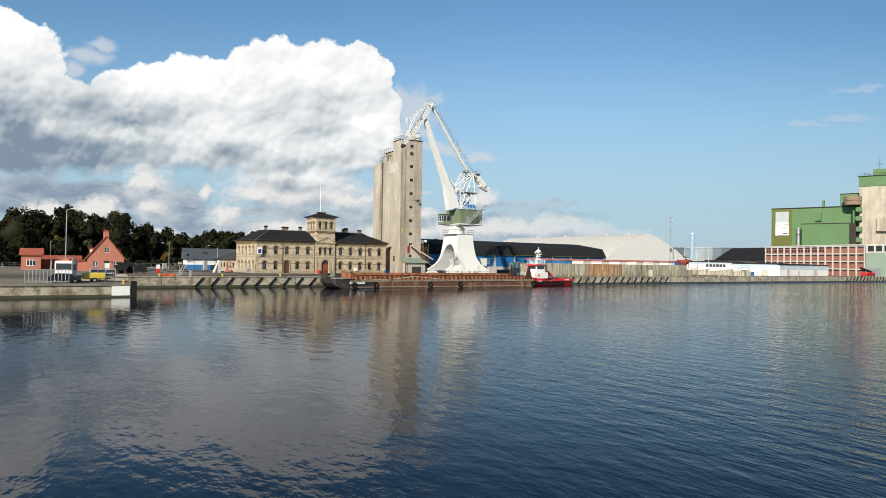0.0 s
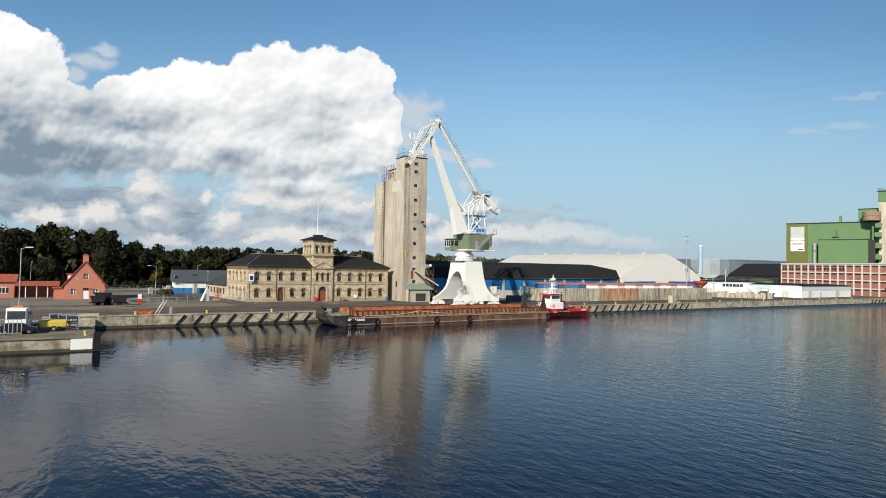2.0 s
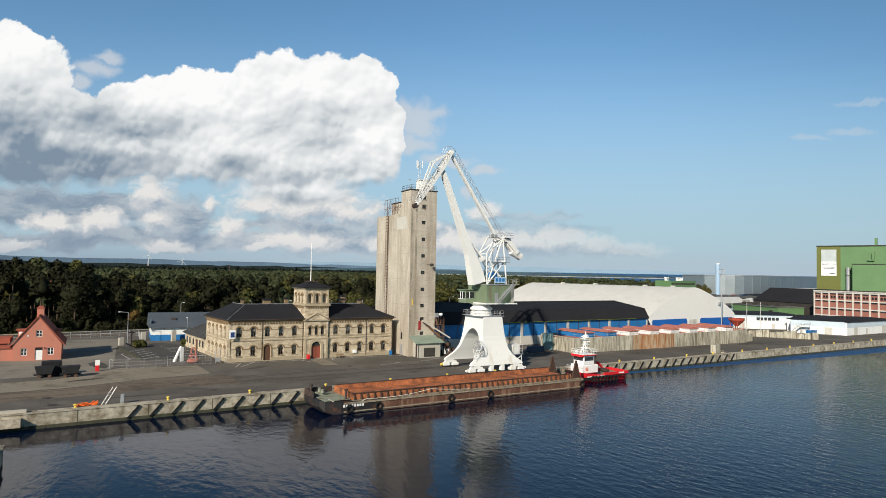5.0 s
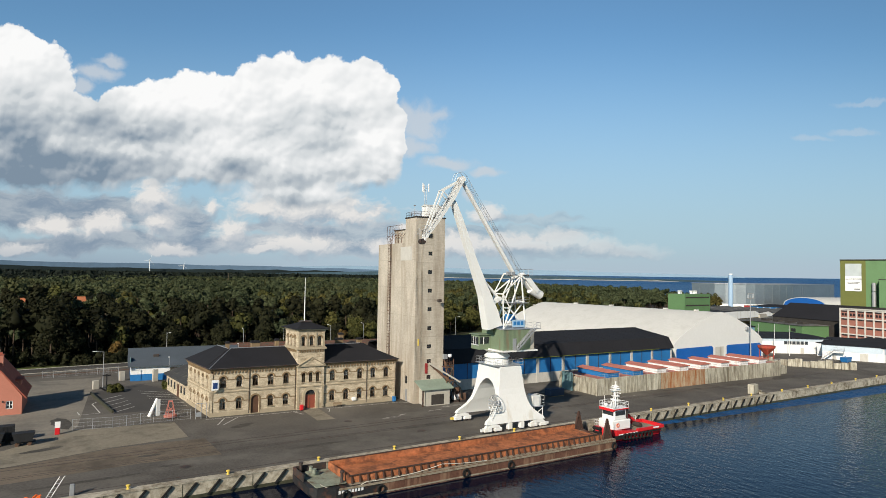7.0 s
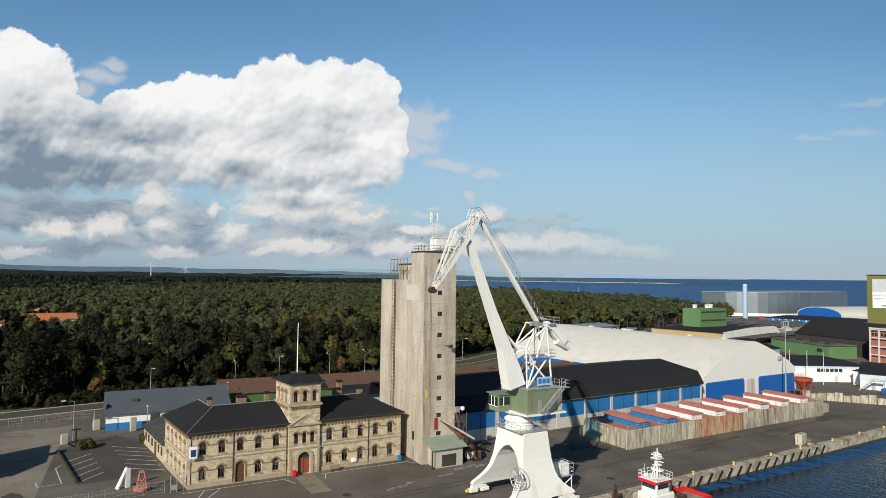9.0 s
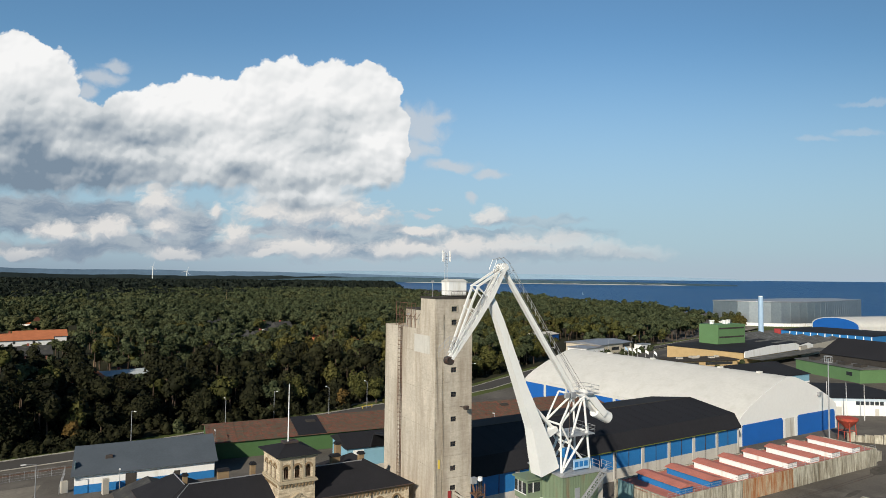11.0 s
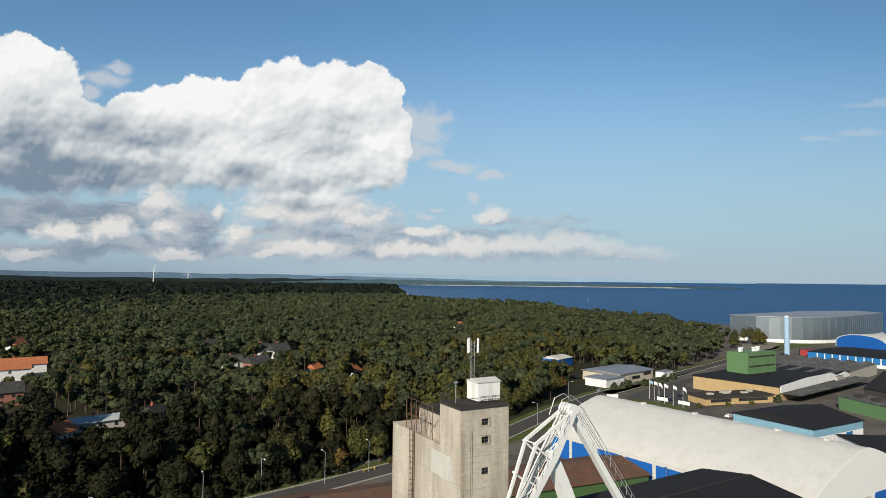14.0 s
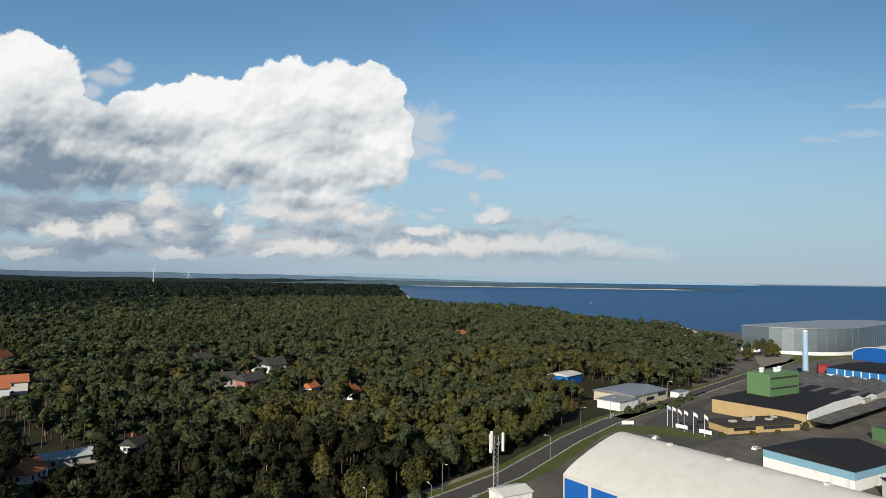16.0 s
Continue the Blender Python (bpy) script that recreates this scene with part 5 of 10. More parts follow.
tagged(part("lift_line", boxes(*[(-0.015, 0.0, 0.1, SD - 0.1, z, z + 0.05) for z in (6.0, 12.1, 18.3, 24.4, 30.5)], *[(0.1, SW - 0.1, -0.015, 0.0, z, z + 0.05) for z in (6.9, 10.4, 14.0, 21.9, 25.9, 29.9, 33.8)]), M["concrete"], silo), kind="stuff")
# caged ladder
bm = bmesh.new()
for y in (12.35, 12.85):
    rod(bm, (-0.12, y, 3.5), (-0.12, y, 35.4), 0.045, n=5)
for k in range(106):
    rod(bm, (-0.12, 12.35, 3.6 + 0.3 * k), (-0.12, 12.85, 3.6 + 0.3 * k), 0.025, n=4)
ladder = part("ladder", bm, M["iron_rust"], silo, "rusty caged ladder")
bm = bmesh.new()
for k in range(40):
    z = 5.5 + 0.75 * k
    pts = [Vector((-0.12 - 0.62 * math.sin(math.pi * i / 6), 12.6 - 0.4 * math.cos(math.pi * i / 6), z)) for i in range(7)]
    for a, b in zip(pts, pts[1:]):
        rod(bm, a, b, 0.03, n=4)
for i in (2, 3, 4):
    p = (-0.12 - 0.62 * math.sin(math.pi * i / 6), 12.6 - 0.4 * math.cos(math.pi * i / 6))
    rod(bm, (*p, 5.5), (*p, 35.0), 0.03, n=4)
part("ladder_cage", bm, M["iron_rust"], ladder)


def railing(name, parent, pts, h, material, step=1.2, r=0.03, rails=(0.5, 1.0), label=""):
    bm = bmesh.new()
    for a, b in zip(pts, pts[1:]):
        a, b = Vector(a), Vector(b)
        n = max(1, round((b - a).length / step))
        for k in range(n + 1):
            p = a.lerp(b, k / n)
            rod(bm, p, p + Vector((0, 0, h)), r, n=4)
        for f in rails:
            rod(bm, a + Vector((0, 0, h * f)), b + Vector((0, 0, h * f)), r, n=4)
    return part(name, bm, material, parent, label)


railing("roof_railing", silo, [(0.1, 0.1, 39.85), (SW - 0.1, 0.1, 39.85), (SW - 0.1, 5.1, 39.85), (0.1, 5.1, 39.85), (0.1, 0.1, 39.85)], 1.05, M["iron_dark"], label="thin dark roof railing")
bm = bmesh.new()
for k in range(6):
    rod(bm, (0.6, 8.4 + 1.6 * k, 34), (0.6, 8.4 + 1.6 * k, 38.6), 0.05, n=4)
    rod(bm, (0.6, 8.4 + 1.6 * k, 35.5), (2.0, 8.4 + 1.6 * k, 37.4), 0.04, n=4)
    rod(bm, (0.6, 8.4 + 1.6 * k, 34.4), (0.6, 9.6 + 1.4 * k, 38.0), 0.03, n=4)
rod(bm, (0.6, 8.4, 38.5), (0.6, 16.4, 38.5), 0.05, n=4)
rod(bm, (0.6, 8.4, 36.2), (0.6, 16.4, 36.2), 0.05, n=4)
part("conveyor_rack", bm, M["iron_rust"], silo, "rusty steel rack on the bin roof")
part("floodlight", rods(0.05, ((4.7, 0, 21.9), (5.2, -0.9, 21.9))), M["iron_dark"], silo)
part("floodlight_head", bevel(boxes((4.9, 5.7, -1.5, -0.9, 21.5, 22.1)), 0.05), M["iron_dark"], silo, "dark floodlight on a bracket")
for x in (0.2, 0.45, 1.4, 1.65):
    part("conduit", rods(0.025, ((x, -0.05, 4.5), (x, -0.05, 37.0)), n=5), M["concrete_quay"], silo)
part("hook_plate", boxes((0.75, 1.05, -0.1, 0, 12.2, 13.6)), M["yellow_paint"], silo, "yellow hook fitting")
part("corner_door", boxes((-0.05, 0.0, 3.0, 4.0, 0.1, 2.6)), M["grey_steel"], silo, "grey steel door")
part("corner_hatch", boxes((-0.05, 0.0, 3.2, 4.0, 3.8, 5.4)), M["glass"], silo)

# the plant room on the roof and its aerials
cabin = thing("plant_room", pose(43.5, -3.2, 39.86), "white sheet-metal plant room on the silo roof", "cabin")
part("wall", boxes((0, 3.4, 0, 2.6, 0.25, 2.55)), M["white_paint"], cabin)
for x in (0.1, 3.1):
    for y in (0.1, 2.3):
        part("foot", boxes((x, x + 0.2, y, y + 0.2, 0, 0.25)), M["iron_dark"], cabin)
bm = bmesh.new()
prism(bm, [(-0.12, 2.55), (2.72, 2.55), (2.72, 2.62), (1.3, 3.0), (-0.12, 2.62)], -0.12, 3.52, "x")
part("roof", bm, M["canvas_white"], cabin)
railing("guard_rail", cabin, [(0.2, -0.5, 0), (3.4, -0.5, 0), (3.4, 0.0, 0)], 0.9, M["iron_dark"])
mast = thing("antenna_mast", pose(44.3, -0.2, 39.86), "slim lattice mast with white panel antennas on the silo", "antenna")
bm = bmesh.new()
for x, y in ((0, 0), (0.5, 0), (0.25, 0.43)):
    rod(bm, (x, y, 0), (x, y, 7.6), 0.035, n=4)
for k in range(14):
    z = 0.3 + k * 0.52
    q = [(0, 0, z), (0.5, 0, z + 0.26), (0.25, 0.43, z + 0.4), (0, 0, z + 0.52)]
    for a, b in zip(q, q[1:]):
        rod(bm, a, b, 0.018, n=3)
part("lattice", bm, M["grey_steel"], mast)
for x, y, z in ((-0.5, -0.1, 6.0), (1.0, -0.1, 6.0), (0.25, 0.9, 6.0)):
    part("panel_antenna", bevel(boxes((x - 0.13, x + 0.13, y - 0.08, y + 0.08, z, z + 1.9)), 0.03), M["white_paint"], mast)
part("dish", lathe(bmesh.new(), [(0.05, 0.0), (0.38, 0.12), (0.38, 0.16)], 14), M["white_paint"], mast).matrix_basis = pose(-0.35, -0.3, 2.3, 90, 0, -30)
part("antenna_arm", rods(0.03, ((-0.5, -0.1, 6.4), (0.5, 0, 6.4)), ((1.0, -0.1, 6.9), (0.25, 0, 6.9)), ((0.25, 0.9, 6.6), (0.25, 0.4, 6.6)), ((-0.35, -0.3, 2.3), (0, 0, 2.3)), n=4), M["grey_steel"], mast)
for x, y in ((41.1, -1.8), (40.6, 6.5)):
    pole = thing("roof_pole", pose(x, y, 39.86 if y < 0 else 33.92), "short pole with a small lamp on the silo roof", "pole", "roof poles")
    part("pole", rods(0.04, ((0, 0, 0), (0, 0, 2.6)), n=5), M["grey_steel"], pole)
    part("lamp", boxes((-0.25, 0.25, -0.1, 0.1, 2.5, 2.7)), M["grey_steel"], pole)

# the intake shed at the foot and the rusty loading gear
intake = thing("intake_shed", pose(40.3, -8.6, 0), "small concrete intake shed with a faded green roof", "shed")
part("wall", boxes((1.0, 6.6, 0.3, 3.6, 0, 3.3)), M["concrete_pale"], intake)
bm = bmesh.new()
prism(bm, [(-0.2, 3.35), (3.64, 4.75), (3.64, 4.9), (-0.2, 3.5)], -0.2, 7.4, "x")
part("roof", bm, M["roof_green"], intake, "faded green sheet roof")
part("post", boxes((0.0, 0.25, 0.0, 0.25, 0, 3.4)), M["iron_dark"], intake)
# flat dark slab on the wall stands in for the unlit opening
part("opening", boxes((2.2, 5.2, 0.26, 0.3, 0.2, 2.3)), M["felt"], intake)
gear = thing("loading_gear", pose(46.2, -6.3, 0), "rusty grain loading conveyors and chutes on the silo wall", "conveyor")
bm = bmesh.new()
beam(bm, (-2.6, 0.8, 8.2), (1.6, -0.6, 4.4), 0.5, 0.5)
beam(bm, (0.8, 1.0, 9.6), (2.2, 0.4, 2.2), 0.35, 0.35)
part("chute", bm, M["iron_rust"], gear)
part("platform", boxes((0.6, 2.4, -0.6, 1.4, 7.4, 7.55)), M["iron_rust"], gear)
part("platform", boxes((0.9, 2.6, -0.8, 1.4, 4.6, 4.72)), M["iron_rust"], gear)
part("frame", rods(0.09, ((0.8, -0.5, 0), (0.8, -0.5, 9.2)), ((2.4, -0.5, 0), (2.4, -0.5, 9.2)), ((2.4, 1.3, 0), (2.4, 1.3, 9.2)), ((0.8, -0.5, 4.7), (2.4, -0.5, 7.4)), ((2.4, -0.5, 4.7), (0.8, -0.5, 7.4)), ((0.8, -0.5, 1), (2.4, -0.5, 4.4)), n=5), M["iron_rust"], gear)
railing("guard_rail", gear, [(0.6, -0.6, 7.55), (2.4, -0.6, 7.55), (2.4, 1.4, 7.55)], 1.0, M["iron_rust"])
part("hopper", lathe(bmesh.new(), [(0.25, 0), (0.9, 1.2), (0.9, 1.8)], 10, (3.3, -0.2)), M["iron_rust"], gear).location.z = 1.2
part("motor_box", boxes((0.4, 1.3, 0.2, 0.9, 9.2, 10.2)), M["grey_steel"], gear)
bm = bmesh.new()
beam(bm, (-3.4, -0.2, 8.6), (3.4, -1.8, 4.4), 0.28, 0.34)
part("spout", bm, M["concrete_pale"], gear, "pale swinging grain spout")
part("intake_door", boxes((-3.6, -3.0, 1.2, 1.3, 6.2, 8.4)), M["red_dark"], gear, "dark red hatch door")
part("hose", rods(0.16, ((2.4, -1.0, 4.4), (3.6, -1.6, 3.0)), ((3.6, -1.6, 3.0), (3.9, -1.7, 1.0)), ((1.6, -0.9, 4.0), (2.7, -1.9, 0.6)), n=8), M["black_rubber"], gear, "black loading hose")
part("lamp_head", lathe(bmesh.new(), [(0.05, 9.4), (0.45, 9.7), (0.4, 10.2)], 10, (1.9, 0.2)), M["white_paint"], gear, "white lamp head")
for k, (x, y, z) in enumerate(((3.2, 0.9, 0.7), (4.4, -0.3, 0.9), (4.0, 1.0, 2.1))):
    part("drum", rods(0.55, (( x, y - 0.4, z), (x, y + 0.5, z)), n=12), M["iron_dark" if k != 1 else "iron_rust"], gear, "dark machine drum")
for x, y, s, c in ((49.6, -6.4, 0.8, "white"), (50.8, -7.2, 0.7, "rusty")):
    mt = thing("machine_part", pose(x, y, 0), f"{c} piece of grain handling machinery on the quay", "machine")
    part("body", bevel(boxes((-s, s, -s * 0.7, s * 0.7, 0.4, 1.9)), 0.12), M["iron_rust" if c == "rusty" else "white_paint"], mt)
    part("base", boxes((-s * 1.1, s * 1.1, -s * 0.8, s * 0.8, 0, 0.4)), M["iron_dark"], mt)

# ---------------------------------------------------------------- the harbour crane
CX, CY = 45.6, -27.8
crane = thing("harbour_crane", pose(CX, CY, 0), "white level-luffing harbour crane with green machine house on the quay", "crane")


def cr(x, y, z):
    return Vector((x - CX, y - CY, z))


PX = 0.6                                # the portal stands a little off the slewing axis


def leg_panel(sign):
    """One of the two flared side panels; the archway runs between them."""
    levels = [(1.55, 6.3, 5.5, 4.75), (2.0, 6.1, 5.4, 4.65), (2.7, 5.0, 5.2, 4.4), (3.4, 4.1, 5.0, 4.15), (4.2, 3.45, 4.75, 3.8), (5.0, 3.1, 4.5, 3.5), (6.2, 2.85, 4.15, 3.0), (7.2, 2.7, 3.95, 2.35), (8.0, 2.6, 3.85, 1.55), (8.4, 2.55, 3.8, 0.8), (8.6, 2.52, 3.78, 0.02)]
    bm = bmesh.new()
    rings = [[bm.verts.new((PX + sx * hx, sign * y, z)) for sx, y in ((-1, ai), (1, ai), (1, hy), (-1, hy))] for z, hx, hy, ai in levels]
    for a, b in zip(rings, rings[1:]):
        for k in range(4):
            bm.faces.new((a[k], a[(k + 1) % 4], b[(k + 1) % 4], b[k]))
    bm.faces.new(rings[0])
    bm.faces.new(rings[-1])
    bmesh.ops.recalc_face_normals(bm, faces=bm.faces[:])
    return bm


pl = part("portal_leg", leg_panel(-1), M["crane_white"], crane, "smooth flared white portal leg")
part("portal_leg", leg_panel(1), M["crane_white"], crane)
bm = bmesh.new()
rings = [[bm.verts.new((PX + sx * hx, sy * hy, z)) for sx, sy in ((-1, -1), (1, -1), (1, 1), (-1, 1))] for z, hx, hy in ((8.6, 2.52, 3.78), (10.9, 2.3, 3.55), (11.1, 2.15, 3.4))]
for a, b in zip(rings, rings[1:]):
    for k in range(4):
        bm.faces.new((a[k], a[(k + 1) % 4], b[(k + 1) % 4], b[k]))
bm.faces.new(rings[0][::-1])
bm.faces.new(rings[-1])
part("portal_crown", bm, M["crane_white"], crane)
part("crown_walkway", boxes((-2.4, 3.4, -3.6, 3.6, 11.12, 11.2)), M["grey_steel"], crane)
railing("crown_railing", crane, [(-2.3, -3.5, 11.2), (3.3, -3.5, 11.2), (3.3, 3.5, 11.2), (-2.3, 3.5, 11.2), (-2.3, -3.5, 11.2)], 1.05, M["grey_steel"], label="thin grey railing")
for sx in (-1, 1):
    for sy in (-1, 1):
        bx, by = PX + sx * 4.9, sy * 5.1
        bm = bmesh.new()
        prism(bm, [(bx - 1.5, 0.95), (bx + 1.5, 0.95), (bx + 1.3, 1.3), (bx + 0.45, 1.54), (bx - 0.45, 1.54), (bx - 1.3, 1.3)], by - 0.35, by + 0.35)
        bg_ = part("bogie", bm, M["crane_white"], crane, "white wheel bogie")
        for dx in (-1.05, 1.05):
            part("truck", bevel(boxes((bx + dx - 0.8, bx + dx + 0.8, by - 0.45, by + 0.45, 0.32, 0.93)), 0.08), M["crane_white"], bg_)
            for dw in (-0.42, 0.42):
                wheel = bmesh.new()
                rod(wheel, (bx + dx + dw, by - 0.3, 0.34), (bx + dx + dw, by + 0.3, 0.34), 0.32, n=12)
                part("wheel", wheel, M["iron_dark"], bg_)
        part("buffer", boxes((bx + sx * 2.1 - 0.3, bx + sx * 2.1 + 0.3, by - 0.2, by + 0.2, 0.45, 0.85)), M["yellow_paint" if sx < 0 < sy else "crane_white"], bg_)
    part("rail_clamp", bevel(boxes((PX + sx * 1.3 - 0.45, PX + sx * 1.3 + 0.45, -5.5, -4.7, 0.35, 1.5)), 0.06), M["crane_white"], crane, "white rail clamp box")
# cable drum, stair and walkway within the arch
bm = bmesh.new()
for x in (-3.5, -2.9):
    pts = [(x, -4.3 + 1.6 * math.cos(2 * math.pi * k / 20), 4.7 + 1.6 * math.sin(2 * math.pi * k / 20)) for k in range(20)]
    for a, b in zip(pts, pts[1:] + pts[:1]):
        rod(bm, a, b, 0.07, n=4)
for k in range(14):
    a = 2 * math.pi * k / 14
    rod(bm, (-3.2, -4.3, 4.7), (-3.5, -4.3 + 1.55 * math.cos(a), 4.7 + 1.55 * math.sin(a)), 0.07, n=4)
rod(bm, (-3.6, -4.3, 4.7), (-2.3, -4.3, 4.7), 0.6, n=12)
part("cable_drum", bm, M["grey_steel"], crane, "spoked cable reel")
bm = rods(0.05, ((-5.6, -4.6, 0.2), (-4.0, -5.0, 5.0)), ((-5.2, -5.2, 0.2), (-3.6, -5.6, 5.0)), *[((-5.6 + 1.6 * k / 14, -4.6 - 0.4 * k / 14, 0.3 + 0.33 * k), (-5.2 + 1.6 * k / 14, -5.2 - 0.4 * k / 14, 0.3 + 0.33 * k)) for k in range(14)], n=4)
part("portal_ladder", bm, M["crane_white"], crane)
# platform box on the right leg
plat = part("switch_platform", boxes((6.6, 9.3, -2.2, 0.6, 2.9, 3.0)), M["grey_steel"], crane)
part("switch_cabinet", bevel(boxes((6.9, 8.8, -1.8, 0.0, 3.0, 4.9)), 0.04), M["crane_white"], plat, "white switch cabinet")
railing("guard_rail", plat, [(6.6, -2.2, 3.0), (9.3, -2.2, 3.0), (9.3, 0.6, 3.0), (6.6, 0.6, 3.0)], 1.9, M["crane_white"], rails=(0.3, 0.6, 1.0))
for a, b in (((6.8, -2.0, 0.05), (6.8, -2.0, 2.9)), ((9.1, -2.0, 0.05), (9.1, -2.0, 2.9)), ((9.1, 0.4, 0.05), (9.1, 0.4, 2.9)), ((6.8, -2.0, 1.2), (9.1, -2.0, 2.6))):
    part("platform_post", rods(0.08, (a, b), n=5), M["crane_white"], plat)

# slewing ring and machine house
part("slewing_column", lathe(bmesh.new(), [(2.3, 11.2), (2.3, 11.9), (2.05, 11.95), (2.05, 12.35), (2.35, 12.4), (2.35, 12.7), (1.6, 13.3), (2.6, 13.7)], 28), M["crane_white"], crane, "white slewing ring and column")
part("house_deck", boxes((-1.6, 6.2, -4.1, 3.9, 13.65, 13.9)), M["crane_white"], crane)
mh = part("machine_house", boxes((-1.1, 5.7, -3.6, 3.5, 13.9, 17.6)), M["green_house"], crane, "green sheet-metal machine house")
part("house_roof", boxes((-1.25, 5.85, -3.75, 3.65, 17.6, 17.72)), M["grey_steel"], mh)
bm = boxes(*[(-1.1 + 0.28 * k, -1.02 + 0.28 * k, -3.64, -3.6, 13.95, 17.55) for k in range(25)])
bm2 = [box(bm, -1.14, -1.1, -3.5 + 0.28 * k, -3.42 + 0.28 * k, 13.95, 17.55) for k in range(25)]
tagged(part("wall_ribs", bm, M["green_house"], mh), kind="stuff")
part("house_door", boxes((0.9, 1.7, -3.68, -3.6, 14.0, 16.0)), M["grey_steel"], mh, "pale steel door")
part("house_panel", boxes((4.9, 5.7, -3.66, -3.6, 14.0, 17.4)), M["concrete_pale"], mh)
cab = part("operator_cab", bevel(boxes((-3.6, -1.1, 0.6, 3.4, 13.7, 16.4)), 0.08), M["green_house"], crane, "green operator cab")
part("cab_glass", boxes((-3.66, -3.6, 0.8, 3.2, 14.6, 16.0), (-3.4, -1.5, 0.54, 0.6, 14.8, 16.0)), M["glass"], cab, "dark cab windows")
part("cab_mullion", boxes((-3.7, -3.65, 1.5, 1.62, 14.5, 16.1), (-3.7, -3.65, 2.4, 2.52, 14.5, 16.1), (-3.7, -3.65, 0.7, 3.3, 14.5, 14.62), (-2.7, -2.58, 0.5, 0.55, 14.7, 16.1)), M["crane_white"], cab)
part("cab_roof", boxes((-3.9, -0.9, 0.3, 3.6, 16.4, 16.55)), M["green_house"], cab)
bm = bmesh.new()
for y in (-4.0, -4.9):
    beam(bm, (1.0, y, 13.9), (5.2, y, 17.8), 0.06, 0.28)
for k in range(15):
    x, z = 1.15 + k * 0.28, 14.05 + k * 0.26
    box(bm, x - 0.12, x + 0.12, -4.9, -4.0, z, z + 0.04)
stair = part("outside_stair", bm, M["grey_steel"], crane, "grey steel stair up the machine house")
railing("stair_rail", stair, [(1.0, -4.95, 14.0), (5.2, -4.95, 17.9), (6.1, -4.95, 17.9), (6.1, -3.0, 17.9)], 1.0, M["grey_steel"], step=0.9)
part("stair_landing", boxes((4.9, 6.2, -5.0, -3.6, 17.74, 17.84)), M["grey_steel"], stair)
railing("house_railing", crane, [(-1.0, -3.6, 17.72), (0.8, -3.6, 17.72)], 1.0, M["grey_steel"])
railing("house_railing", crane, [(5.7, -3.0, 17.72), (5.7, 3.5, 17.72), (-1.0, 3.5, 17.72)], 1.0, M["grey_steel"])
part("name_board", boxes((1.5, 4.2, -2.7, -2.6, 18.0, 19.3)), M["sign_pale"], crane, "pale blue sign board with plain bars")
part("sign_bar", boxes((1.7, 2.3, -2.74, -2.7, 18.3, 19.0), (2.5, 3.1, -2.74, -2.7, 18.3, 19.0), (3.3, 3.9, -2.74, -2.7, 18.3, 19.0)), M["blue_sheet"], crane)

# main boom: a box girder, broad at the foot
def girder(pts, w):
    """A bent box girder: centre points with depths, width across."""
    bm = bmesh.new()
    rings = []
    for i, (p, h) in enumerate(pts):
        a = pts[max(i - 1, 0)][0]
        b = pts[min(i + 1, len(pts) - 1)][0]
        d = (b - a).normalized()
        n = Vector((-d.z, 0, d.x))
        ww = w[i] if isinstance(w, (list, tuple)) else w
        rings.append([bm.verts.new(p + n * (s * h / 2) + Vector((0, t * ww / 2, 0))) for s, t in ((-1, -1), (1, -1), (1, 1), (-1, 1))])
    for a, b in zip(rings, rings[1:]):
        for k in range(4):
            bm.faces.new((a[k], a[(k + 1) % 4], b[(k + 1) % 4], b[k]))
    bm.faces.new(rings[0])
    bm.faces.new(rings[-1])
    bmesh.ops.recalc_face_normals(bm, faces=bm.faces[:])
    return bm


JY = -28.6
part("boom", girder([(cr(43.9, JY, 17.9), 3.0), (cr(43.2, JY, 20.4), 2.7), (cr(42.0, JY, 24.0), 1.75), (cr(39.6, JY, 29.6), 1.2), (cr(36.5, JY, 37.4), 1.0), (cr(35.4, JY, 39.9), 0.85), (cr(34.85, JY, 41.1), 0.5)], [2.3, 2.2, 1.8, 1.4, 1.1, 1.0, 0.8]), M["crane_white"], crane, "white tapering box-girder boom")
part("boom_arm", girder([(cr(43.0, JY, 22.2), 1.1), (cr(45.6, JY, 23.2), 0.6)], 1.0), M["crane_white"], crane)
part("luffing_rack", girder([(cr(41.9, JY, 26.4), 0.35), (cr(46.2, JY, 22.2), 0.35)], 0.5), M["crane_white"], crane)
for dy in (-0.75, 0.75):
    part("fly_jib", girder([(cr(36.9, JY + dy, 44.3), 0.5), (cr(34.9, JY + dy, 40.9), 0.7), (cr(32.5, JY + dy * 0.9, 37.4), 0.55), (cr(29.4, JY + dy * 0.6, 33.2), 0.35)], 0.24), M["crane_white"], crane, "white fly jib side beam")
    part("fly_jib_strut", girder([(cr(36.6, JY + dy, 44.2), 0.24), (cr(32.9, JY + dy, 42.1), 0.28), (cr(31.6, JY + dy * 0.8, 39.0), 0.24), (cr(29.5, JY + dy * 0.6, 33.9), 0.2)], 0.2), M["crane_white"], crane)
    part("jib_web", rods(0.1, (cr(32.6, JY + dy, 42.1), cr(34.4, JY + dy, 40.6)), (cr(31.6, JY + dy, 39.6), cr(33.2, JY + dy, 38.4)), n=5), M["crane_white"], crane)
for x, z in ((36.6, 43.8), (35.8, 42.3), (34.9, 40.9), (33.6, 39.0), (32.3, 37.2), (31.0, 35.4), (29.7, 33.6), (32.8, 42.1)):
    part("jib_cross", rods(0.07, (cr(x, JY - 0.75, z), cr(x, JY + 0.75, z)), n=5), M["crane_white"], crane)
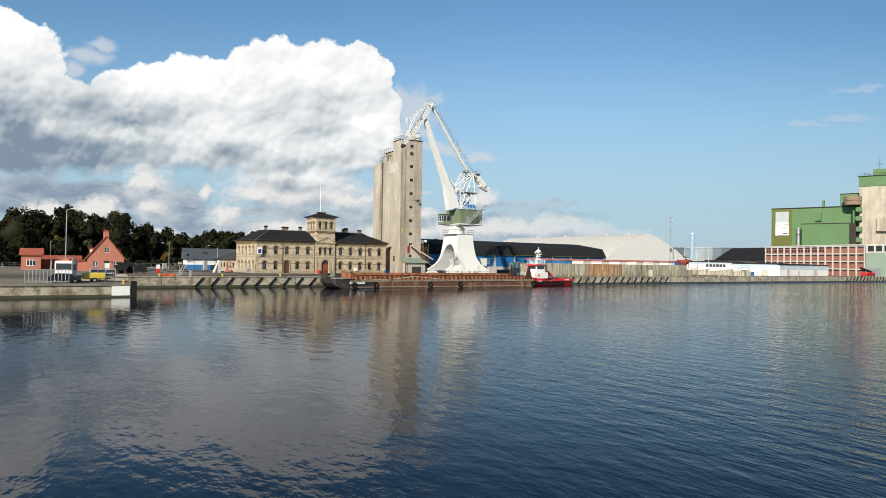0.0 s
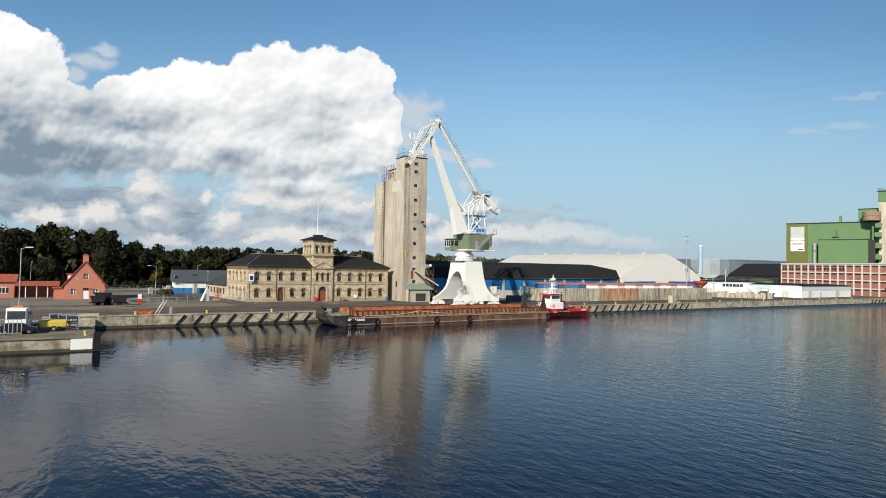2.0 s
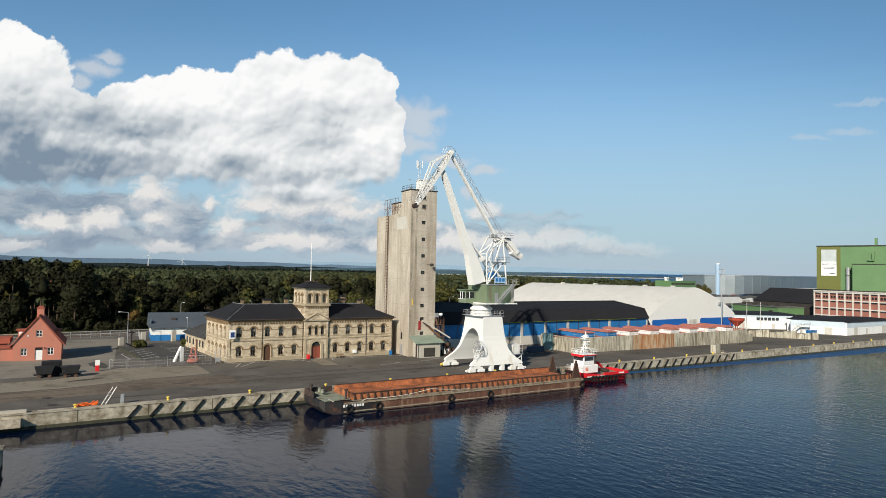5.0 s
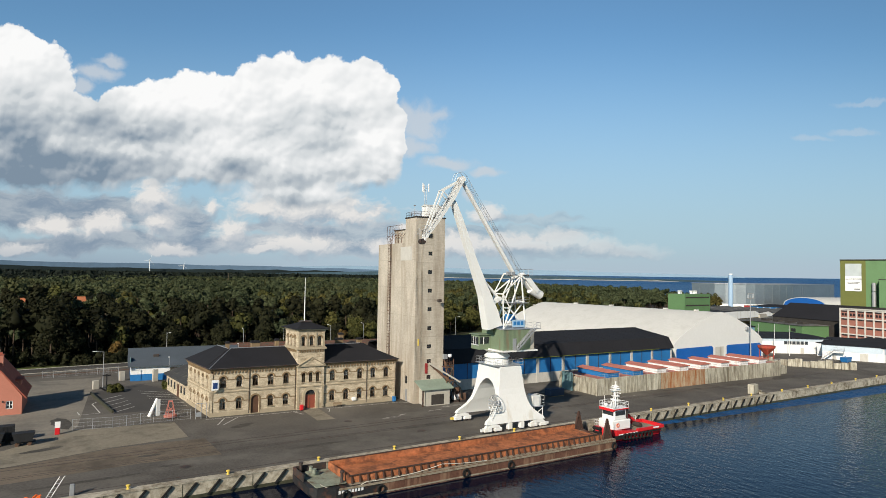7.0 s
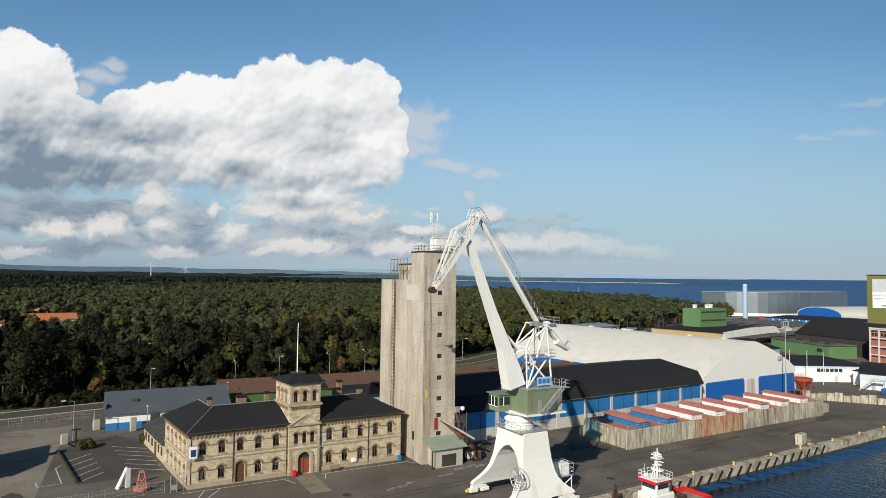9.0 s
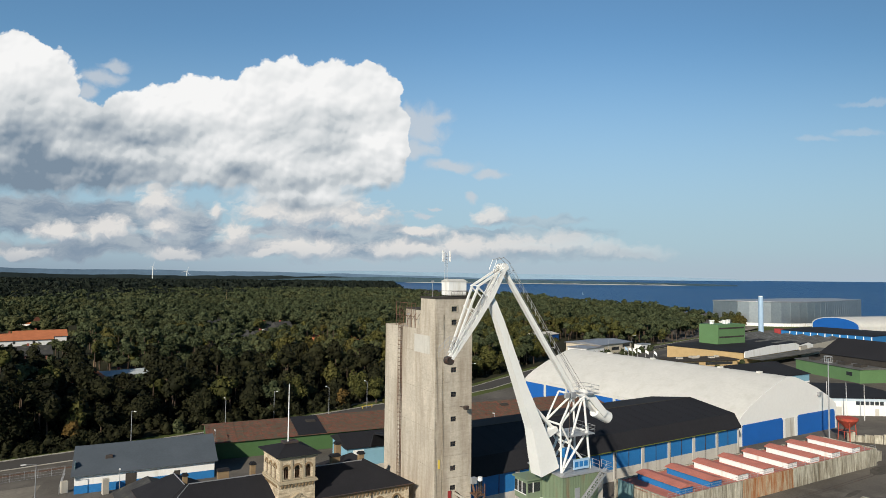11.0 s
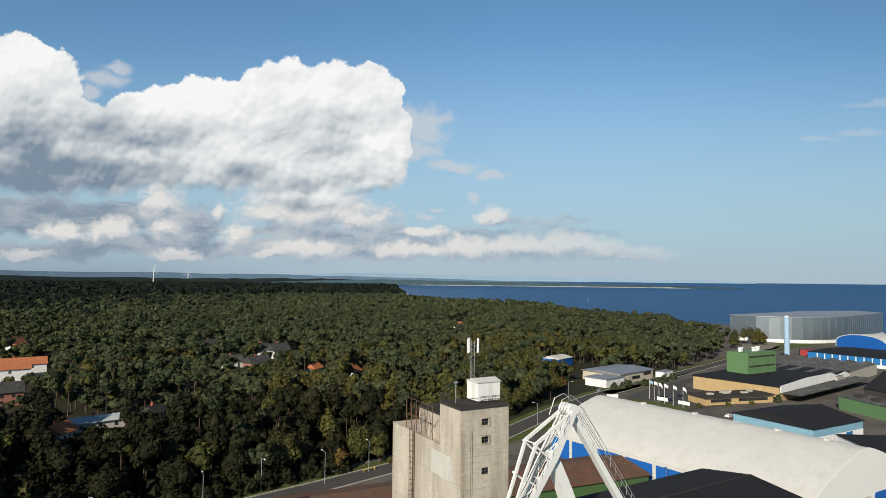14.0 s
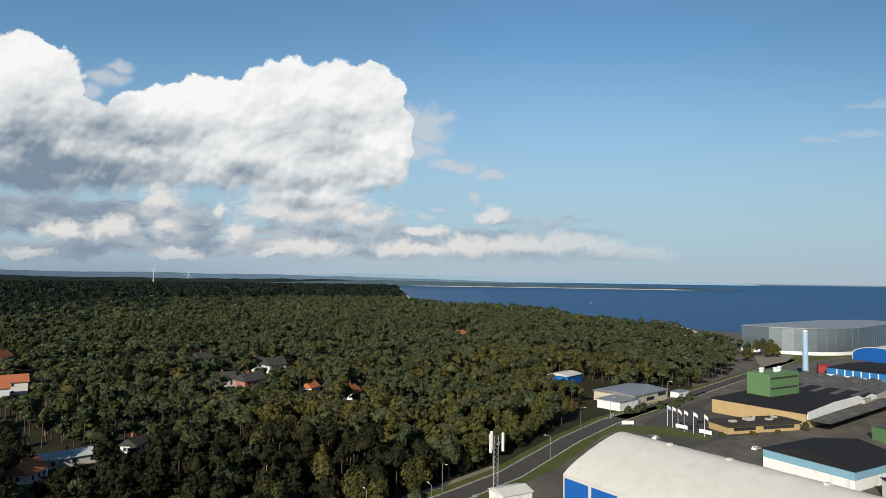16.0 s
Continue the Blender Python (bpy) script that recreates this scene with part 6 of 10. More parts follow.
for k in range(6):
    q0, q1 = k / 6, (k + 1) / 6
    side = 1 if k % 2 else -1
    part("jib_diagonal", rods(0.05, (cr(36.6 - 7.0 * q0, JY - 0.7 * side, 43.8 - 10.2 * q0), cr(36.6 - 7.0 * q1, JY + 0.7 * side, 43.8 - 10.2 * q1)), n=4), M["crane_white"], crane)
railing("jib_walk_rail", crane, [tuple(cr(36.2, JY - 0.95, 43.4)), tuple(cr(30.0, JY - 0.8, 34.3))], 0.9, M["grey_steel"], step=1.0, r=0.025)
bm = bmesh.new()
for dy in (-0.35, 0.0, 0.35):
    rod(bm, cr(36.6, JY + dy, 44.9), cr(29.4, JY + dy, 34.2), 0.025, n=3)
part("hoist_rope", bm, M["iron_dark"], crane)
head = part("jib_head", rods(0.5, (cr(29.2, JY - 0.5, 33.0), cr(29.2, JY + 0.5, 33.0)), n=14), M["iron_dark"], crane, "dark rope sheaves")
railing("head_rail", head, [tuple(cr(28.3, JY - 0.9, 33.4)), tuple(cr(29.8, JY - 0.9, 34.6)), tuple(cr(29.8, JY + 0.9, 34.6)), tuple(cr(28.3, JY + 0.9, 33.4))], 1.2, M["grey_steel"], step=0.8)
part("top_sheave", rods(0.55, (cr(36.9, JY - 0.7, 44.4), cr(36.9, JY + 0.7, 44.4)), n=14), M["crane_white"], crane)
for dy in (-0.5, 0.5):
    bm = bmesh.new()
    pts = [cr(35.2, JY + dy, 44.0), cr(35.8, JY + dy, 45.4), cr(36.8, JY + dy, 45.7), cr(37.9, JY + dy, 44.9)]
    for a, b in zip(pts, pts[1:]):
        rod(bm, a, b, 0.04, n=4)
    part("rope_guard", bm, M["grey_steel"], crane)
# the back tie, a slim box girder with a walkway
part("back_tie", girder([(cr(37.0, JY, 44.2), 0.4), (cr(43.2, JY, 35.2), 0.55), (cr(49.0, JY, 27.0), 0.45)], 0.7), M["crane_white"], crane, "white box-girder back tie")
tie = [cr(37.9, JY + 0.75, 43.6), cr(49.2, JY + 0.75, 27.5)]
d = (tie[1] - tie[0])
railing("tie_railing", crane, [tuple(tie[0]), tuple(tie[1])], 1.0, M["grey_steel"], step=1.1, r=0.025)
tie2 = [tuple(p - Vector((0, 1.5, 0))) for p in tie]
railing("tie_railing", crane, tie2, 1.0, M["grey_steel"], step=1.1, r=0.025)
for dy in (-0.5, 0.2, 0.55):
    part("stay_rope", rods(0.025, (cr(37.6, JY + dy, 45.0), cr(50.4, JY + dy, 27.9)), n=3), M["iron_dark"], crane)
# A-frame and counterweight rocker
for dy in (-1.5, 1.5):
    part("a_frame", rods(0.15, (cr(45.4, JY + dy, 17.7), cr(49.4, JY + dy * 0.7, 27.2)), (cr(50.3, JY + dy, 17.7), cr(49.6, JY + dy * 0.7, 27.2)), (cr(45.2, JY + dy, 24.0), cr(49.4, JY + dy * 0.7, 27.2)), (cr(45.4, JY + dy, 17.7), cr(50.0, JY + dy * 0.8, 22.6)), (cr(50.3, JY + dy, 17.7), cr(46.8, JY + dy * 0.8, 21.4)), n=8), M["crane_white"], crane, "white tubular A-frame")
    part("a_frame_tie", rods(0.13, (cr(45.2, JY + dy, 24.0), cr(47.4, JY + dy, 27.7)), (cr(47.4, JY + dy, 27.7), cr(49.4, JY + dy * 0.7, 27.2)), (cr(45.2, JY + dy, 24.0), cr(45.4, JY + dy, 17.8)), (cr(46.8, JY + dy, 21.4), cr(45.2, JY + dy, 24.0)), n=6), M["crane_white"], crane)
for x, z in ((47.4, 27.7), (49.5, 27.2), (45.2, 24.0), (46.8, 21.4), (50.0, 22.6)):
    part("a_frame_cross", rods(0.14, (cr(x, JY - 1.4, z), cr(x, JY + 1.4, z)), n=6), M["crane_white"], crane)
part("a_frame_deck", boxes((cr(46.2, 0, 0).x, cr(50.8, 0, 0).x, cr(0, JY - 1.9, 0).y, cr(0, JY + 1.9, 0).y, 22.3, 22.42)), M["grey_steel"], crane)
railing("deck_railing", crane, [tuple(cr(46.2, JY - 1.9, 22.42)), tuple(cr(50.8, JY - 1.9, 22.42)), tuple(cr(50.8, JY + 1.9, 22.42))], 1.0, M["grey_steel"])
part("motor", bevel(boxes((1.6, 2.9, -1.6, 0.1, 19.0, 20.2)), 0.1), M["blue_sheet"], crane, "blue winch motor")
for dy in (-0.9, 0.9):
    part("rocker", girder([(cr(49.0, JY + dy, 27.2), 0.7), (cr(50.9, JY + dy, 27.2), 1.1), (cr(53.6, JY + dy, 24.4), 0.9)], 0.3), M["crane_white"], crane)
part("counterweight", rod(bmesh.new(), cr(52.4, JY, 24.9), cr(54.9, JY, 23.7), 0.85, n=22), M["crane_white"], crane, "white cylindrical counterweight")
part("rocker_plate", girder([(cr(50.2, JY, 27.7), 0.7), (cr(52.0, JY, 25.9), 1.3), (cr(53.2, JY, 24.6), 1.2)], 1.2), M["crane_white"], crane)
railing("rocker_rail", crane, [tuple(cr(49.8, JY - 1.6, 27.6)), tuple(cr(51.8, JY - 1.6, 27.6)), tuple(cr(51.8, JY + 1.4, 27.6)), tuple(cr(49.8, JY + 1.4, 27.6))], 1.0, M["grey_steel"])
part("rocker_deck", boxes((cr(49.8, 0, 0).x, cr(51.8, 0, 0).x, cr(0, JY - 1.6, 0).y, cr(0, JY + 1.4, 0).y, 27.5, 27.6)), M["grey_steel"], crane)
part("lamp_mast", rods(0.05, (cr(46.6, JY - 1.7, 22.4), cr(46.6, JY - 1.7, 27.5)), (cr(46.1, JY - 1.7, 27.4), cr(47.1, JY - 1.7, 27.4)), n=5), M["iron_dark"], crane)
for x in (45.7, 46.7):
    part("work_lamp", bevel(boxes((cr(x, 0, 0).x, cr(x, 0, 0).x + 0.8, cr(0, JY - 2.0, 0).y, cr(0, JY - 1.6, 0).y, 27.4, 28.1)), 0.05), M["grey_steel"], crane, "boxy work lamp")

# ---------------------------------------------------------------- the barge
barge = thing("deck_barge", on_quay(31.6, -6.7, WATER), "long rusty cargo barge with a red-brown deck, moored at the quay", "barge")
BL, BW = 27.0, 4.1
bm = bmesh.new()
rings = []
for x, half, top, bot in ((-27.2, 3.2, 2.05, 1.3), (-26.4, 3.7, 2.0, 0.5), (-24.0, BW, 1.85, -0.5), (-17.5, BW, 1.75, -0.8), (22.5, BW, 1.7, -0.8), (BL, BW, 1.75, -0.6)):
    rings.append([bm.verts.new(p) for p in ((x, -half, top), (x, half, top), (x, half, bot), (x, half * 0.8, bot - 0.25), (x, -half * 0.8, bot - 0.25), (x, -half, bot))])
bow = bmesh.new()


def plated(target, rows, caps):
    rows = [[target.verts.new(v) for v in row] for row in rows]
    for a, b in zip(rows, rows[1:]):
        for k in range(6):
            target.faces.new((a[k], a[(k + 1) % 6], b[(k + 1) % 6], b[k]))
    for c in caps:
        target.faces.new(rows[c])
    bmesh.ops.recalc_face_normals(target, faces=target.faces[:])


shape = [[v.co.copy() for v in row] for row in rings]
bm.free()
bm = bmesh.new()
plated(bow, shape[:4], (0, -1))
plated(bm, shape[3:], (0, -1))
part("hull", bm, M["barge_side"], barge, "scraped rust-brown steel hull")
part("bow", bow, M["hull_black"], barge, "black-painted rounded bow")
part("rubbing_strake", boxes((-23.5, 26.8, -BW - 0.14, -BW, 1.42, 1.68), (-23.5, 26.8, -BW - 0.1, -BW, 0.18, 0.36)), M["barge_deck_grey"], barge, "pale worn rubbing strake")
part("side_deck", boxes((-22.0, 26.9, -BW + 0.02, -BW + 0.85, 1.74, 1.82), (-22.0, 26.9, BW - 0.85, BW - 0.02, 1.74, 1.82)), M["barge_deck_grey"], barge)
hold = part("hold_deck", boxes((-21.9, 24.4, -3.1, 3.1, 1.76, 2.25)), M["rust"], barge, "bright rust-red cargo deck")
for y0, y1, h in ((-3.3, -3.12, 2.75), (3.12, 3.3, 3.1)):
    part("coaming", boxes((-21.9, 24.4, y0, y1, 1.76, h)), M["rust"], hold, "rusty coaming plate")
part("coaming_end", boxes((-22.1, -21.9, -3.3, 3.3, 1.76, 3.0)), M["rust"], hold)
part("coaming_cap", boxes((-21.9, 24.4, -3.46, -3.08, 2.75, 2.82), (-21.9, 24.4, 3.08, 3.46, 3.1, 3.17)), M["rust_dark"], hold)
rib = one_mesh("rib", prism(bmesh.new(), [(-3.3, 1.8), (-3.3, 2.74), (-3.46, 2.74), (-3.78, 1.8)], -0.05, 0.05, "x"), M["rust_dark"])
for k in range(40):
    share("stiffener", rib, barge, pose(-21.5 + k * 1.16, 0, 0))
part("bow_deck", boxes((-26.4, -22.2, -3.5, 3.5, 2.0, 2.08)), M["bow_green"], barge, "grey-green worn bow deck")
part("bulwark", boxes((-26.9, -22.4, 3.35, 3.5, 2.05, 3.0), (-27.1, -26.9, -0.4, 3.4, 2.05, 3.0)), M["iron_dark"], barge, "black bow bulwark")
bm = boxes((-25.8, -24.2, 1.2, 2.2, 2.08, 2.5))
for y in (1.0, 2.3):
    lathe(bm, [(0.3, 2.5), (0.24, 2.6), (0.24, 2.95), (0.32, 3.05)], 10, (-25.0, y))
part("windlass", bm, M["bow_green"], barge, "small anchor winch")
for x, y in ((-26.2, 2.9), (-22.8, -3.2)):
    part("bollard", lathe(bmesh.new(), [(0.2, 2.0), (0.2, 3.3), (0.3, 3.35), (0.3, 3.6)], 10, (x, y)), M["iron_dark"], barge)
tagged(part("name_bar", boxes(*[(-23.6 + 0.45 * k, -23.28 + 0.45 * k, -BW - 0.02, -BW + 0.02, 0.95, 1.38) for k in range(8)]), M["white_paint"], barge, "plain white bars on the bow"), kind="stuff")


def tyre(r=0.5, w=0.3):
    bm = bmesh.new()
    n, q = 14, 6
    grid = [[bm.verts.new(((r + w / 2 * math.cos(2 * math.pi * j / q)) * math.cos(2 * math.pi * i / n), w / 2 * math.sin(2 * math.pi * j / q), (r + w / 2 * math.cos(2 * math.pi * j / q)) * math.sin(2 * math.pi * i / n))) for j in range(q)] for i in range(n)]
    for i in range(n):
        for j in range(q):
            bm.faces.new((grid[i][j], grid[(i + 1) % n][j], grid[(i + 1) % n][(j + 1) % q], grid[i][(j + 1) % q]))
    bmesh.ops.recalc_face_normals(bm, faces=bm.faces[:])
    return bm


TYRE = one_mesh("tyre", tyre(), M["black_rubber"])
for x in (-22.6, -17.6, -4.0, 4.2, 26.4):
    share("tyre_fender", TYRE, barge, pose(x, -BW - 0.2, 0.75), "old black tyre fender")


def rope(name, parent, a, b, sag, material, r=0.05, n=14):
    a, b = Vector(a), Vector(b)
    bm = bmesh.new()
    pts = [a.lerp(b, k / n) - Vector((0, 0, sag * 4 * (k / n) * (1 - k / n))) for k in range(n + 1)]
    for p, q in zip(pts, pts[1:]):
        rod(bm, p, q, r, n=4)
    return part(name, bm, material, parent)


rope("mooring_rope", barge, (-25.9, -3.6, 2.4), (-19.8, -BW - 0.1, 2.0), 0.9, M["rope"])
rope("mooring_rope", barge, (-19.8, -BW - 0.1, 2.0), (-8.0, -BW - 0.1, 2.6), 0.35, M["rope"])
rope("mooring_rope", barge, (-8.0, -BW - 0.1, 2.6), (0.0, -BW + 0.2, 1.9), 0.1, M["rope"])
for y in (3.4, -3.4):
    bm = bmesh.new()
    for a, b in (((24.6, y, 1.8), (25.6, y, 5.2)), ((26.6, y, 1.8), (25.6, y, 5.2))):
        beam(bm, a, b, 0.22, 0.3, up=(0, 1, 0))
    for z in (2.6, 3.4, 4.2):
        f = (z - 1.8) / 3.4
        beam(bm, (24.6 + f, y, z), (26.6 - f, y, z), 0.16, 0.16, up=(0, 1, 0))
    prism(bm, [(24.9, 1.8), (26.3, 1.8), (25.6, 4.4)], y - 0.03, y + 0.03)
    part("push_frame", bm, M["rust_dark"], barge, "dark triangular pushing frame")

# ---------------------------------------------------------------- the tug
tug = thing("tug_boat", on_quay(67.3, -5.0, WATER), "small red and white tug moored behind the barge", "tug")
bm = bmesh.new()
rings = []
for x, half, top in ((-7.4, 0.35, 2.55), (-6.6, 1.6, 2.3), (-4.8, 2.4, 1.95), (-1.5, 2.6, 1.5), (1.0, 2.6, 1.28), (3.0, 2.55, 1.26), (6.6, 2.4, 1.25), (7.4, 2.1, 1.3)):
    rings.append([bm.verts.new(p) for p in ((x, -half, top), (x, half, top), (x, half * 0.9, 0.1), (x, half * 0.6, -0.7), (x, -half * 0.6, -0.7), (x, -half * 0.9, 0.1))])
for a, b in zip(rings, rings[1:]):
    for k in range(6):
        bm.faces.new((a[k], a[(k + 1) % 6], b[(k + 1) % 6], b[k]))
bm.faces.new(rings[0])
bm.faces.new(rings[-1])
bmesh.ops.recalc_face_normals(bm, faces=bm.faces[:])
part("hull", bm, M["red_paint"], tug, "glossy red hull")
part("bulwark", boxes((0.2, 7.4, -2.72, -2.6, 1.3, 1.85), (0.2, 7.4, 2.6, 2.72, 1.3, 1.85), (7.3, 7.42, -2.6, 2.6, 1.3, 1.85)), M["red_paint"], tug)
part("hull_mark", boxes((4.4, 6.0, -2.75, -2.72, 1.45, 1.72)), M["white_paint"], tug, "white bars on the hull")
part("deckhouse", bevel(boxes((-5.2, -0.6, -1.75, 1.75, 1.8, 3.5)), 0.12), M["white_paint"], tug, "white deckhouse")
wh = part("wheelhouse", bevel(boxes((-4.6, -1.5, -1.5, 1.5, 3.5, 5.4)), 0.12), M["white_paint"], tug, "white wheelhouse")
part("wheelhouse_glass", boxes((-4.64, -1.46, -1.3, 1.3, 4.35, 5.1), (-4.3, -1.8, -1.54, 1.54, 4.35, 5.1)), M["glass"], wh, "dark wheelhouse windows")
part("wheelhouse_roof", bevel(boxes((-5.0, -1.1, -1.9, 1.9, 5.4, 5.6)), 0.05), M["red_paint"], wh, "red roof edge")
part("roof_top", boxes((-4.9, -1.2, -1.8, 1.8, 5.6, 5.66)), M["white_paint"], wh)
railing("roof_rail", tug, [(-4.9, -1.8, 5.66), (-1.2, -1.8, 5.66), (-1.2, 1.8, 5.66), (-4.9, 1.8, 5.66), (-4.9, -1.8, 5.66)], 1.0, M["white_paint"], step=0.8)
bm = rods(0.09, ((-2.6, 0, 5.6), (-2.6, 0, 10.2)), ((-3.3, -0.6, 5.6), (-2.6, 0, 8.6)), ((-3.3, 0.6, 5.6), (-2.6, 0, 8.6)), ((-2.6, -1.2, 8.2), (-2.6, 1.2, 8.2)), ((-2.6, -0.8, 9.3), (-2.6, 0.8, 9.3)), ((-3.4, 0, 7.6), (-1.8, 0, 7.6)))
box(bm, -3.2, -2.0, -0.5, 0.5, 7.5, 7.62)
box(bm, -3.0, -2.2, -0.9, 0.9, 6.7, 6.95)
for z in (6.1, 7.1, 8.0, 8.9):
    rod(bm, (-2.95, -0.3, z), (-2.3, 0.3, z + 0.5), 0.05, n=4)
    rod(bm, (-2.95, 0.3, z), (-2.3, -0.3, z + 0.5), 0.05, n=4)
for x, y in ((-2.95, -0.3), (-2.95, 0.3), (-2.3, -0.3), (-2.3, 0.3)):
    rod(bm, (x, y, 5.6), (x * 0.35 - 1.7, y * 0.5, 9.6), 0.06, n=4)
box(bm, -3.4, -1.9, -0.7, 0.7, 8.6, 8.72)
part("mast", bm, M["white_paint"], tug, "white lattice mast with radar bars")
part("radar", bevel(boxes((-2.9, -2.6, -1.0, 1.0, 8.95, 9.15)), 0.04), M["white_paint"], tug, "white radar scanner")
railing("bow_rail", tug, [(-6.4, -1.5, 2.35), (-5.3, -2.1, 2.1), (-5.3, 2.1, 2.1), (-6.4, 1.5, 2.35), (-6.4, -1.5, 2.35)], 1.0, M["white_paint"], step=0.9)
part("wheelhouse_brow", bevel(boxes((-5.15, -4.55, -1.65, 1.65, 5.15, 5.42)), 0.05), M["red_paint"], tug)
part("exhaust_stack", rods(0.16, ((-0.9, -1.2, 3.5), (-0.9, -1.2, 6.2)), n=8), M["iron_dark"], tug)
part("funnel", bevel(boxes((-1.3, -0.7, 0.9, 1.5, 3.5, 5.0)), 0.08), M["red_paint"], tug)
bm = bmesh.new()
beam(bm, (0.3, 0.6, 1.6), (1.3, 0.6, 3.6), 0.5, 0.5)
beam(bm, (1.3, 0.6, 3.6), (2.9, 0.6, 2.4), 0.4, 0.4)
box(bm, 0.0, 1.0, 0.1, 1.1, 1.3, 2.0)
part("deck_crane", bm, M["red_paint"], tug, "folded red deck crane")
railing("deck_rail", tug, [(1.6, 2.5, 1.4), (5.5, 2.4, 1.4)], 1.3, M["white_paint"])
part("aft_deck", boxes((0.6, 6.9, -2.0, 2.0, 1.29, 1.33)), M["barge_deck_grey"], tug, "worn grey-brown aft deck")
for y in (-2.3, 2.2):
    part("bulwark", boxes((0.4, 7.0, y, y + 0.1, 1.28, 1.75)), M["red_paint"], tug)
part("stern_bulwark", boxes((7.0, 7.1, -2.1, 2.1, 1.28, 1.75)), M["red_paint"], tug)
part("sheer_band", boxes((-4.6, 0.4, -2.66, -2.58, 1.15, 1.32)), M["white_paint"], tug)
part("aerial", rods(0.04, ((-4.6, -1.5, 5.66), (-4.6, -1.5, 8.4)), ((-1.5, 1.5, 5.66), (-1.5, 1.5, 8.0)), ((-4.0, 1.4, 5.66), (-4.0, 1.4, 7.6)), n=4), M["white_paint"], tug)
part("searchlight", rods(0.28, ((-4.4, 0.9, 6.0), (-4.0, 0.9, 6.0)), n=8), M["white_paint"], tug)
part("winch", rods(0.45, ((3.2, -0.8, 1.75), (3.2, 0.8, 1.75)), n=12), M["iron_dark"], tug)
part("side_fender", boxes((-6.2, -3.4, -2.95, -2.7, 0.55, 1.15), (-3.4, 6.2, -2.92, -2.7, 0.95, 1.15)), M["black_rubber"], tug, "black rubber rubbing strip")
part("bow_fender", rods(0.32, ((-7.3, -0.9, 2.2), (-7.3, 0.9, 2.2)), ((-7.2, -0.9, 1.5), (-7.2, 0.9, 1.5)), n=10), M["black_rubber"], tug)
for k in range(8):
    share("tyre_fender", TYRE, tug, pose(-3.2 + k * 0.95, -2.85, 0.8 - 0.03 * k), "black tyre fender")
part("life_ring", tyre(0.3, 0.14), M["orange"], tug, "orange life ring").matrix_basis = pose(-4.0, -1.85, 2.7)

# ---------------------------------------------------------------- the black-roofed transit hall
hall = thing("transit_hall", pose(134.0, 8.4, 0, 0, 0, QA), "long transit hall with black roof, blue panels and pale base", "warehouse")
HL, HD = 88.0, 28.6
prof = [(0, 6.6), (1.4, 9.6), (14.3, 11.5), (27.2, 9.6), (HD, 6.6)]
part("base_wall", boxes((-HL, 0, 0, 0.35, 0, 2.5), (-0.35, 0, 0.35, HD, 0, 2.5), (-HL, -HL + 0.35, 0.35, HD, 0, 2.5), (-HL + 0.35, -0.35, HD - 0.35, HD, 0, 2.5)), M["pale_wall"], hall, "pale rendered base wall")
NB = 10
for k in range(NB):
    x0 = -HL + k * HL / NB
    part("blue_panel", boxes((x0 + 0.45, x0 + HL / NB - 0.45, 0.05, 0.3, 2.5, 6.6)), M["blue_sheet"], hall, "blue sheet-metal panel")
    part("pilaster", boxes((x0 - 0.45, x0 + 0.45, -0.1, 0.3, 0, 6.55)), M["pale_wall"], hall)
    part("seam", boxes((x0 + HL / NB / 2 - 0.08, x0 + HL / NB / 2 + 0.08, 0.0, 0.05, 0.0, 6.5)), M["iron_dark"], hall)
part("pilaster", boxes((-0.5, 0.05, -0.1, 0.3, 0, 6.55)), M["pale_wall"], hall)
bm = bmesh.new()
prism(bm, [(0.3, 2.5), (HD - 0.3, 2.5)] + [(y if 0.3 < y < HD - 0.3 else (0.3 if y < 1 else HD - 0.3), z - 0.1) for y, z in prof[::-1]], -0.3, -0.02, "x")
part("gable_wall", bm, M["blue_sheet"], hall)
bm = bmesh.new()
prism(bm, [(-0.5, 6.3)] + [(y + (-0.5 if y < 1 else 0.5 if y > 27.5 else 0), z) for y, z in prof] + [(HD + 0.5, 6.3)] + [(y, z - 0.3) for y, z in prof[::-1]], -HL, 0.4, "x")
part("roof", bm, M["roof_black"], hall, "black felt roof with a steep lower slope")
for k in range(23):
    bm = bmesh.new()
    x = -HL + 0.4 + 3.9 * k
    for (ya, za), (yb, zb) in (((-0.42, 6.75), (1.36, 9.64)), ((1.36, 9.64), (14.1, 11.53))):
        beam(bm, (x, ya, za), (x, yb, zb), 0.07, 0.03)
    part("roof_seam", bm, M["roof_black"], hall)
part("ridge_cap", boxes((-HL, 0.3, 14.1, 14.5, 11.5, 11.56)), M["felt"], hall)
part("moss_gutter", boxes((-HL + 30, -6, -0.62, -0.45, 6.38, 6.52)), M["moss"], hall, "mossy gutter")
part("downpipe", rods(0.08, *[((-HL + 17.6 * k + 9, -0.12, 0.1), (-HL + 17.6 * k + 9, -0.12, 6.4)) for k in range(5)], n=5), M["iron_dark"], hall)

# ---------------------------------------------------------------- the white storage tent
tent = thing("storage_tent", pose(139.3, 12.2, 0, 0, 0, 1.5), "huge white canvas storage hall with curved roof and blue sides", "hall")
TW, TL = 46.0, 80.0
TS = -0.096                             # the long walls run a little askew to the gables
half = [(0.0, 6.9), (1.8, 8.3), (4.6, 9.95), (9.8, 12.4), (15.2, 14.5), (19.4, 15.9), (21.4, 16.4), (TW / 2, 16.55)]
outline = half + [(TW - x, z) for x, z in half[-2::-1]]
bm = bmesh.new()
n_seg = 16
rows = []
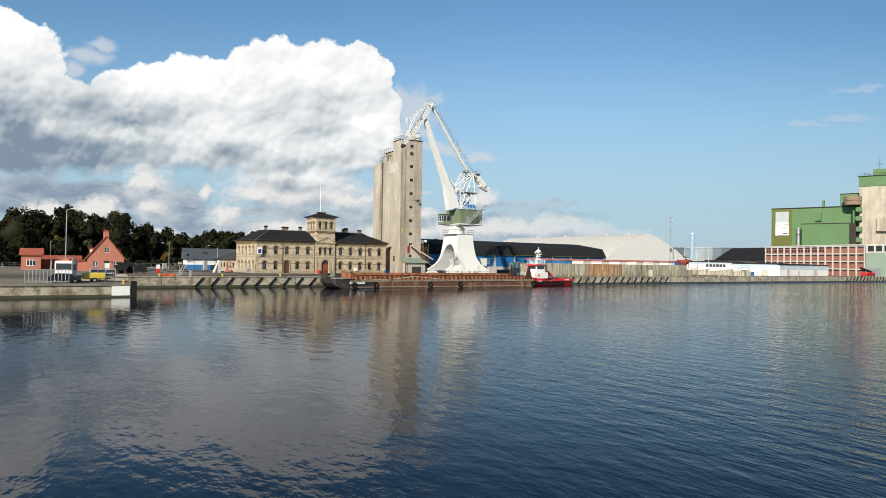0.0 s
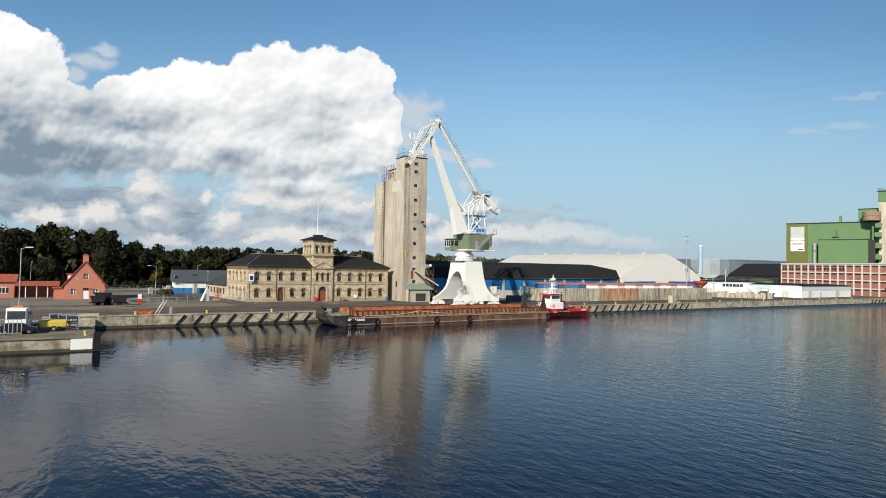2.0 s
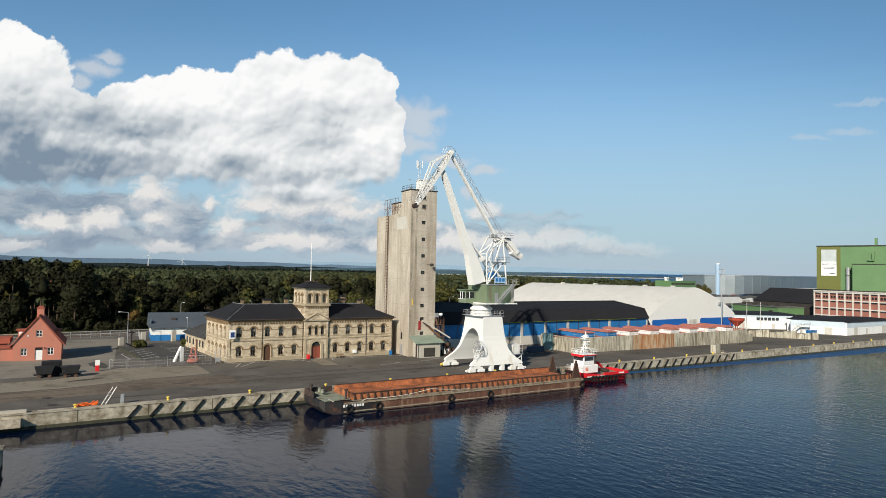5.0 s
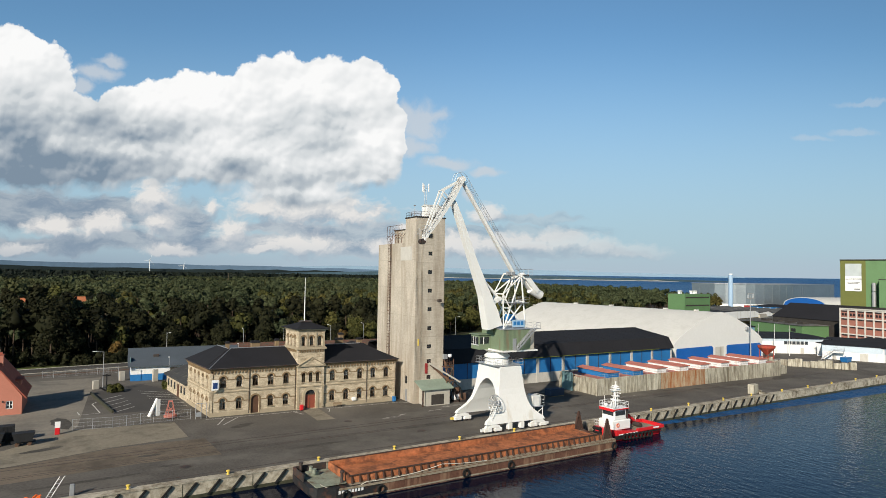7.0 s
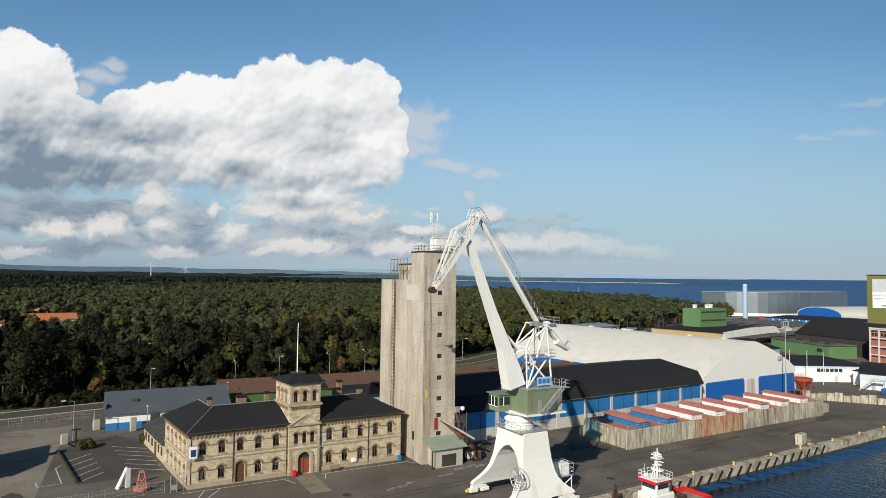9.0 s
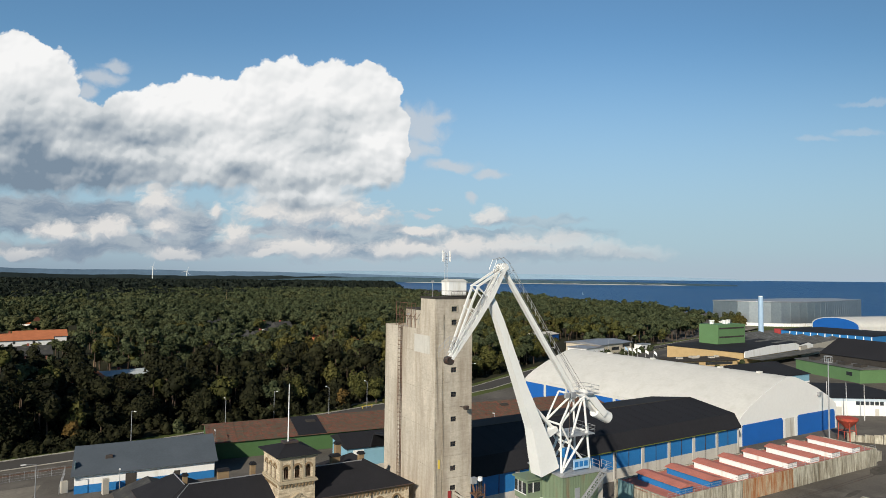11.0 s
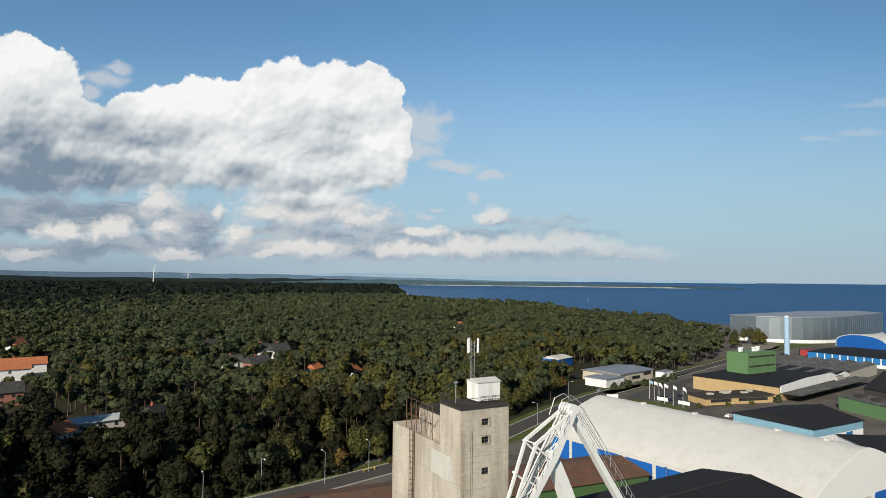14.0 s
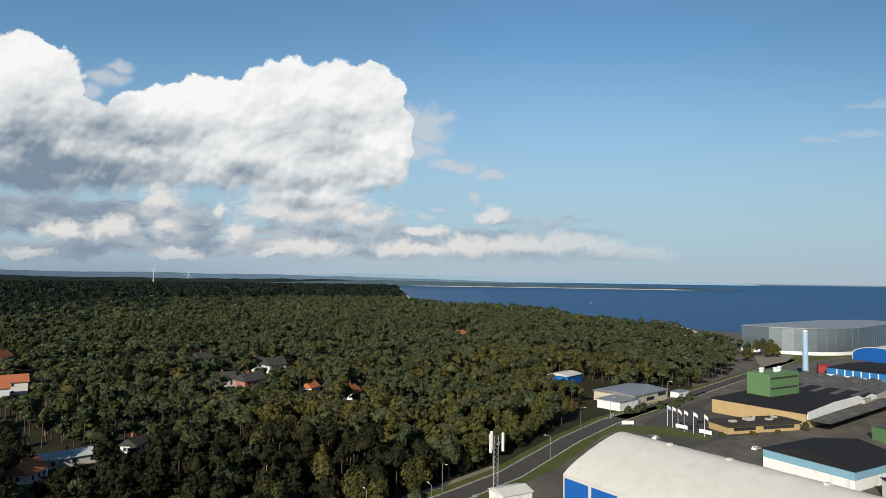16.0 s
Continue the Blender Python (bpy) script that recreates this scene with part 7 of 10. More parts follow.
for j in range(n_seg * 2 + 1):
    dip = 0.16 if j % 2 else 0.0
    y = TL * j / (2 * n_seg)
    rows.append([bm.verts.new((x + TS * y + (TW / 2 - x) * dip * 0.012, y, z - dip * (0.5 if 7.2 < z else 0))) for x, z in outline])
for a, b in zip(rows, rows[1:]):
    for k in range(len(outline) - 1):
        bm.faces.new((a[k], b[k], b[k + 1], a[k + 1]))
bmesh.ops.recalc_face_normals(bm, faces=bm.faces[:])
roof = part("roof_canvas", bm, M["canvas_white"], tent, "taut off-white roof canvas")
for f in roof.data.polygons:
    f.use_smooth = True
bm = bmesh.new()
prism(bm, [(0, 5.2)] + outline + [(TW, 5.2)], -0.15, 0.0)
part("gable_canvas", bm, M["canvas_gable"], tent, "white gable canvas")
bm = bmesh.new()
prism(bm, [(TS * TL, 0.0)] + [(x + TS * TL, z) for x, z in outline] + [(TW + TS * TL, 0.0)], TL, TL + 0.15)
part("gable_canvas", bm, M["canvas_gable"], tent)


def askew(bm):
    for v in bm.verts:
        v.co.x += TS * v.co.y
    return bm


part("eave_band", askew(boxes((-0.1, 0.1, 0, TL, 6.0, 7.05))), M["canvas_white"], tent)
part("eave_band", askew(boxes((TW - 0.1, TW + 0.1, 0, TL, 6.0, 7.05))), M["canvas_white"], tent)
for k in range(8):
    y0 = TL * k / 8
    for x in (-0.05, TW - 0.1):
        part("side_panel", askew(boxes((x, x + 0.15, y0 + 0.5, y0 + TL / 8 - 0.5, 0, 6.0))), M["blue_tent"], tent, "blue side canvas")
        part("column", askew(boxes((x - 0.1, x + 0.25, max(y0 - 0.5, 0.02), y0 + 0.5, 0, 6.0))), M["canvas_white"], tent)
for x0, x1 in ((1.0, 19.0), (26.0, TW - 1.0)):
    bm = bmesh.new()
    prism(bm, [(x0, 0), (x1, 0), (x1, 4.9), (x1 - 0.6, 5.6), (x0 + 0.6, 5.4 if x0 < 5 else 5.6), (x0, 4.4)], -0.3, -0.16)
    part("gable_door", bm, M["blue_tent"], tent, "wide blue gable canvas door")
for x0, x1 in ((0, 1.0), (19.0, 20.2), (24.6, 26.0), (TW - 1, TW)):
    part("gable_base", boxes((x0, x1, -0.25, -0.02, 0, 5.2)), M["canvas_gable"], tent)
part("centre_door", boxes((20.2, 24.6, -0.2, -0.05, 0, 5.2)), M["pale_wall"], tent, "pale sliding door")
part("lamp", bevel(boxes((36.0, 37.2, -0.9, -0.2, 10.2, 11.2)), 0.08), M["grey_steel"], tent)
for y in (8, 20, 44, 62):
    part("vent", askew(boxes((TW / 2 - 0.7, TW / 2 + 0.7, y, y + 1.0, 16.35, 16.95))), M["canvas_white"], tent)

# ---------------------------------------------------------------- walled store with red hatch roofs
store = thing("walled_store", pose(82.1, -15.0, 0, 0, 0, 1.2), "open concrete-walled bulk store with rust stains and red hatches", "store")
WL, WD, WZ = 72.0, 12.5, 3.9
PAN = one_mesh("wall_piece", bevel(boxes((0.02, 2.38, 0, 0.4, 0, WZ)), 0.03), M["concrete_stained"])
PANR = one_mesh("wall_piece_rusty", bevel(boxes((0.02, 2.38, 0, 0.4, 0, WZ)), 0.03), M["concrete_rusty"])
for k in range(30):
    share("wall_panel", PANR if 9 <= k <= 15 else PAN, store, pose(2.4 * k, 0, 0), "rust-streaked concrete wall panel" if 9 <= k <= 15 else "stained concrete wall panel")
for k in range(5):
    share("wall_panel", PAN, store, pose(0.4, WD - 0.1 - 2.4 * k, 0, 0, 0, -90) if k else pose(0.4, WD - 0.1, 0, 0, 0, -90))
    share("wall_panel", PAN, store, pose(WL - 0.0, WD - 0.1 - 2.4 * k, 0, 0, 0, -90))
part("wall_back", boxes((0, WL, WD, WD + 0.4, 0, WZ)), M["concrete_stained"], store)
part("side_door", boxes((-0.35, 0.0, 8.0, 11.6, 0, 4.3)), M["teal_door"], store, "faded teal sheet door")
part("deck", boxes((0.4, WL - 0.4, 0.5, WD, 3.5, 3.7)), M["red_roof"], store, "flat red sheet deck")
railing("deck_rail", store, [(0.3, 0.2, WZ), (WL - 0.3, 0.2, WZ)], 0.9, M["grey_steel"], step=2.4)
for k in range(8):
    x0 = 4.6 + 8.35 * k
    hatch = part("hatch", boxes((x0, x0 + 3.4, 1.0, 11.2, 3.7, 4.9)), M["blue_sheet"] if k < 2 else M["white_paint"], store, "blue-sided roof hatch" if k < 2 else "white-sided roof hatch")
    bm = bmesh.new()
    prism(bm, [(x0 - 0.25, 4.9), (x0 + 3.65, 4.9), (x0 + 3.65, 5.05), (x0 + 1.7, 5.45), (x0 - 0.25, 5.05)], 0.7, 11.5)
    part("hatch_roof", bm, M["red_roof"], hatch, "faded red sheet roof")
block = thing("concrete_block", pose(156.2, -12.0, 0, 0, 0, 2), "square weathered concrete block at the wall's end", "block")
part("body", bevel(boxes((0, 3.2, 0, 2.2, 0, 2.3)), 0.08), M["concrete_stained"], block)
for x, y, s in ((118.2, -29.4, 1.0),):
    bl = thing("concrete_slab", pose(x, y, 0, 0, 0, 12), "tilted concrete slab with broken concrete on the quay", "slab")
    part("slab", bevel(boxes((0, 3.0, 0, 1.4, 0, 2.3)), 0.12), M["concrete_stained"], bl)
    part("rubble", bevel(boxes((3.1, 4.4, -0.3, 0.8, 0, 0.7), (2.2, 3.6, -1.2, -0.3, 0, 0.4)), 0.1), M["concrete_stained"], bl)
low = thing("broken_wall", pose(171.0, 2.5, 0, 0, 0, -52), "crumbling pale low retaining wall with exposed ribs", "wall")
for k in range(12):
    part("wall_piece", bevel(boxes((2.1 * k, 2.1 * k + 2.0, 0, 0.6 + 0.2 * (k % 3), 0, 2.6 - 0.25 * ((k * 7) % 4))), 0.1), M["concrete_stained"], low)
hop = thing("red_hopper", pose(172.5, 3.2, 0), "red steel loading hopper on legs", "hopper")
part("funnel", lathe(bmesh.new(), [(0.5, 3.2), (2.6, 5.4), (2.7, 6.1), (2.5, 6.1)], 12), M["hopper_red"], hop, "rusty red funnel")
for sx in (-1, 1):
    for sy in (-1, 1):
        part("leg", rods(0.12, ((sx * 1.6, sy * 1.6, 0), (sx * 1.4, sy * 1.4, 5.0)), n=5), M["hopper_red"], hop)
part("brace", rods(0.07, ((-1.5, -1.5, 2.5), (1.5, -1.5, 2.5)), ((-1.5, 1.5, 2.5), (1.5, 1.5, 2.5)), ((-1.5, -1.5, 2.5), (-1.5, 1.5, 2.5)), ((1.5, -1.5, 2.5), (1.5, 1.5, 2.5)), n=5), M["hopper_red"], hop)
crate = thing("timber_stack", pose(71.5, -11.5, 0, 0, 0, 4), "dark stack of covered pallets beside the crane", "stack")
part("pile", bevel(boxes((0, 4.2, 0, 2.0, 0.15, 1.7)), 0.1), M["tarp_blue"], crate)
part("pallet", boxes((0, 4.2, 0.1, 0.3, 0, 0.15), (0, 4.2, 1.7, 1.9, 0, 0.15)), M["wood"], crate)

# ---------------------------------------------------------------- rust-roofed green sheds and the grey-blue store behind the custom house
shed = thing("long_shed", pose(16.4, 66.5, 0, 0, 0, -4.5), "long low green shed with a rust-red corrugated roof", "shed")
part("wall", boxes((0, 116, -6, -5.75, 0, 4.0), (0, 116, 13.5, 13.75, 0, 4.0), (0, 0.25, -5.75, 13.5, 0, 4.0), (115.75, 116, -5.75, 13.5, 0, 4.0)), M["green_sheet"], shed, "green sheet-metal wall")
bm = bmesh.new()
prism(bm, [(-6.6, 3.9), (5.6, 5.8), (14.4, 3.9), (14.4, 4.05), (5.6, 6.0), (-6.6, 4.05)], -0.5, 116.5, "x")
part("roof", bm, M["rust_roof"], shed, "rust-red weathered corrugated roof")
for k in range(58):
    bm = bmesh.new()
    x = 0.2 + 2.0 * k
    beam(bm, (x, -6.58, 4.07), (x, 5.58, 6.02), 0.16, 0.07)
    part("roof_ridge", bm, M["rust_roof"], shed)
for x0, x1 in ((0.0, 0.25), (115.75, 116.0)):
    bm = bmesh.new()
    prism(bm, [(-5.9, 4.0), (13.7, 4.0), (5.6, 5.75)], x0, x1, "x")
    part("gable", bm, M["green_sheet"], shed)
bm = bmesh.new()
prism(bm, [(-6.62, 4.07), (5.6, 6.03), (5.6, 6.12), (-6.62, 4.16)], 20.5, 27.5, "x")
part("roof_patch", bm, M["roof_black"], shed, "black felt roof patch")
for x in (24.0, 82.0):
    part("skylight", bevel(boxes((x, x + 2.4, 1.0, 2.6, 5.2, 5.75)), 0.05), M["felt"], shed, "dark roof light")
part("hatch_door", boxes((60, 63, -6.05, -6.0, 0.2, 2.6)), M["white_paint"], shed)
gb = thing("blue_store", pose(-11.0, 48.6, 0, 0, 0, -2.5), "low blue and white store with slate-grey roof", "store")
part("wall_low", boxes((0, 26, 0, 0.25, 0, 1.6), (0, 0.25, 0.25, 13, 0, 1.6), (25.75, 26, 0.25, 13, 0, 1.6)), M["blue_sheet"], gb, "blue lower boarding")
part("wall_high", boxes((0.02, 25.98, 0.02, 0.25, 1.6, 3.7), (0.02, 0.25, 0.25, 13, 1.6, 3.7), (25.75, 25.98, 0.25, 13, 1.6, 3.7), (0.02, 25.98, 12.75, 13, 0, 3.7)), M["white_paint"], gb, "white upper boarding")
bm = bmesh.new()
prism(bm, [(-0.7, 3.5), (13.6, 3.5), (13.6, 3.65), (9.5, 7.1), (9.3, 7.1), (-0.7, 3.65)], -0.6, 26.6, "x")
part("roof", bm, M["roof_slate_blue"], gb, "slate-grey sheet roof")
part("gable", boxes((0.03, 0.24, 4.0, 11.0, 3.7, 5.0)), M["white_paint"], gb)
part("door", boxes((9.0, 11.0, -0.04, 0.0, 0.0, 3.0), (18.0, 19.2, -0.04, 0, 0, 2.4)), M["felt"], gb, "dark doorway")
part("sign", boxes((-0.08, 0.0, 1.5, 3.5, 4.0, 5.6)), M["teal_door"], gb)
part("roof_vent", bevel(boxes((5.2, 6.6, 4.0, 4.8, 4.9, 5.9)), 0.1), M["iron_dark"], gb)
bs = thing("pale_blue_store", pose(42.0, 40.0, 0, 0, 0, -4.0), "small pale blue store with a dark roof beside the silo", "store")
part("wall", boxes((0, 20, 0, 12, 0, 4.6)), M["pale_blue"], bs)
bm = bmesh.new()
prism(bm, [(-0.5, 4.5), (12.5, 4.5), (12.5, 4.7), (6, 6.6), (-0.5, 4.7)], -0.5, 20.5, "x")
part("roof", bm, M["roof_black"], bs)
part("sign", boxes((1.5, 4.0, -0.08, 0, 2.4, 4.0)), M["white_paint"], bs)

# ---------------------------------------------------------------- the pier and what stands on it
pier = setting("pier", boxes((-140, -34.0, -67.6, -54.0, -5, -0.32)), M["concrete_quay"], "weathered concrete pier")
part("pier_deck", boxes((-140, -33.85, -67.8, -54.0, -0.32, -0.1)), M["paving_pale"], pier, "worn concrete pier deck")
part("pier_land", boxes((-140, -41.0, -54.0, quay_y(-60) - 0.5, -5, -0.1)), M["paving_pale"], pier)
part("pier_weed", boxes((-140, -33.94, -67.68, -67.6, -2.6, -1.6)), M["weed"], pier)
part("white_end", boxes((-36.6, -34.2, -67.72, -67.62, -1.75, -0.38)), M["white_paint"], pier, "white-painted pier end panel")
part("corner_post", boxes((-34.1, -33.3, -67.9, -67.0, -3.0, 0.35)), M["black_rubber"], pier, "black timber corner post")
setting("quay_step", boxes((-43, -33.5, -40.0, -38.9, -1.4, -0.35)), M["concrete_quay"], "low concrete landing ledge")
b = setting("quay_beam", boxes((-38.5, -33.0, -38.4, -37.9, 0.22, 0.6)), M["concrete_pale"], "pale concrete beam on the quay edge")

BOLL = bmesh.new()
lathe(BOLL, [(0.24, 0), (0.16, 0.08), (0.14, 0.28), (0.26, 0.38), (0.26, 0.5), (0.14, 0.56)], 10)
bollard = solid("bollard", BOLL, M["yellow_paint"], on_quay(-27.4, 0.3, 0.22), "yellow-painted iron mooring bollard on the quay", "bollard", "quay bollards")
for x in (-15.5, -3.5, 9.2, 21.5, 33.6, 45.0, 80.5, 92.4, 104.6, 115.3, 128.0, 139.7, 151.3, 164.0, 176.0, 188.0, 200.0, 212.0, 224.0):
    copy_thing(bollard, on_quay(x, 0.3, 0.22))
copy_thing(bollard, pose(-35.0, -66.6, -0.1))
copy_thing(bollard, pose(-38.4, -55.4, -0.1))


def lamp_post(x, y, h, turn, z=0.0, arm=1.6, label="slim grey steel street lamp"):
    lp = thing("street_lamp", pose(x, y, z, 0, 0, turn), label, "street lamp", "street lamps")
    part("pole", rod(bmesh.new(), (0, 0, 0), (0, 0, h), 0.1, 0.06, 7), M["grey_steel"], lp)
    if arm:
        part("arm", rods(0.05, ((0, 0, h - 0.05), (arm, 0, h + 0.15)), n=5), M["grey_steel"], lp)
    part("lamp_head", bevel(boxes((arm - 0.1, arm + 0.75, -0.16, 0.16, h + 0.08, h + 0.24)), 0.03), M["lamp_pale"], lp, "pale lamp head")
    return lp


lamp_post(-42.6, -61.0, 11.0, 0, -0.1, 0.6)
lamp_post(-17.0, 42.4, 8.2, 180)
for x, y, t in ((0.6, 83.8, -70), (24.4, 89, 90), (39.7, 96.3, -80), (56.3, 94.7, 100), (71.0, 99.6, 90), (88, 96.0, 90), (100, 111.8, -80), (126, 124, -60), (150, 124, 120), (-50, 79, -80), (194, 158.5, -60), (222, 170, -60), (255, 181, -60), (286, 193, -60)):
    lamp_post(x, y, 8.5, t)
for x, y in ((-3.5, 36.5), (17.0, 60.0), (86, 46.5), (133.5, 47)):
    lamp_post(x, y, 6.8, 90, 0, 0.3, "slim white lamp post by the sheds")

# lorry with a small crane body, trailer, crates and fence on the pier
def vehicle_wheel(parent, x, y, r=0.48, w=0.3):
    bm = bmesh.new()
    rod(bm, (x, y - w / 2, r), (x, y + w / 2, r), r, n=14)
    tyre_ = part("wheel", bm, M["black_rubber"], parent)
    bm = bmesh.new()
    rod(bm, (x, y - w / 2 - 0.02, r), (x, y + w / 2 + 0.02, r), r * 0.55, n=10)
    part("rim", bm, M["grey_steel"], tyre_)


lorry = thing("lorry", pose(-42.2, -58.6, -0.1, 0, 0, 80), "white lorry with a glazed cab parked on the pier", "lorry")
part("cab", bevel(boxes((-3.4, -1.2, -1.2, 1.2, 0.8, 3.3)), 0.12), M["white_paint"], lorry, "white lorry cab")
part("windscreen", boxes((-3.44, -3.38, -1.0, 1.0, 1.9, 2.9), (-3.1, -1.6, -1.23, 1.23, 1.9, 2.8)), M["glass"], lorry)
part("chassis", boxes((-3.3, 3.6, -0.9, 0.9, 0.55, 0.85)), M["iron_dark"], lorry)
part("load_bed", boxes((-1.0, 3.7, -1.2, 1.2, 0.85, 1.1), (-1.0, -0.9, -1.2, 1.2, 1.1, 2.6)), M["grey_steel"], lorry)
part("bumper", boxes((-3.55, -3.4, -1.2, 1.2, 0.45, 0.8)), M["grey_steel"], lorry)
part("beacon", boxes((-2.6, -2.2, -0.5, 0.5, 3.3, 3.5)), M["orange"], lorry)
railing("roof_bars", lorry, [(-3.2, -1.1, 3.3), (-1.3, -1.1, 3.3), (-1.3, 1.1, 3.3)], 0.5, M["grey_steel"], step=0.9)
for x in (-2.5, 1.6, 2.7):
    for y in (-1.05, 1.05):
        vehicle_wheel(lorry, x, y)
trailer = thing("compressor_trailer", pose(-38.8, -59.6, -0.1, 0, 0, 6), "yellow compressor trailer parked on the pier", "trailer")
part("body", bevel(boxes((-1.6, 1.6, -0.8, 0.8, 0.55, 1.5)), 0.2, 2), M["yellow_paint"], trailer)
part("drawbar", rods(0.06, ((1.5, 0, 0.6), (2.6, 0, 0.5)), n=5), M["iron_dark"], trailer)
for y in (-0.85, 0.85):
    vehicle_wheel(trailer, 0, y, 0.36, 0.2)
for k, (x, y) in enumerate(((-37.6, -58.2), (-36.6, -59.0), (-38.6, -57.2))):
    cg = thing("equipment_cage", pose(x, y, -0.1, 0, 0, 4), "dark steel cage of blue-capped equipment on the pier", "cage", "equipment cages")
    part("cage_frame", rods(0.05, *[((sx * 0.7, sy * 0.7, 0), (sx * 0.7, sy * 0.7, 2.1)) for sx in (-1, 1) for sy in (-1, 1)], *[((-0.7, sy * 0.7, z), (0.7, sy * 0.7, z)) for sy in (-1, 1) for z in (0.2, 1.1, 2.1)], *[((sx * 0.7, -0.7, z), (sx * 0.7, 0.7, z)) for sx in (-1, 1) for z in (0.2, 2.1)], n=4), M["grey_steel"], cg)
    part("load", bevel(boxes((-0.6, 0.6, -0.6, 0.6, 0.9, 1.9)), 0.08), M["tarp_blue"], cg)
    part("cap_row", boxes(*[(-0.55 + 0.3 * i, -0.4 + 0.3 * i, -0.66, -0.6, 1.35, 1.5) for i in range(4)]), M["white_paint"], cg)
car = thing("parked_car", pose(-42.6, -62.2, -0.1, 0, 0, 2), "dark car parked beside the railing on the pier", "car")


def car_shape(parent, material):
    bm = bmesh.new()
    prism(bm, [(-2.1, 0.35), (2.1, 0.35), (2.15, 0.8), (1.3, 0.95), (0.7, 1.42), (-1.1, 1.45), (-1.9, 0.98), (-2.15, 0.85)], -0.85, 0.85)
    bevel(bm, 0.08)
    part("body", bm, material, parent)
    part("glass", boxes((-1.5, 1.0, -0.87, 0.87, 0.98, 1.34)), M["glass"], parent, "dark side windows")
    for x in (-1.3, 1.3):
        for y in (-0.78, 0.78):
            vehicle_wheel(parent, x, y, 0.32, 0.2)
    part("headlight", boxes((2.1, 2.17, -0.75, -0.45, 0.62, 0.76), (2.1, 2.17, 0.45, 0.75, 0.62, 0.76)), M["lamp_pale"], parent)


car_shape(car, M["car_dark"])
fence = thing("steel_railing", pose(-47.5, -64.0, -0.1), "galvanised steel barrier railing on the pier", "railing")
for k in range(13):
    part("bar", boxes((0.45 * k, 0.45 * k + 0.09, 0, 0.06, 0, 2.0)), M["grey_steel"], fence)
part("top_rail", boxes((0, 5.5, 0, 0.06, 1.95, 2.05), (0, 5.5, 0, 0.06, 0.2, 0.3)), M["grey_steel"], fence)

# ---------------------------------------------------------------- the red house
rh = thing("red_house", pose(-39.4, 17.6, 0, 0, 0, 0), "salmon-red rendered house with steep red tiled roof", "house")
RW, RD = 8.6, 12.5
gable = [(0, 0), (RW, 0), (RW, 3.4), (RW / 2, 9.1), (0, 3.4)]
gh = [[(x, z), (x + w, z), (x + w, z + h), (x, z + h)] for x, z, w, h in ((1.4, 1.1, 1.1, 1.5), (3.9, 0.1, 1.3, 2.6), (6.1, 1.1, 1.1, 1.5), (3.95, 4.9, 1.1, 1.4), (2.3, 4.9, 0.4, 0.5))]
part("gable_wall", wall_panel(gable, gh, 0.35), M["red_render"], rh, "salmon-red rendered gable")
part("wall", boxes((0, 0.35, 0.35, RD, 0, 3.4), (RW - 0.35, RW, 0.35, RD, 0, 3.4)), M["red_render"], rh)
bm = wall_panel(gable, [], 0.35)
part("gable_wall", bm, M["red_render"], rh).location.y = RD
for x, z, w, h in ((1.4, 1.1, 1.1, 1.5), (6.1, 1.1, 1.1, 1.5), (3.95, 4.9, 1.1, 1.4), (2.3, 4.9, 0.4, 0.5)):
    bm = boxes((x, x + 0.1, 0.08, 0.2, z, z + h), (x + w - 0.1, x + w, 0.08, 0.2, z, z + h), (x, x + w, 0.08, 0.2, z, z + 0.1), (x, x + w, 0.08, 0.2, z + h - 0.1, z + h), (x + w / 2 - 0.06, x + w / 2 + 0.06, 0.08, 0.2, z, z + h), (x, x + w, 0.1, 0.18, z + h * 0.5 - 0.04, z + h * 0.5 + 0.04))
    wn_ = part("window", bm, M["white_paint"], rh, "white casement window")
    part("pane", boxes((x, x + w, 0.15, 0.17, z, z + h)), M["glass"], wn_)
part("door", boxes((3.9, 5.2, 0.12, 0.22, 0.1, 2.1)), M["white_paint"], rh, "white front door")
part("fanlight", boxes((3.95, 5.15, 0.14, 0.18, 2.15, 2.65)), M["glass"], rh)
for sx in (0, 1):
    bm = bmesh.new()
    e = (-0.6, 2.85) if sx == 0 else (RW + 0.6, 2.85)
    pts = [e, (RW / 2, 9.15), (RW / 2, 9.4), (e[0] - (0.1 if sx == 0 else -0.1), e[1] + 0.22)]
    prism(bm, pts, -0.25, RD + 0.6)
    part("roof", bm, M["red_tile"], rh, "steep red tiled roof slope")
c = part("chimney", boxes((3.7, 5.0, 4.6, 5.8, 8.0, 10.6)), M["red_render"], rh, "brick chimney stack")
part("chimney_cap", boxes((3.6, 5.1, 4.5, 5.9, 10.6, 10.8), (3.9, 4.8, 4.8, 5.6, 10.8, 11.1)), M["red_tile"], c)
d = part("dormer", boxes((0.5, 2.1, 4.0, 6.5, 4.4, 6.0)), M["red_render"], rh)
part("dormer_window", boxes((0.7, 1.9, 3.94, 4.0, 4.8, 5.7)), M["white_paint"], d)
part("dormer_roof", boxes((0.1, 2.6, 3.7, 6.8, 6.0, 6.16)), M["red_tile"], d)
d = part("dormer", boxes((6.4, 8.0, 4.0, 7.5, 4.4, 5.8)), M["red_render"], rh)
part("dormer_roof", boxes((6.0, 8.4, 3.7, 7.8, 5.8, 5.96)), M["red_tile"], d)
porch = part("porch", boxes((-2.2, 0.0, 1.2, 5.0, 0, 2.6)), M["red_render"], rh)
part("porch_roof", boxes((-2.6, 0.0, 0.9, 5.3, 2.6, 2.85)), M["red_tile"], porch)
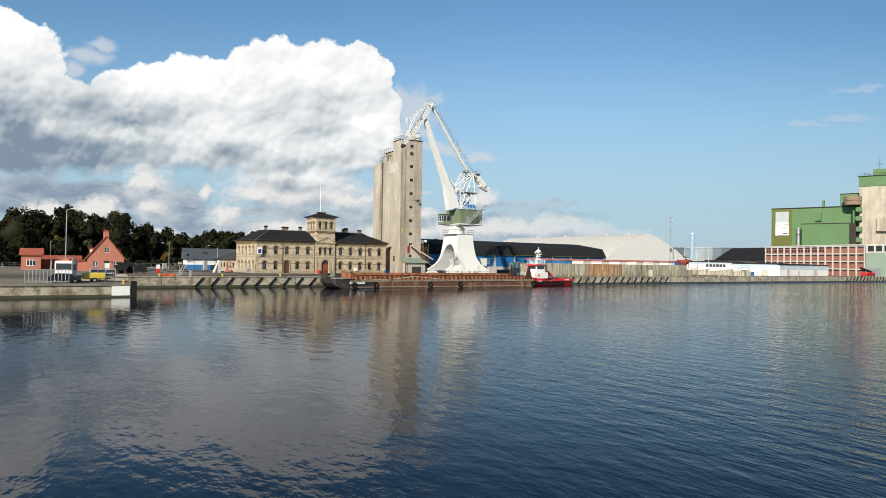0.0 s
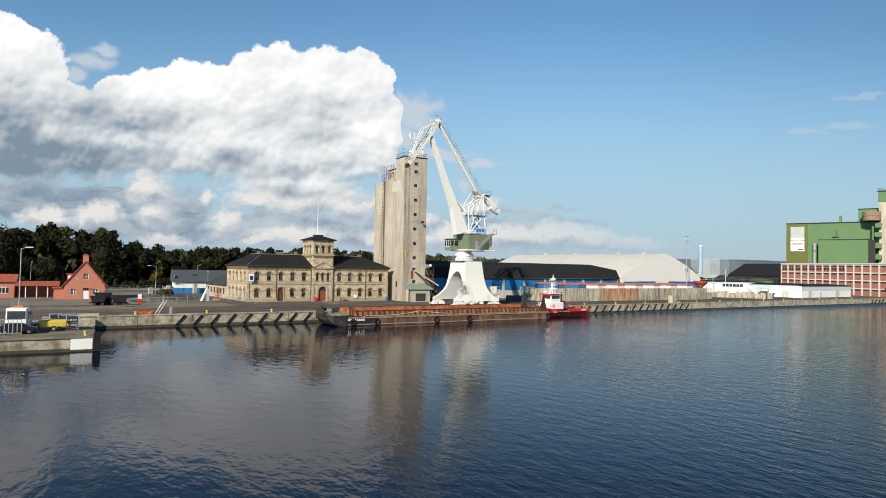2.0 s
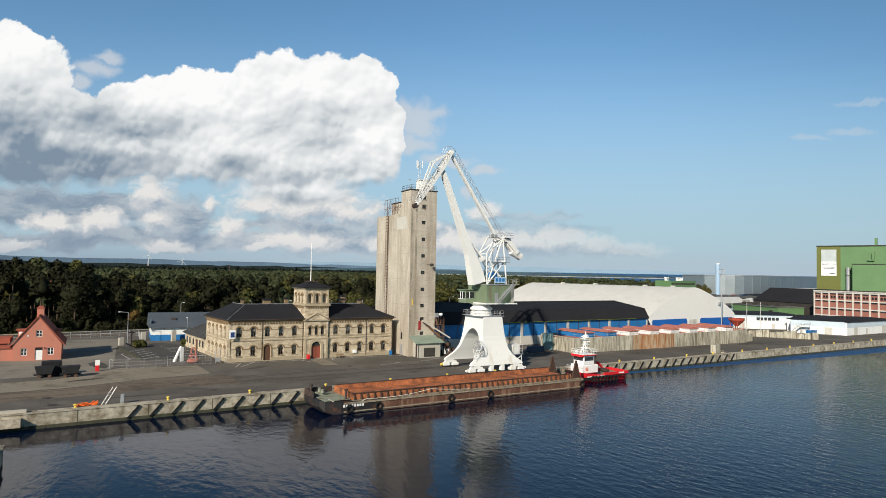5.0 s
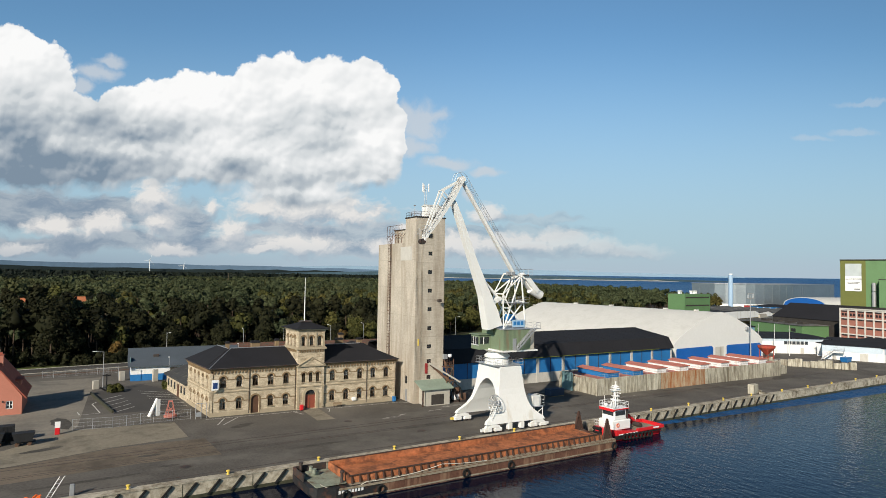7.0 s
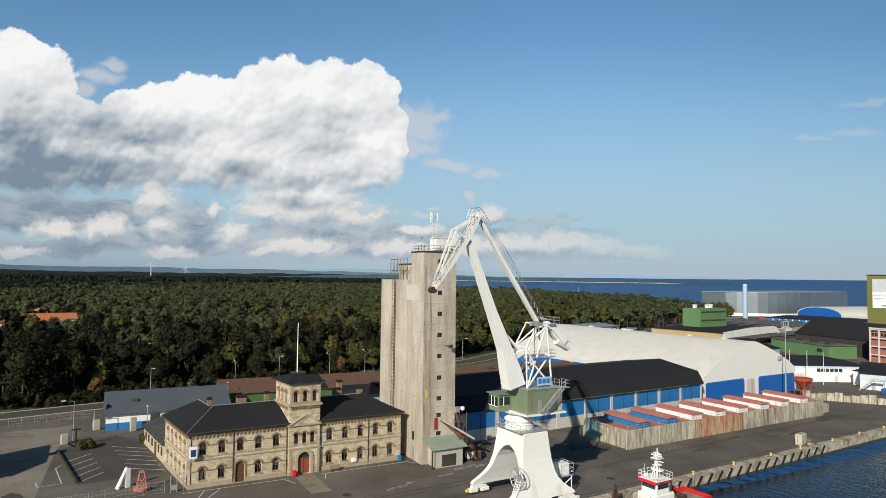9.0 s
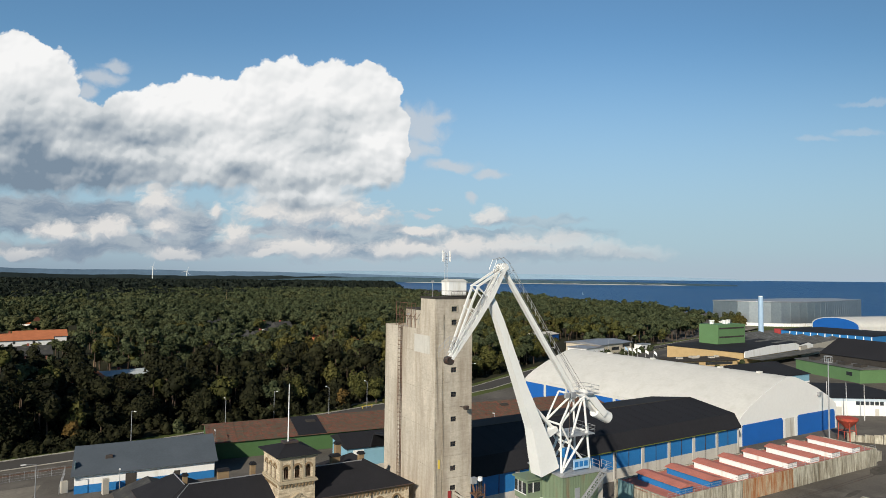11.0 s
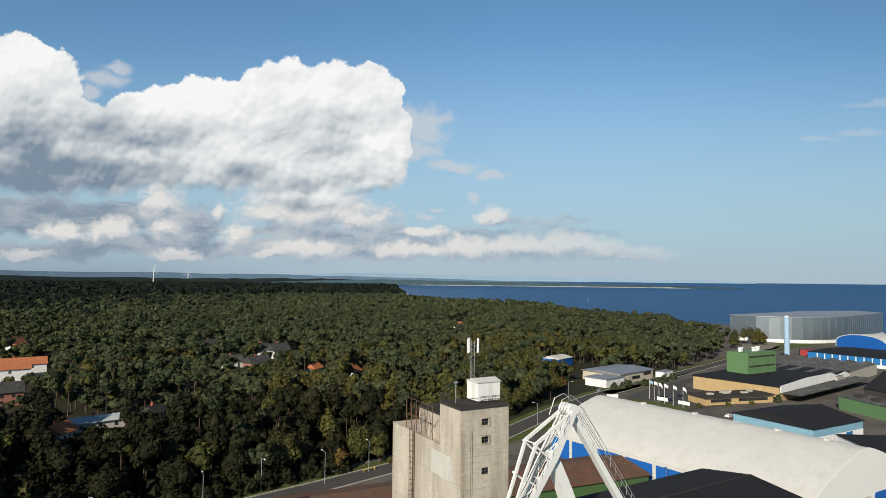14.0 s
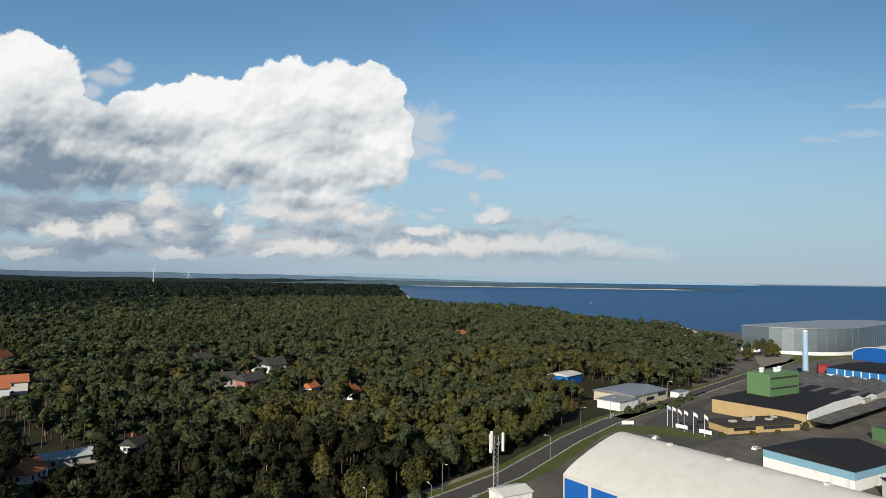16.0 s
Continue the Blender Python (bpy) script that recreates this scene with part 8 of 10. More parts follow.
part("wall_lamp", boxes((5.5, 5.65, -0.2, 0.0, 2.4, 2.7)), M["iron_dark"], rh)
shed2 = thing("red_outbuilding", pose(-54.4, 26.0, 0), "low red outbuilding with an open carport", "outbuilding")
part("wall", boxes((0, 4.4, 0, 6, 0, 3.9), (4.4, 13.4, 5.7, 6, 0, 2.9)), M["red_render"], shed2)
bm = bmesh.new()
prism(bm, [(-0.5, 3.85), (6.5, 3.85), (6.5, 4.05), (3.0, 5.8), (-0.5, 4.05)], -0.5, 4.9, "x")
part("roof", bm, M["red_tile"], shed2, "dull red tiled roof")
part("carport_roof", boxes((4.5, 13.8, -0.4, 6.3, 2.9, 4.0)), M["red_tile"], shed2, "red carport fascia")
for x in (6.6, 8.9, 11.2, 13.4):
    part("post", boxes((x, x + 0.18, 0.0, 0.18, 0, 2.9)), M["white_paint"], shed2)
w2 = part("window", boxes((1.2, 3.2, -0.06, 0.0, 1.1, 2.7)), M["white_paint"], shed2, "white mullioned window")
for x in (1.32, 1.98, 2.64):
    part("pane", boxes((x, x + 0.5, -0.09, -0.06, 1.25, 2.55)), M["glass"], w2)

# old rail wagons on the yard
for x, y, t in ((-32.6, -6.6, 3), (-28.6, -7.6, 5)):
    wg = thing("tipping_wagon", pose(x, y, 0, 0, 0, t), "old black iron tipping wagon displayed on the yard", "wagon", "old wagons")
    bm = bmesh.new()
    prism(bm, [(-1.1, 0.7), (1.1, 0.7), (1.5, 2.0), (-1.5, 2.0)], -0.9, 0.9)
    part("tub", bm, M["black_iron"], wg)
    part("underframe", boxes((-1.6, 1.6, -0.6, 0.6, 0.45, 0.65)), M["black_iron"], wg)
    for wx in (-0.8, 0.8):
        for wy in (-0.62, 0.62):
            bm = bmesh.new()
            rod(bm, (wx, wy - 0.06, 0.3), (wx, wy + 0.06, 0.3), 0.3, n=12)
            part("wheel", bm, M["iron_rust"], wg)
wb = thing("black_container", pose(-31.6, -4.4, 0, 0, 0, 3), "black-painted steel box beside the wagons", "container")
part("box", bevel(boxes((-1.6, 1.6, -0.9, 0.9, 0, 2.6)), 0.05), M["black_iron"], wb)
part("rib", boxes(*[(-1.5 + 0.5 * k, -1.4 + 0.5 * k, -0.96, -0.9, 0.1, 2.5) for k in range(7)]), M["black_iron"], wb)
pump = thing("red_sign_post", pose(-24.3, -2.4, 0), "red post with a white notice board on the yard", "sign")
part("post", bevel(boxes((-0.35, 0.35, -0.25, 0.25, 0, 1.1)), 0.05), M["red_paint"], pump)
part("board", boxes((-0.4, 0.4, -0.08, 0.08, 1.1, 2.1)), M["white_paint"], pump)
heap = thing("orange_gear_heap", on_quay(-26.0, 1.2, 0.22), "heap of orange lifting gear on the quay edge", "gear")
bm = bmesh.new()
rng = random.Random(5)
for k in range(16):
    a = Vector((rng.uniform(-1.4, 1.4), rng.uniform(-0.4, 0.5), 0.06))
    b = a + Vector((rng.uniform(-1, 1), rng.uniform(-0.4, 0.4), rng.uniform(0.1, 0.5)))
    rod(bm, a, b, 0.1, n=5)
part("tangle", bm, M["orange"], heap)
gang = thing("quay_ladder", on_quay(-24.0, 0.9, 0.22), "slanting grey boarding ladder on the quay edge", "ladder")
part("rail", rods(0.04, ((-0.2, 0, 0), (1.2, 0.2, 2.4)), ((0.3, 0, 0), (1.7, 0.2, 2.4)), n=4), M["grey_steel"], gang)
part("rung", rods(0.03, *[((-0.2 + 0.28 * k, 0.04 * k, 0.3 + 0.45 * k), (0.3 + 0.28 * k, 0.04 * k, 0.3 + 0.45 * k)) for k in range(5)], n=4), M["grey_steel"], gang)
cb = thing("cable_pedestal", on_quay(-21.5, 1.6, 0), "grey power pedestal on the quay", "pedestal")
part("cabinet", bevel(boxes((-0.25, 0.25, -0.2, 0.2, 0, 1.4)), 0.06), M["grey_steel"], cb)

# sea marks, fence and plants by the car park
spar = thing("spar_buoy", pose(-9.1, 5.6, 0, 0, 0, 20), "white conical sea mark leaning on its stand", "buoy")
bm = bmesh.new()
rod(bm, (-0.9, 0, 0.0), (0.5, 0, 3.2), 0.38, 0.22, 10)
part("cone", bm, M["white_paint"], spar)
part("slab", boxes((0.3, 1.0, -0.3, 0.3, 0, 3.0)), M["white_paint"], spar)
buoy = thing("lattice_buoy", pose(-6.6, 2.6, 0), "faded red lattice sea buoy standing on the paving", "buoy")
part("float", lathe(bmesh.new(), [(0.6, 0.0), (1.15, 0.25), (1.15, 0.6), (0.7, 0.8)], 14), M["red_roof"], buoy, "round red float")
part("lattice", rods(0.06, *[((0.75 * sx, 0.75 * sy, 0.7), (0.3 * sx, 0.3 * sy, 3.1)) for sx in (-1, 1) for sy in (-1, 1)], *[((-0.6, sy * 0.6, 1.5), (0.6, sy * 0.6, 1.5)) for sy in (-1, 1)], *[((sx * 0.45, -0.45, 2.3), (sx * 0.45, 0.45, 2.3)) for sx in (-1, 1)], ((-0.7, -0.7, 0.8), (0.45, -0.45, 2.3)), ((0.7, -0.7, 0.8), (-0.45, -0.45, 2.3)), n=5), M["red_roof"], buoy)
part("top", boxes((-0.35, 0.35, -0.35, 0.35, 3.0, 3.2)), M["red_roof"], buoy)


def mesh_fence(pts, h, label):
    fc = thing("wire_fence", pose(0, 0, 0), label, "fence", "wire fences")
    for a, b in zip(pts, pts[1:]):
        a, b = Vector((*a, 0)), Vector((*b, 0))
        n = max(1, round((b - a).length / 2.6))
        for k in range(n + 1):
            p = a.lerp(b, k / n)
            part("post", rods(0.045, (tuple(p), (p.x, p.y, h)), n=5), M["grey_steel"], fc)
        bm = rods(0.02, *[((a.x, a.y, z), (b.x, b.y, z)) for z in (0.1, h * 0.33, h * 0.66, h - 0.05)], n=3)
        m = max(2, round((b - a).length / 0.55))
        for k in range(m):
            p, q = a.lerp(b, k / m), a.lerp(b, (k + 1) / m)
            rod(bm, (p.x, p.y, 0.1), (p.x, p.y, h - 0.05), 0.008, n=3)
        tagged(part("wire_mesh", bm, M["grey_steel"], fc), kind="stuff")


mesh_fence([(-22.2, -0.4), (-16.2, -1.2), (-9.6, 0.1), (-3.4, 0.0)], 1.9, "open galvanised wire fence on thin posts")
mesh_fence([(-13.5, 50), (-13.0, 64), (-30, 62)], 1.8, "tall galvanised wire fence along the yard")
mesh_fence([(-80, 46), (-58, 50), (-42, 52)], 1.8, "grey wire fence behind the red house")
gate_fr = thing("gate_frame", pose(-2.6, -0.4, 0), "empty steel gate frame at the house corner", "frame")
part("frame_bar", rods(0.06, ((0, 0, 0), (0, 0, 2.8)), ((1.9, 0, 0), (1.9, 0, 2.8)), ((0, 0, 2.8), (1.9, 0, 2.8)), ((0.95, 0, 0), (0.95, 0, 2.8)), n=5), M["grey_steel"], gate_fr)
part("panel", boxes((0.1, 0.9, -0.02, 0.02, 0.4, 1.2)), M["grey_steel"], gate_fr)
anchor = thing("iron_anchor", pose(-16.4, 36.2, 0, 0, 0, 10), "old black iron anchor set upright by the car park", "anchor")
part("shank", rods(0.14, ((0, 0, 0.2), (0, 0, 4.0)), ((-0.8, 0, 3.6), (0.8, 0, 3.6)), n=7), M["black_iron"], anchor)
part("fluke", rods(0.16, ((-1.3, 0, 1.0), (0, 0, 0.2)), ((1.3, 0, 1.0), (0, 0, 0.2)), n=7), M["black_iron"], anchor)
for x, y, h in ((-12.7, 50.6, 2.3), (-5.6, 46.2, 3.0), (-18.5, 40.2, 2.0)):
    pn = thing("stone_block", pose(x, y, 0, 0, 0, 15), "upright grey concrete block by the fence", "block", "concrete blocks")
    part("block", bevel(boxes((-0.6, 0.6, -0.4, 0.4, 0, h)), 0.06), M["concrete_pale"], pn)
for x, y, c in ((17.0, -1.4, "red"), (37.3, -1.1, "blue")):
    bn = thing("waste_bin", pose(x, y, 0), f"{c} plastic waste bin by the wall", "bin")
    part("body", bevel(boxes((-0.32, 0.32, -0.32, 0.32, 0.1, 1.0)), 0.06), M["red_paint" if c == "red" else "blue_sheet"], bn)
    part("lid", bevel(boxes((-0.36, 0.36, -0.38, 0.36, 1.0, 1.12)), 0.04), M["red_paint" if c == "red" else "blue_sheet"], bn)
bench = thing("garden_bench", pose(24.6, -1.2, 0), "dark wooden bench against the brick wall", "bench")
part("seat", boxes((-0.9, 0.9, -0.25, 0.2, 0.42, 0.48)), M["wood"], bench)
part("backrest", boxes((-0.9, 0.9, 0.22, 0.27, 0.55, 0.95)), M["wood"], bench)
for x in (-0.8, 0.74):
    part("leg", boxes((x, x + 0.06, -0.25, 0.25, 0, 0.42)), M["iron_dark"], bench)

# ---------------------------------------------------------------- works on the right: sheds, brick mill and feed silo
def gabled(name, m, w, d, h, rise, wall, roof, label, category="building", low=None, low_h=0.0, over=0.4, along="x"):
    """A plain hall: w along x, d along y, ridge along x or y."""
    b = thing(name, m, label, category)
    t = 0.3
    part("wall", boxes((0, w, 0, t, 0, h), (0, w, d - t, d, 0, h), (0, t, t, d - t, 0, h), (w - t, w, t, d - t, 0, h)), wall, b)
    if low:
        part("base_band", boxes((-0.05, w + 0.05, -0.05, 0, 0, low_h), (-0.05, 0, 0, d, 0, low_h), (w, w + 0.05, 0, d, 0, low_h)), low, b, "contrasting lower wall band")
    bm, bg2 = bmesh.new(), bmesh.new()
    if along == "x":
        prism(bm, [(-over, h - 0.05), (d + over, h - 0.05), (d + over, h + 0.12), (d / 2, h + rise), (-over, h + 0.12)], -over, w + over, "x")
        if rise > 0.6:
            for x in (0, w - t):
                prism(bg2, [(0.1, h), (d - 0.1, h), (d / 2, h + rise - 0.25)], x - 0.01 if x == 0 else x, x + t if x == 0 else x + t + 0.01, "x")
    else:
        prism(bm, [(-over, h - 0.05), (w + over, h - 0.05), (w + over, h + 0.12), (w / 2, h + rise), (-over, h + 0.12)], -over, d + over, "y")
    part("roof", bm, roof, b)
    bg2.free()
    return b


ws = gabled("white_store", pose(206.8, 4.8, 0, 0, 0, -63.5), 17.5, 36, 5.0, 0.5, M["white_paint"], M["roof_black"], "white and pale blue waterside store with flat black roof", low=M["white_paint"], low_h=0.1)
part("upper_band", boxes((-0.06, 17.56, -0.06, 0, 2.8, 5.0)), M["pale_blue_light"], ws, "pale blue upper boarding")
for b_ in ((3.0, 4.2, -0.1, -0.06, 0, 2.3), (11.0, 13.5, -0.1, -0.06, 0, 2.6),):
    part("door", boxes(b_), M["pale_wall"], ws)
ws2 = gabled("white_store", pose(214.8, -11.4, 0, 0, 0, 3.0), 40, 22, 4.8, 0.5, M["white_paint"], M["roof_black"], "long white waterside store with flat black roof")
part("upper_band", boxes((-0.06, 40.06, -0.06, 0, 2.8, 4.8)), M["pale_blue_light"], ws2, "pale blue upper boarding")
for b_ in ((5, 7.5, -0.1, -0.06, 0, 2.8), (14, 15.2, -0.1, -0.06, 0, 2.2), (27, 30, -0.1, -0.06, 0, 3),):
    part("door", boxes(b_), M["pale_wall"], ws2)
ws3 = gabled("white_workshop", pose(200.5, 24.5, 0, 0, 0, -32), 26, 30, 5.6, 0.4, M["white_paint"], M["roof_black"], "white workshop with a row of dark windows")
part("window_row", boxes(*[(9 + 1.5 * k, 10.2 + 1.5 * k, -0.05, 0.02, 3.4, 4.6) for k in range(6)]), M["glass"], ws3, "row of dark windows")
for b_ in ((15, 16.2, -0.05, 0.02, 0, 2.2), (2, 4.5, -0.05, 0.02, 0, 2.8),):
    part("door", boxes(b_), M["pale_wall"], ws3)
part("upper_band", boxes((-0.04, 26.04, -0.04, 0, 4.6, 5.6)), M["pale_blue_light"], ws3)
skip = thing("blue_skip", pose(204.5, -4.4, 0, 0, 0, 10), "blue steel waste skip on the quay", "skip")
bm = bmesh.new()
prism(bm, [(-2.6, 1.6), (-1.8, 0.1), (1.8, 0.1), (2.6, 1.6)], -1.0, 1.0)
part("tub", bm, M["blue_skip"], skip)
part("rim", boxes((-2.65, 2.65, -1.06, -0.94, 1.5, 1.66), (-2.65, 2.65, 0.94, 1.06, 1.5, 1.66)), M["blue_skip"], skip)
stairs = thing("steel_stair", pose(203.4, 3.4, 0, 0, 0, -60), "grey steel outside stair with landing at the store", "stair")
bm = bmesh.new()
for y in (0, 0.9):
    beam(bm, (0, y, 0), (4, y, 3.4), 0.08, 0.25)
for k in range(14):
    box(bm, 0.28 * k, 0.28 * k + 0.26, 0, 0.9, 0.2 + 0.24 * k, 0.24 + 0.24 * k)
box(bm, 4, 7, -0.3, 1.2, 3.3, 3.4)
part("flight", bm, M["grey_steel"], stairs)
railing("rail", stairs, [(0, 0, 0.1), (4, 0, 3.4), (7, -0.3, 3.4), (7, 1.2, 3.4)], 1.0, M["grey_steel"])
part("post", rods(0.08, ((4.2, 0, 0), (4.2, 0, 3.3)), ((6.8, -0.2, 0), (6.8, -0.2, 3.3)), n=5), M["grey_steel"], stairs)
for x, y, h in ((196, 22, 11.5), (199.5, 18, 11.5), (203, 14.5, 11.0)):
    pl_ = thing("flag_pole", pose(x, y, 0), "bare white flagpole by the workshop", "pole", "bare flagpoles")
    part("pole", rod(bmesh.new(), (0, 0, 0), (0, 0, h), 0.12, 0.06, 6), M["white_paint"], pl_)
mastl = thing("lamp_mast", pose(165.5, 4.0, 0), "tall lattice lighting mast beside the tent", "mast")
part("pole", rod(bmesh.new(), (0, 0, 0), (0, 0, 22.5), 0.22, 0.1, 8), M["grey_steel"], mastl)
part("lamp_ring", rods(0.08, *[((1.0 * math.cos(a), 1.0 * math.sin(a), z), (1.0 * math.cos(a + 0.8), 1.0 * math.sin(a + 0.8), z)) for a in (0, 0.8, 1.6, 2.4, 3.2, 4.0, 4.8, 5.6) for z in (21.4, 23.0)], *[((1.0 * math.cos(a), 1.0 * math.sin(a), 21.4), (1.0 * math.cos(a), 1.0 * math.sin(a), 23.0)) for a in (0, 1.6, 3.2, 4.8)], n=4), M["grey_steel"], mastl)

# brick mill: facade turned to the west
mill = thing("brick_mill", pose(286.5, 42.0, 0, 0, 0, -102), "three-storey red brick mill with white concrete bands", "factory")
ML = 58.0
part("core", boxes((0, ML, 0.3, 26, 0, 14.6)), M["brick_red"], mill, "red brick wall")
part("flat_roof", boxes((-0.3, ML + 0.3, -0.2, 26.3, 14.6, 15.1)), M["white_concrete"], mill, "white roof edge")
part("roof_felt", boxes((0.3, ML - 0.3, 0.5, 25.7, 15.1, 15.16)), M["felt"], mill)
BAYS, STOREY = 14, 3.65
for k in range(4):
    part("floor_band", boxes((0, ML, 0.05, 0.3, STOREY * k + 3.05, STOREY * k + 3.55)), M["white_concrete"], mill, "white concrete band")
for k in range(BAYS + 1):
    part("column", boxes((k * ML / BAYS - 0.3, k * ML / BAYS + 0.3, 0.0, 0.3, 0, 14.6)), M["white_concrete"], mill, "white concrete column")
STRIP = one_mesh("window_strip", boxes((0.7, ML / BAYS - 0.7, 0.1, 0.32, 2.45, 2.95)), M["glass"])
SASH = one_mesh("window_sash", boxes((0.0, 0.9, 0.1, 0.32, 0.7, 1.8)), M["glass"])
for k in range(BAYS):
    for z in range(4):
        share("window_strip", STRIP, mill, pose(k * ML / BAYS, 0, STOREY * z), "dark strip of mill windows")
        if z == 3 and k < 9:
            for dx in (0.9, 2.4):
                share("window_sash", SASH, mill, pose(k * ML / BAYS + dx, 0, STOREY * z), "small dark mill window")
low_l = thing("green_quay_house", pose(274.2, -15.5, 0, 0, 0, -95), "pale green loading house beside the mill", "building")
part("wall", boxes((0, 26, 0, 20, 4.2, 12.4), (0, 9, 0, 20, 0, 4.2)), M["green_pale"], low_l)
part("upper_front", boxes((0, 14, -0.1, 0, 11, 15.0)), M["white_concrete"], low_l)
for b_ in ((1, 3.6, -0.14, -0.1, 11.6, 14.2), (4.6, 7.2, -0.14, -0.1, 11.6, 14.2), (8.2, 12.8, -0.14, -0.1, 11.6, 14.2), (12, 18, -0.06, 0.0, 6, 9.4),):
    part("window", boxes(b_), M["glass"], low_l)
part("shutter", boxes((1, 7, -0.05, 0.0, 0, 4.0)), M["grey_steel"], low_l)
part("undercroft", boxes((9, 26, 2.5, 3, 0, 4.2)), M["felt"], low_l)
loader = thing("quay_loader", pose(262, -22.5, 0, 0, 0, 4), "red and black mobile loader parked on the quay", "loader")
part("chassis", bevel(boxes((-4, 4, -1.2, 1.2, 0.6, 2.0)), 0.1), M["red_paint"], loader)
bm = bmesh.new()
beam(bm, (3, 0, 2.2), (-7, 0, 3.8), 0.8, 0.8)
beam(bm, (-2, 0, 1.5), (-6, 0, 3.6), 0.3, 0.3)
part("boom", bm, M["black_iron"], loader)
for x in (-2.8, 0, 2.8):
    for y in (-1.2, 1.2):
        vehicle_wheel(loader, x, y, 0.6, 0.4)
# feed works
feed = thing("feed_works", pose(318.3, 58.9, 0, 0, 0, -68), "tall green sheet-clad feed works with a white sign", "factory")
part("hall_olive", boxes((0, 11.0, 0, 30, 0, 38.2)), M["olive_sheet"], feed, "olive green sheet wall")
part("hall_green", boxes((11.0, 46, 0.2, 30, 0, 38.3)), M["green_bright"], feed, "green sheet wall")
part("roof_edge", boxes((-0.2, 46.2, -0.2, 30.2, 38.3, 38.8)), M["felt"], feed)
part("low_hall", boxes((17, 40, -7, 0.2, 14, 28.5)), M["green_bright"], feed, "lower green hall")
part("low_hall_edge", boxes((16.8, 40.2, -7.2, 0.2, 28.5, 28.9)), M["felt"], feed)
part("low_dark", boxes((40, 43, -6, 0.2, 14, 28.5)), M["felt"], feed)
sg = part("sign", boxes((2.2, 9.2, -0.25, 0.0, 22.6, 36.6)), M["white_paint"], feed, "tall white sign panel")
part("sign_picture", boxes((2.2, 9.2, -0.3, -0.25, 30.2, 36.6)), M["sign_grey"], sg, "faded grey-blue sign picture")
part("duct", lathe(bmesh.new(), [(0.9, 15), (0.9, 22), (0.5, 22.5), (0.9, 23), (0.9, 27)], 12, (14.5, -1.6)), M["grey_steel"], feed)
part("roof_duct", boxes((26, 27.2, 1, 3, 38.8, 42.5), (25, 26, -1.2, 0.4, 31, 35), (23, 26, -1.0, 0.2, 30.6, 31.2)), M["green_bright"], feed)
text = bpy.data.curves.new("sign_text", "FONT")
text.body, text.size, text.extrude = "ÅHUS FODER", 1.15, 0.01
tx = new("lettering", text)
text.materials.append(M["black_iron"])
tx.parent, tx.matrix_basis = sg, pose(2.4, -0.28, 28.3, 90, 0, 0)
part("sign_bar", boxes((2.9, 8.4, -0.28, -0.25, 27.0, 27.2), (3.4, 7.9, -0.28, -0.25, 26.4, 26.6), (6.0, 8.6, -0.28, -0.25, 23.4, 23.9)), M["black_iron"], sg)
towr = thing("feed_silo", pose(332.8, 16.9, 0, 0, 0, -68), "raw concrete silo tower with green-clad head", "silo")
part("shaft", boxes((0, 30, 0, 18, 0, 49)), M["silo_concrete"], towr, "streaked concrete shaft")
part("head", boxes((-0.3, 30.3, -0.3, 18.3, 49, 54.4)), M["green_bright"], towr, "green sheet-clad head")
part("head_roof", boxes((-0.6, 30.6, -0.6, 18.6, 54.4, 54.9)), M["felt"], towr)
part("top_house", boxes((6, 13, 3, 9, 54.9, 58.6)), M["green_bright"], towr)
for k in range(9):
    part("window", boxes((15.0 + 4.2 * (k % 2), 16.0 + 4.2 * (k % 2), -0.05, 0.02, 8 + 4.6 * k, 9.2 + 4.6 * k)), M["glass"], towr)
part("aerial", rods(0.12, ((9, 5, 58.6), (9, 5, 64.5)), ((7.6, 5, 61.5), (10.4, 5, 61.5)), n=5), M["iron_dark"], towr)
railing("roof_railing", towr, [(-0.3, -0.3, 54.9), (30.3, -0.3, 54.9)], 1.2, M["iron_dark"], step=2.5, r=0.06)
part("stair_head", boxes((-9.5, -0.6, 4, 14, 38.8, 45.6)), M["green_bright"], towr, "green stair head beside the tower")
part("stair_head_roof", boxes((-9.8, -0.6, 3.7, 14.3, 45.6, 46.0)), M["felt"], towr)
for z in (18, 24, 30, 35):
    part("wall_box", bevel(boxes((-1.6, 1.4, -2.4, -0.1, z, z + 2.6)), 0.1), M["green_bright"], towr, "small green box on the tower foot")
part("chute", rods(0.5, ((-2.6, -1.4, 15.2), (-2.6, -1.4, 36.0)), n=10), M["green_bright"], towr)
part("bracket_house", boxes((8, 24, -2.2, 0, 24, 31)), M["silo_concrete"], towr)
tank = thing("roof_tank", pose(330.0, 19.0, 38.8), "round brown steel tank on the works roof", "tank")
part("shell", lathe(bmesh.new(), [(4.2, 0), (4.2, 4.6), (3.9, 4.8)], 24), M["brown_tank"], tank)
part("band", lathe(bmesh.new(), [(4.26, 2.2), (4.32, 2.3), (4.26, 2.4)], 24), M["iron_dark"], tank)

# ---------------------------------------------------------------- the works yard behind the tent
lbl = gabled("blue_workshop", pose(213.3, 56.0, 0, 0, 0, 1), 31, 30, 6.2, 3.2, M["pale_blue"], M["roof_black"], "light blue and white workshop with black pitched roof", low=M["white_paint"], low_h=3.4)
bm = bmesh.new()
prism(bm, [(0.0, 6.1), (30, 6.1), (15, 9.2)], -0.08, 0.2, "x")
part("gable", bm, M["pale_blue"], lbl)
part("door", boxes((20, 24, -0.1, -0.05, 0, 3.2)), M["blue_sheet"], lbl)
yel = thing("yellow_works", pose(283.2, 114.5, 0, 0, 0, 0), "yellow brick works with flat black roof", "factory")
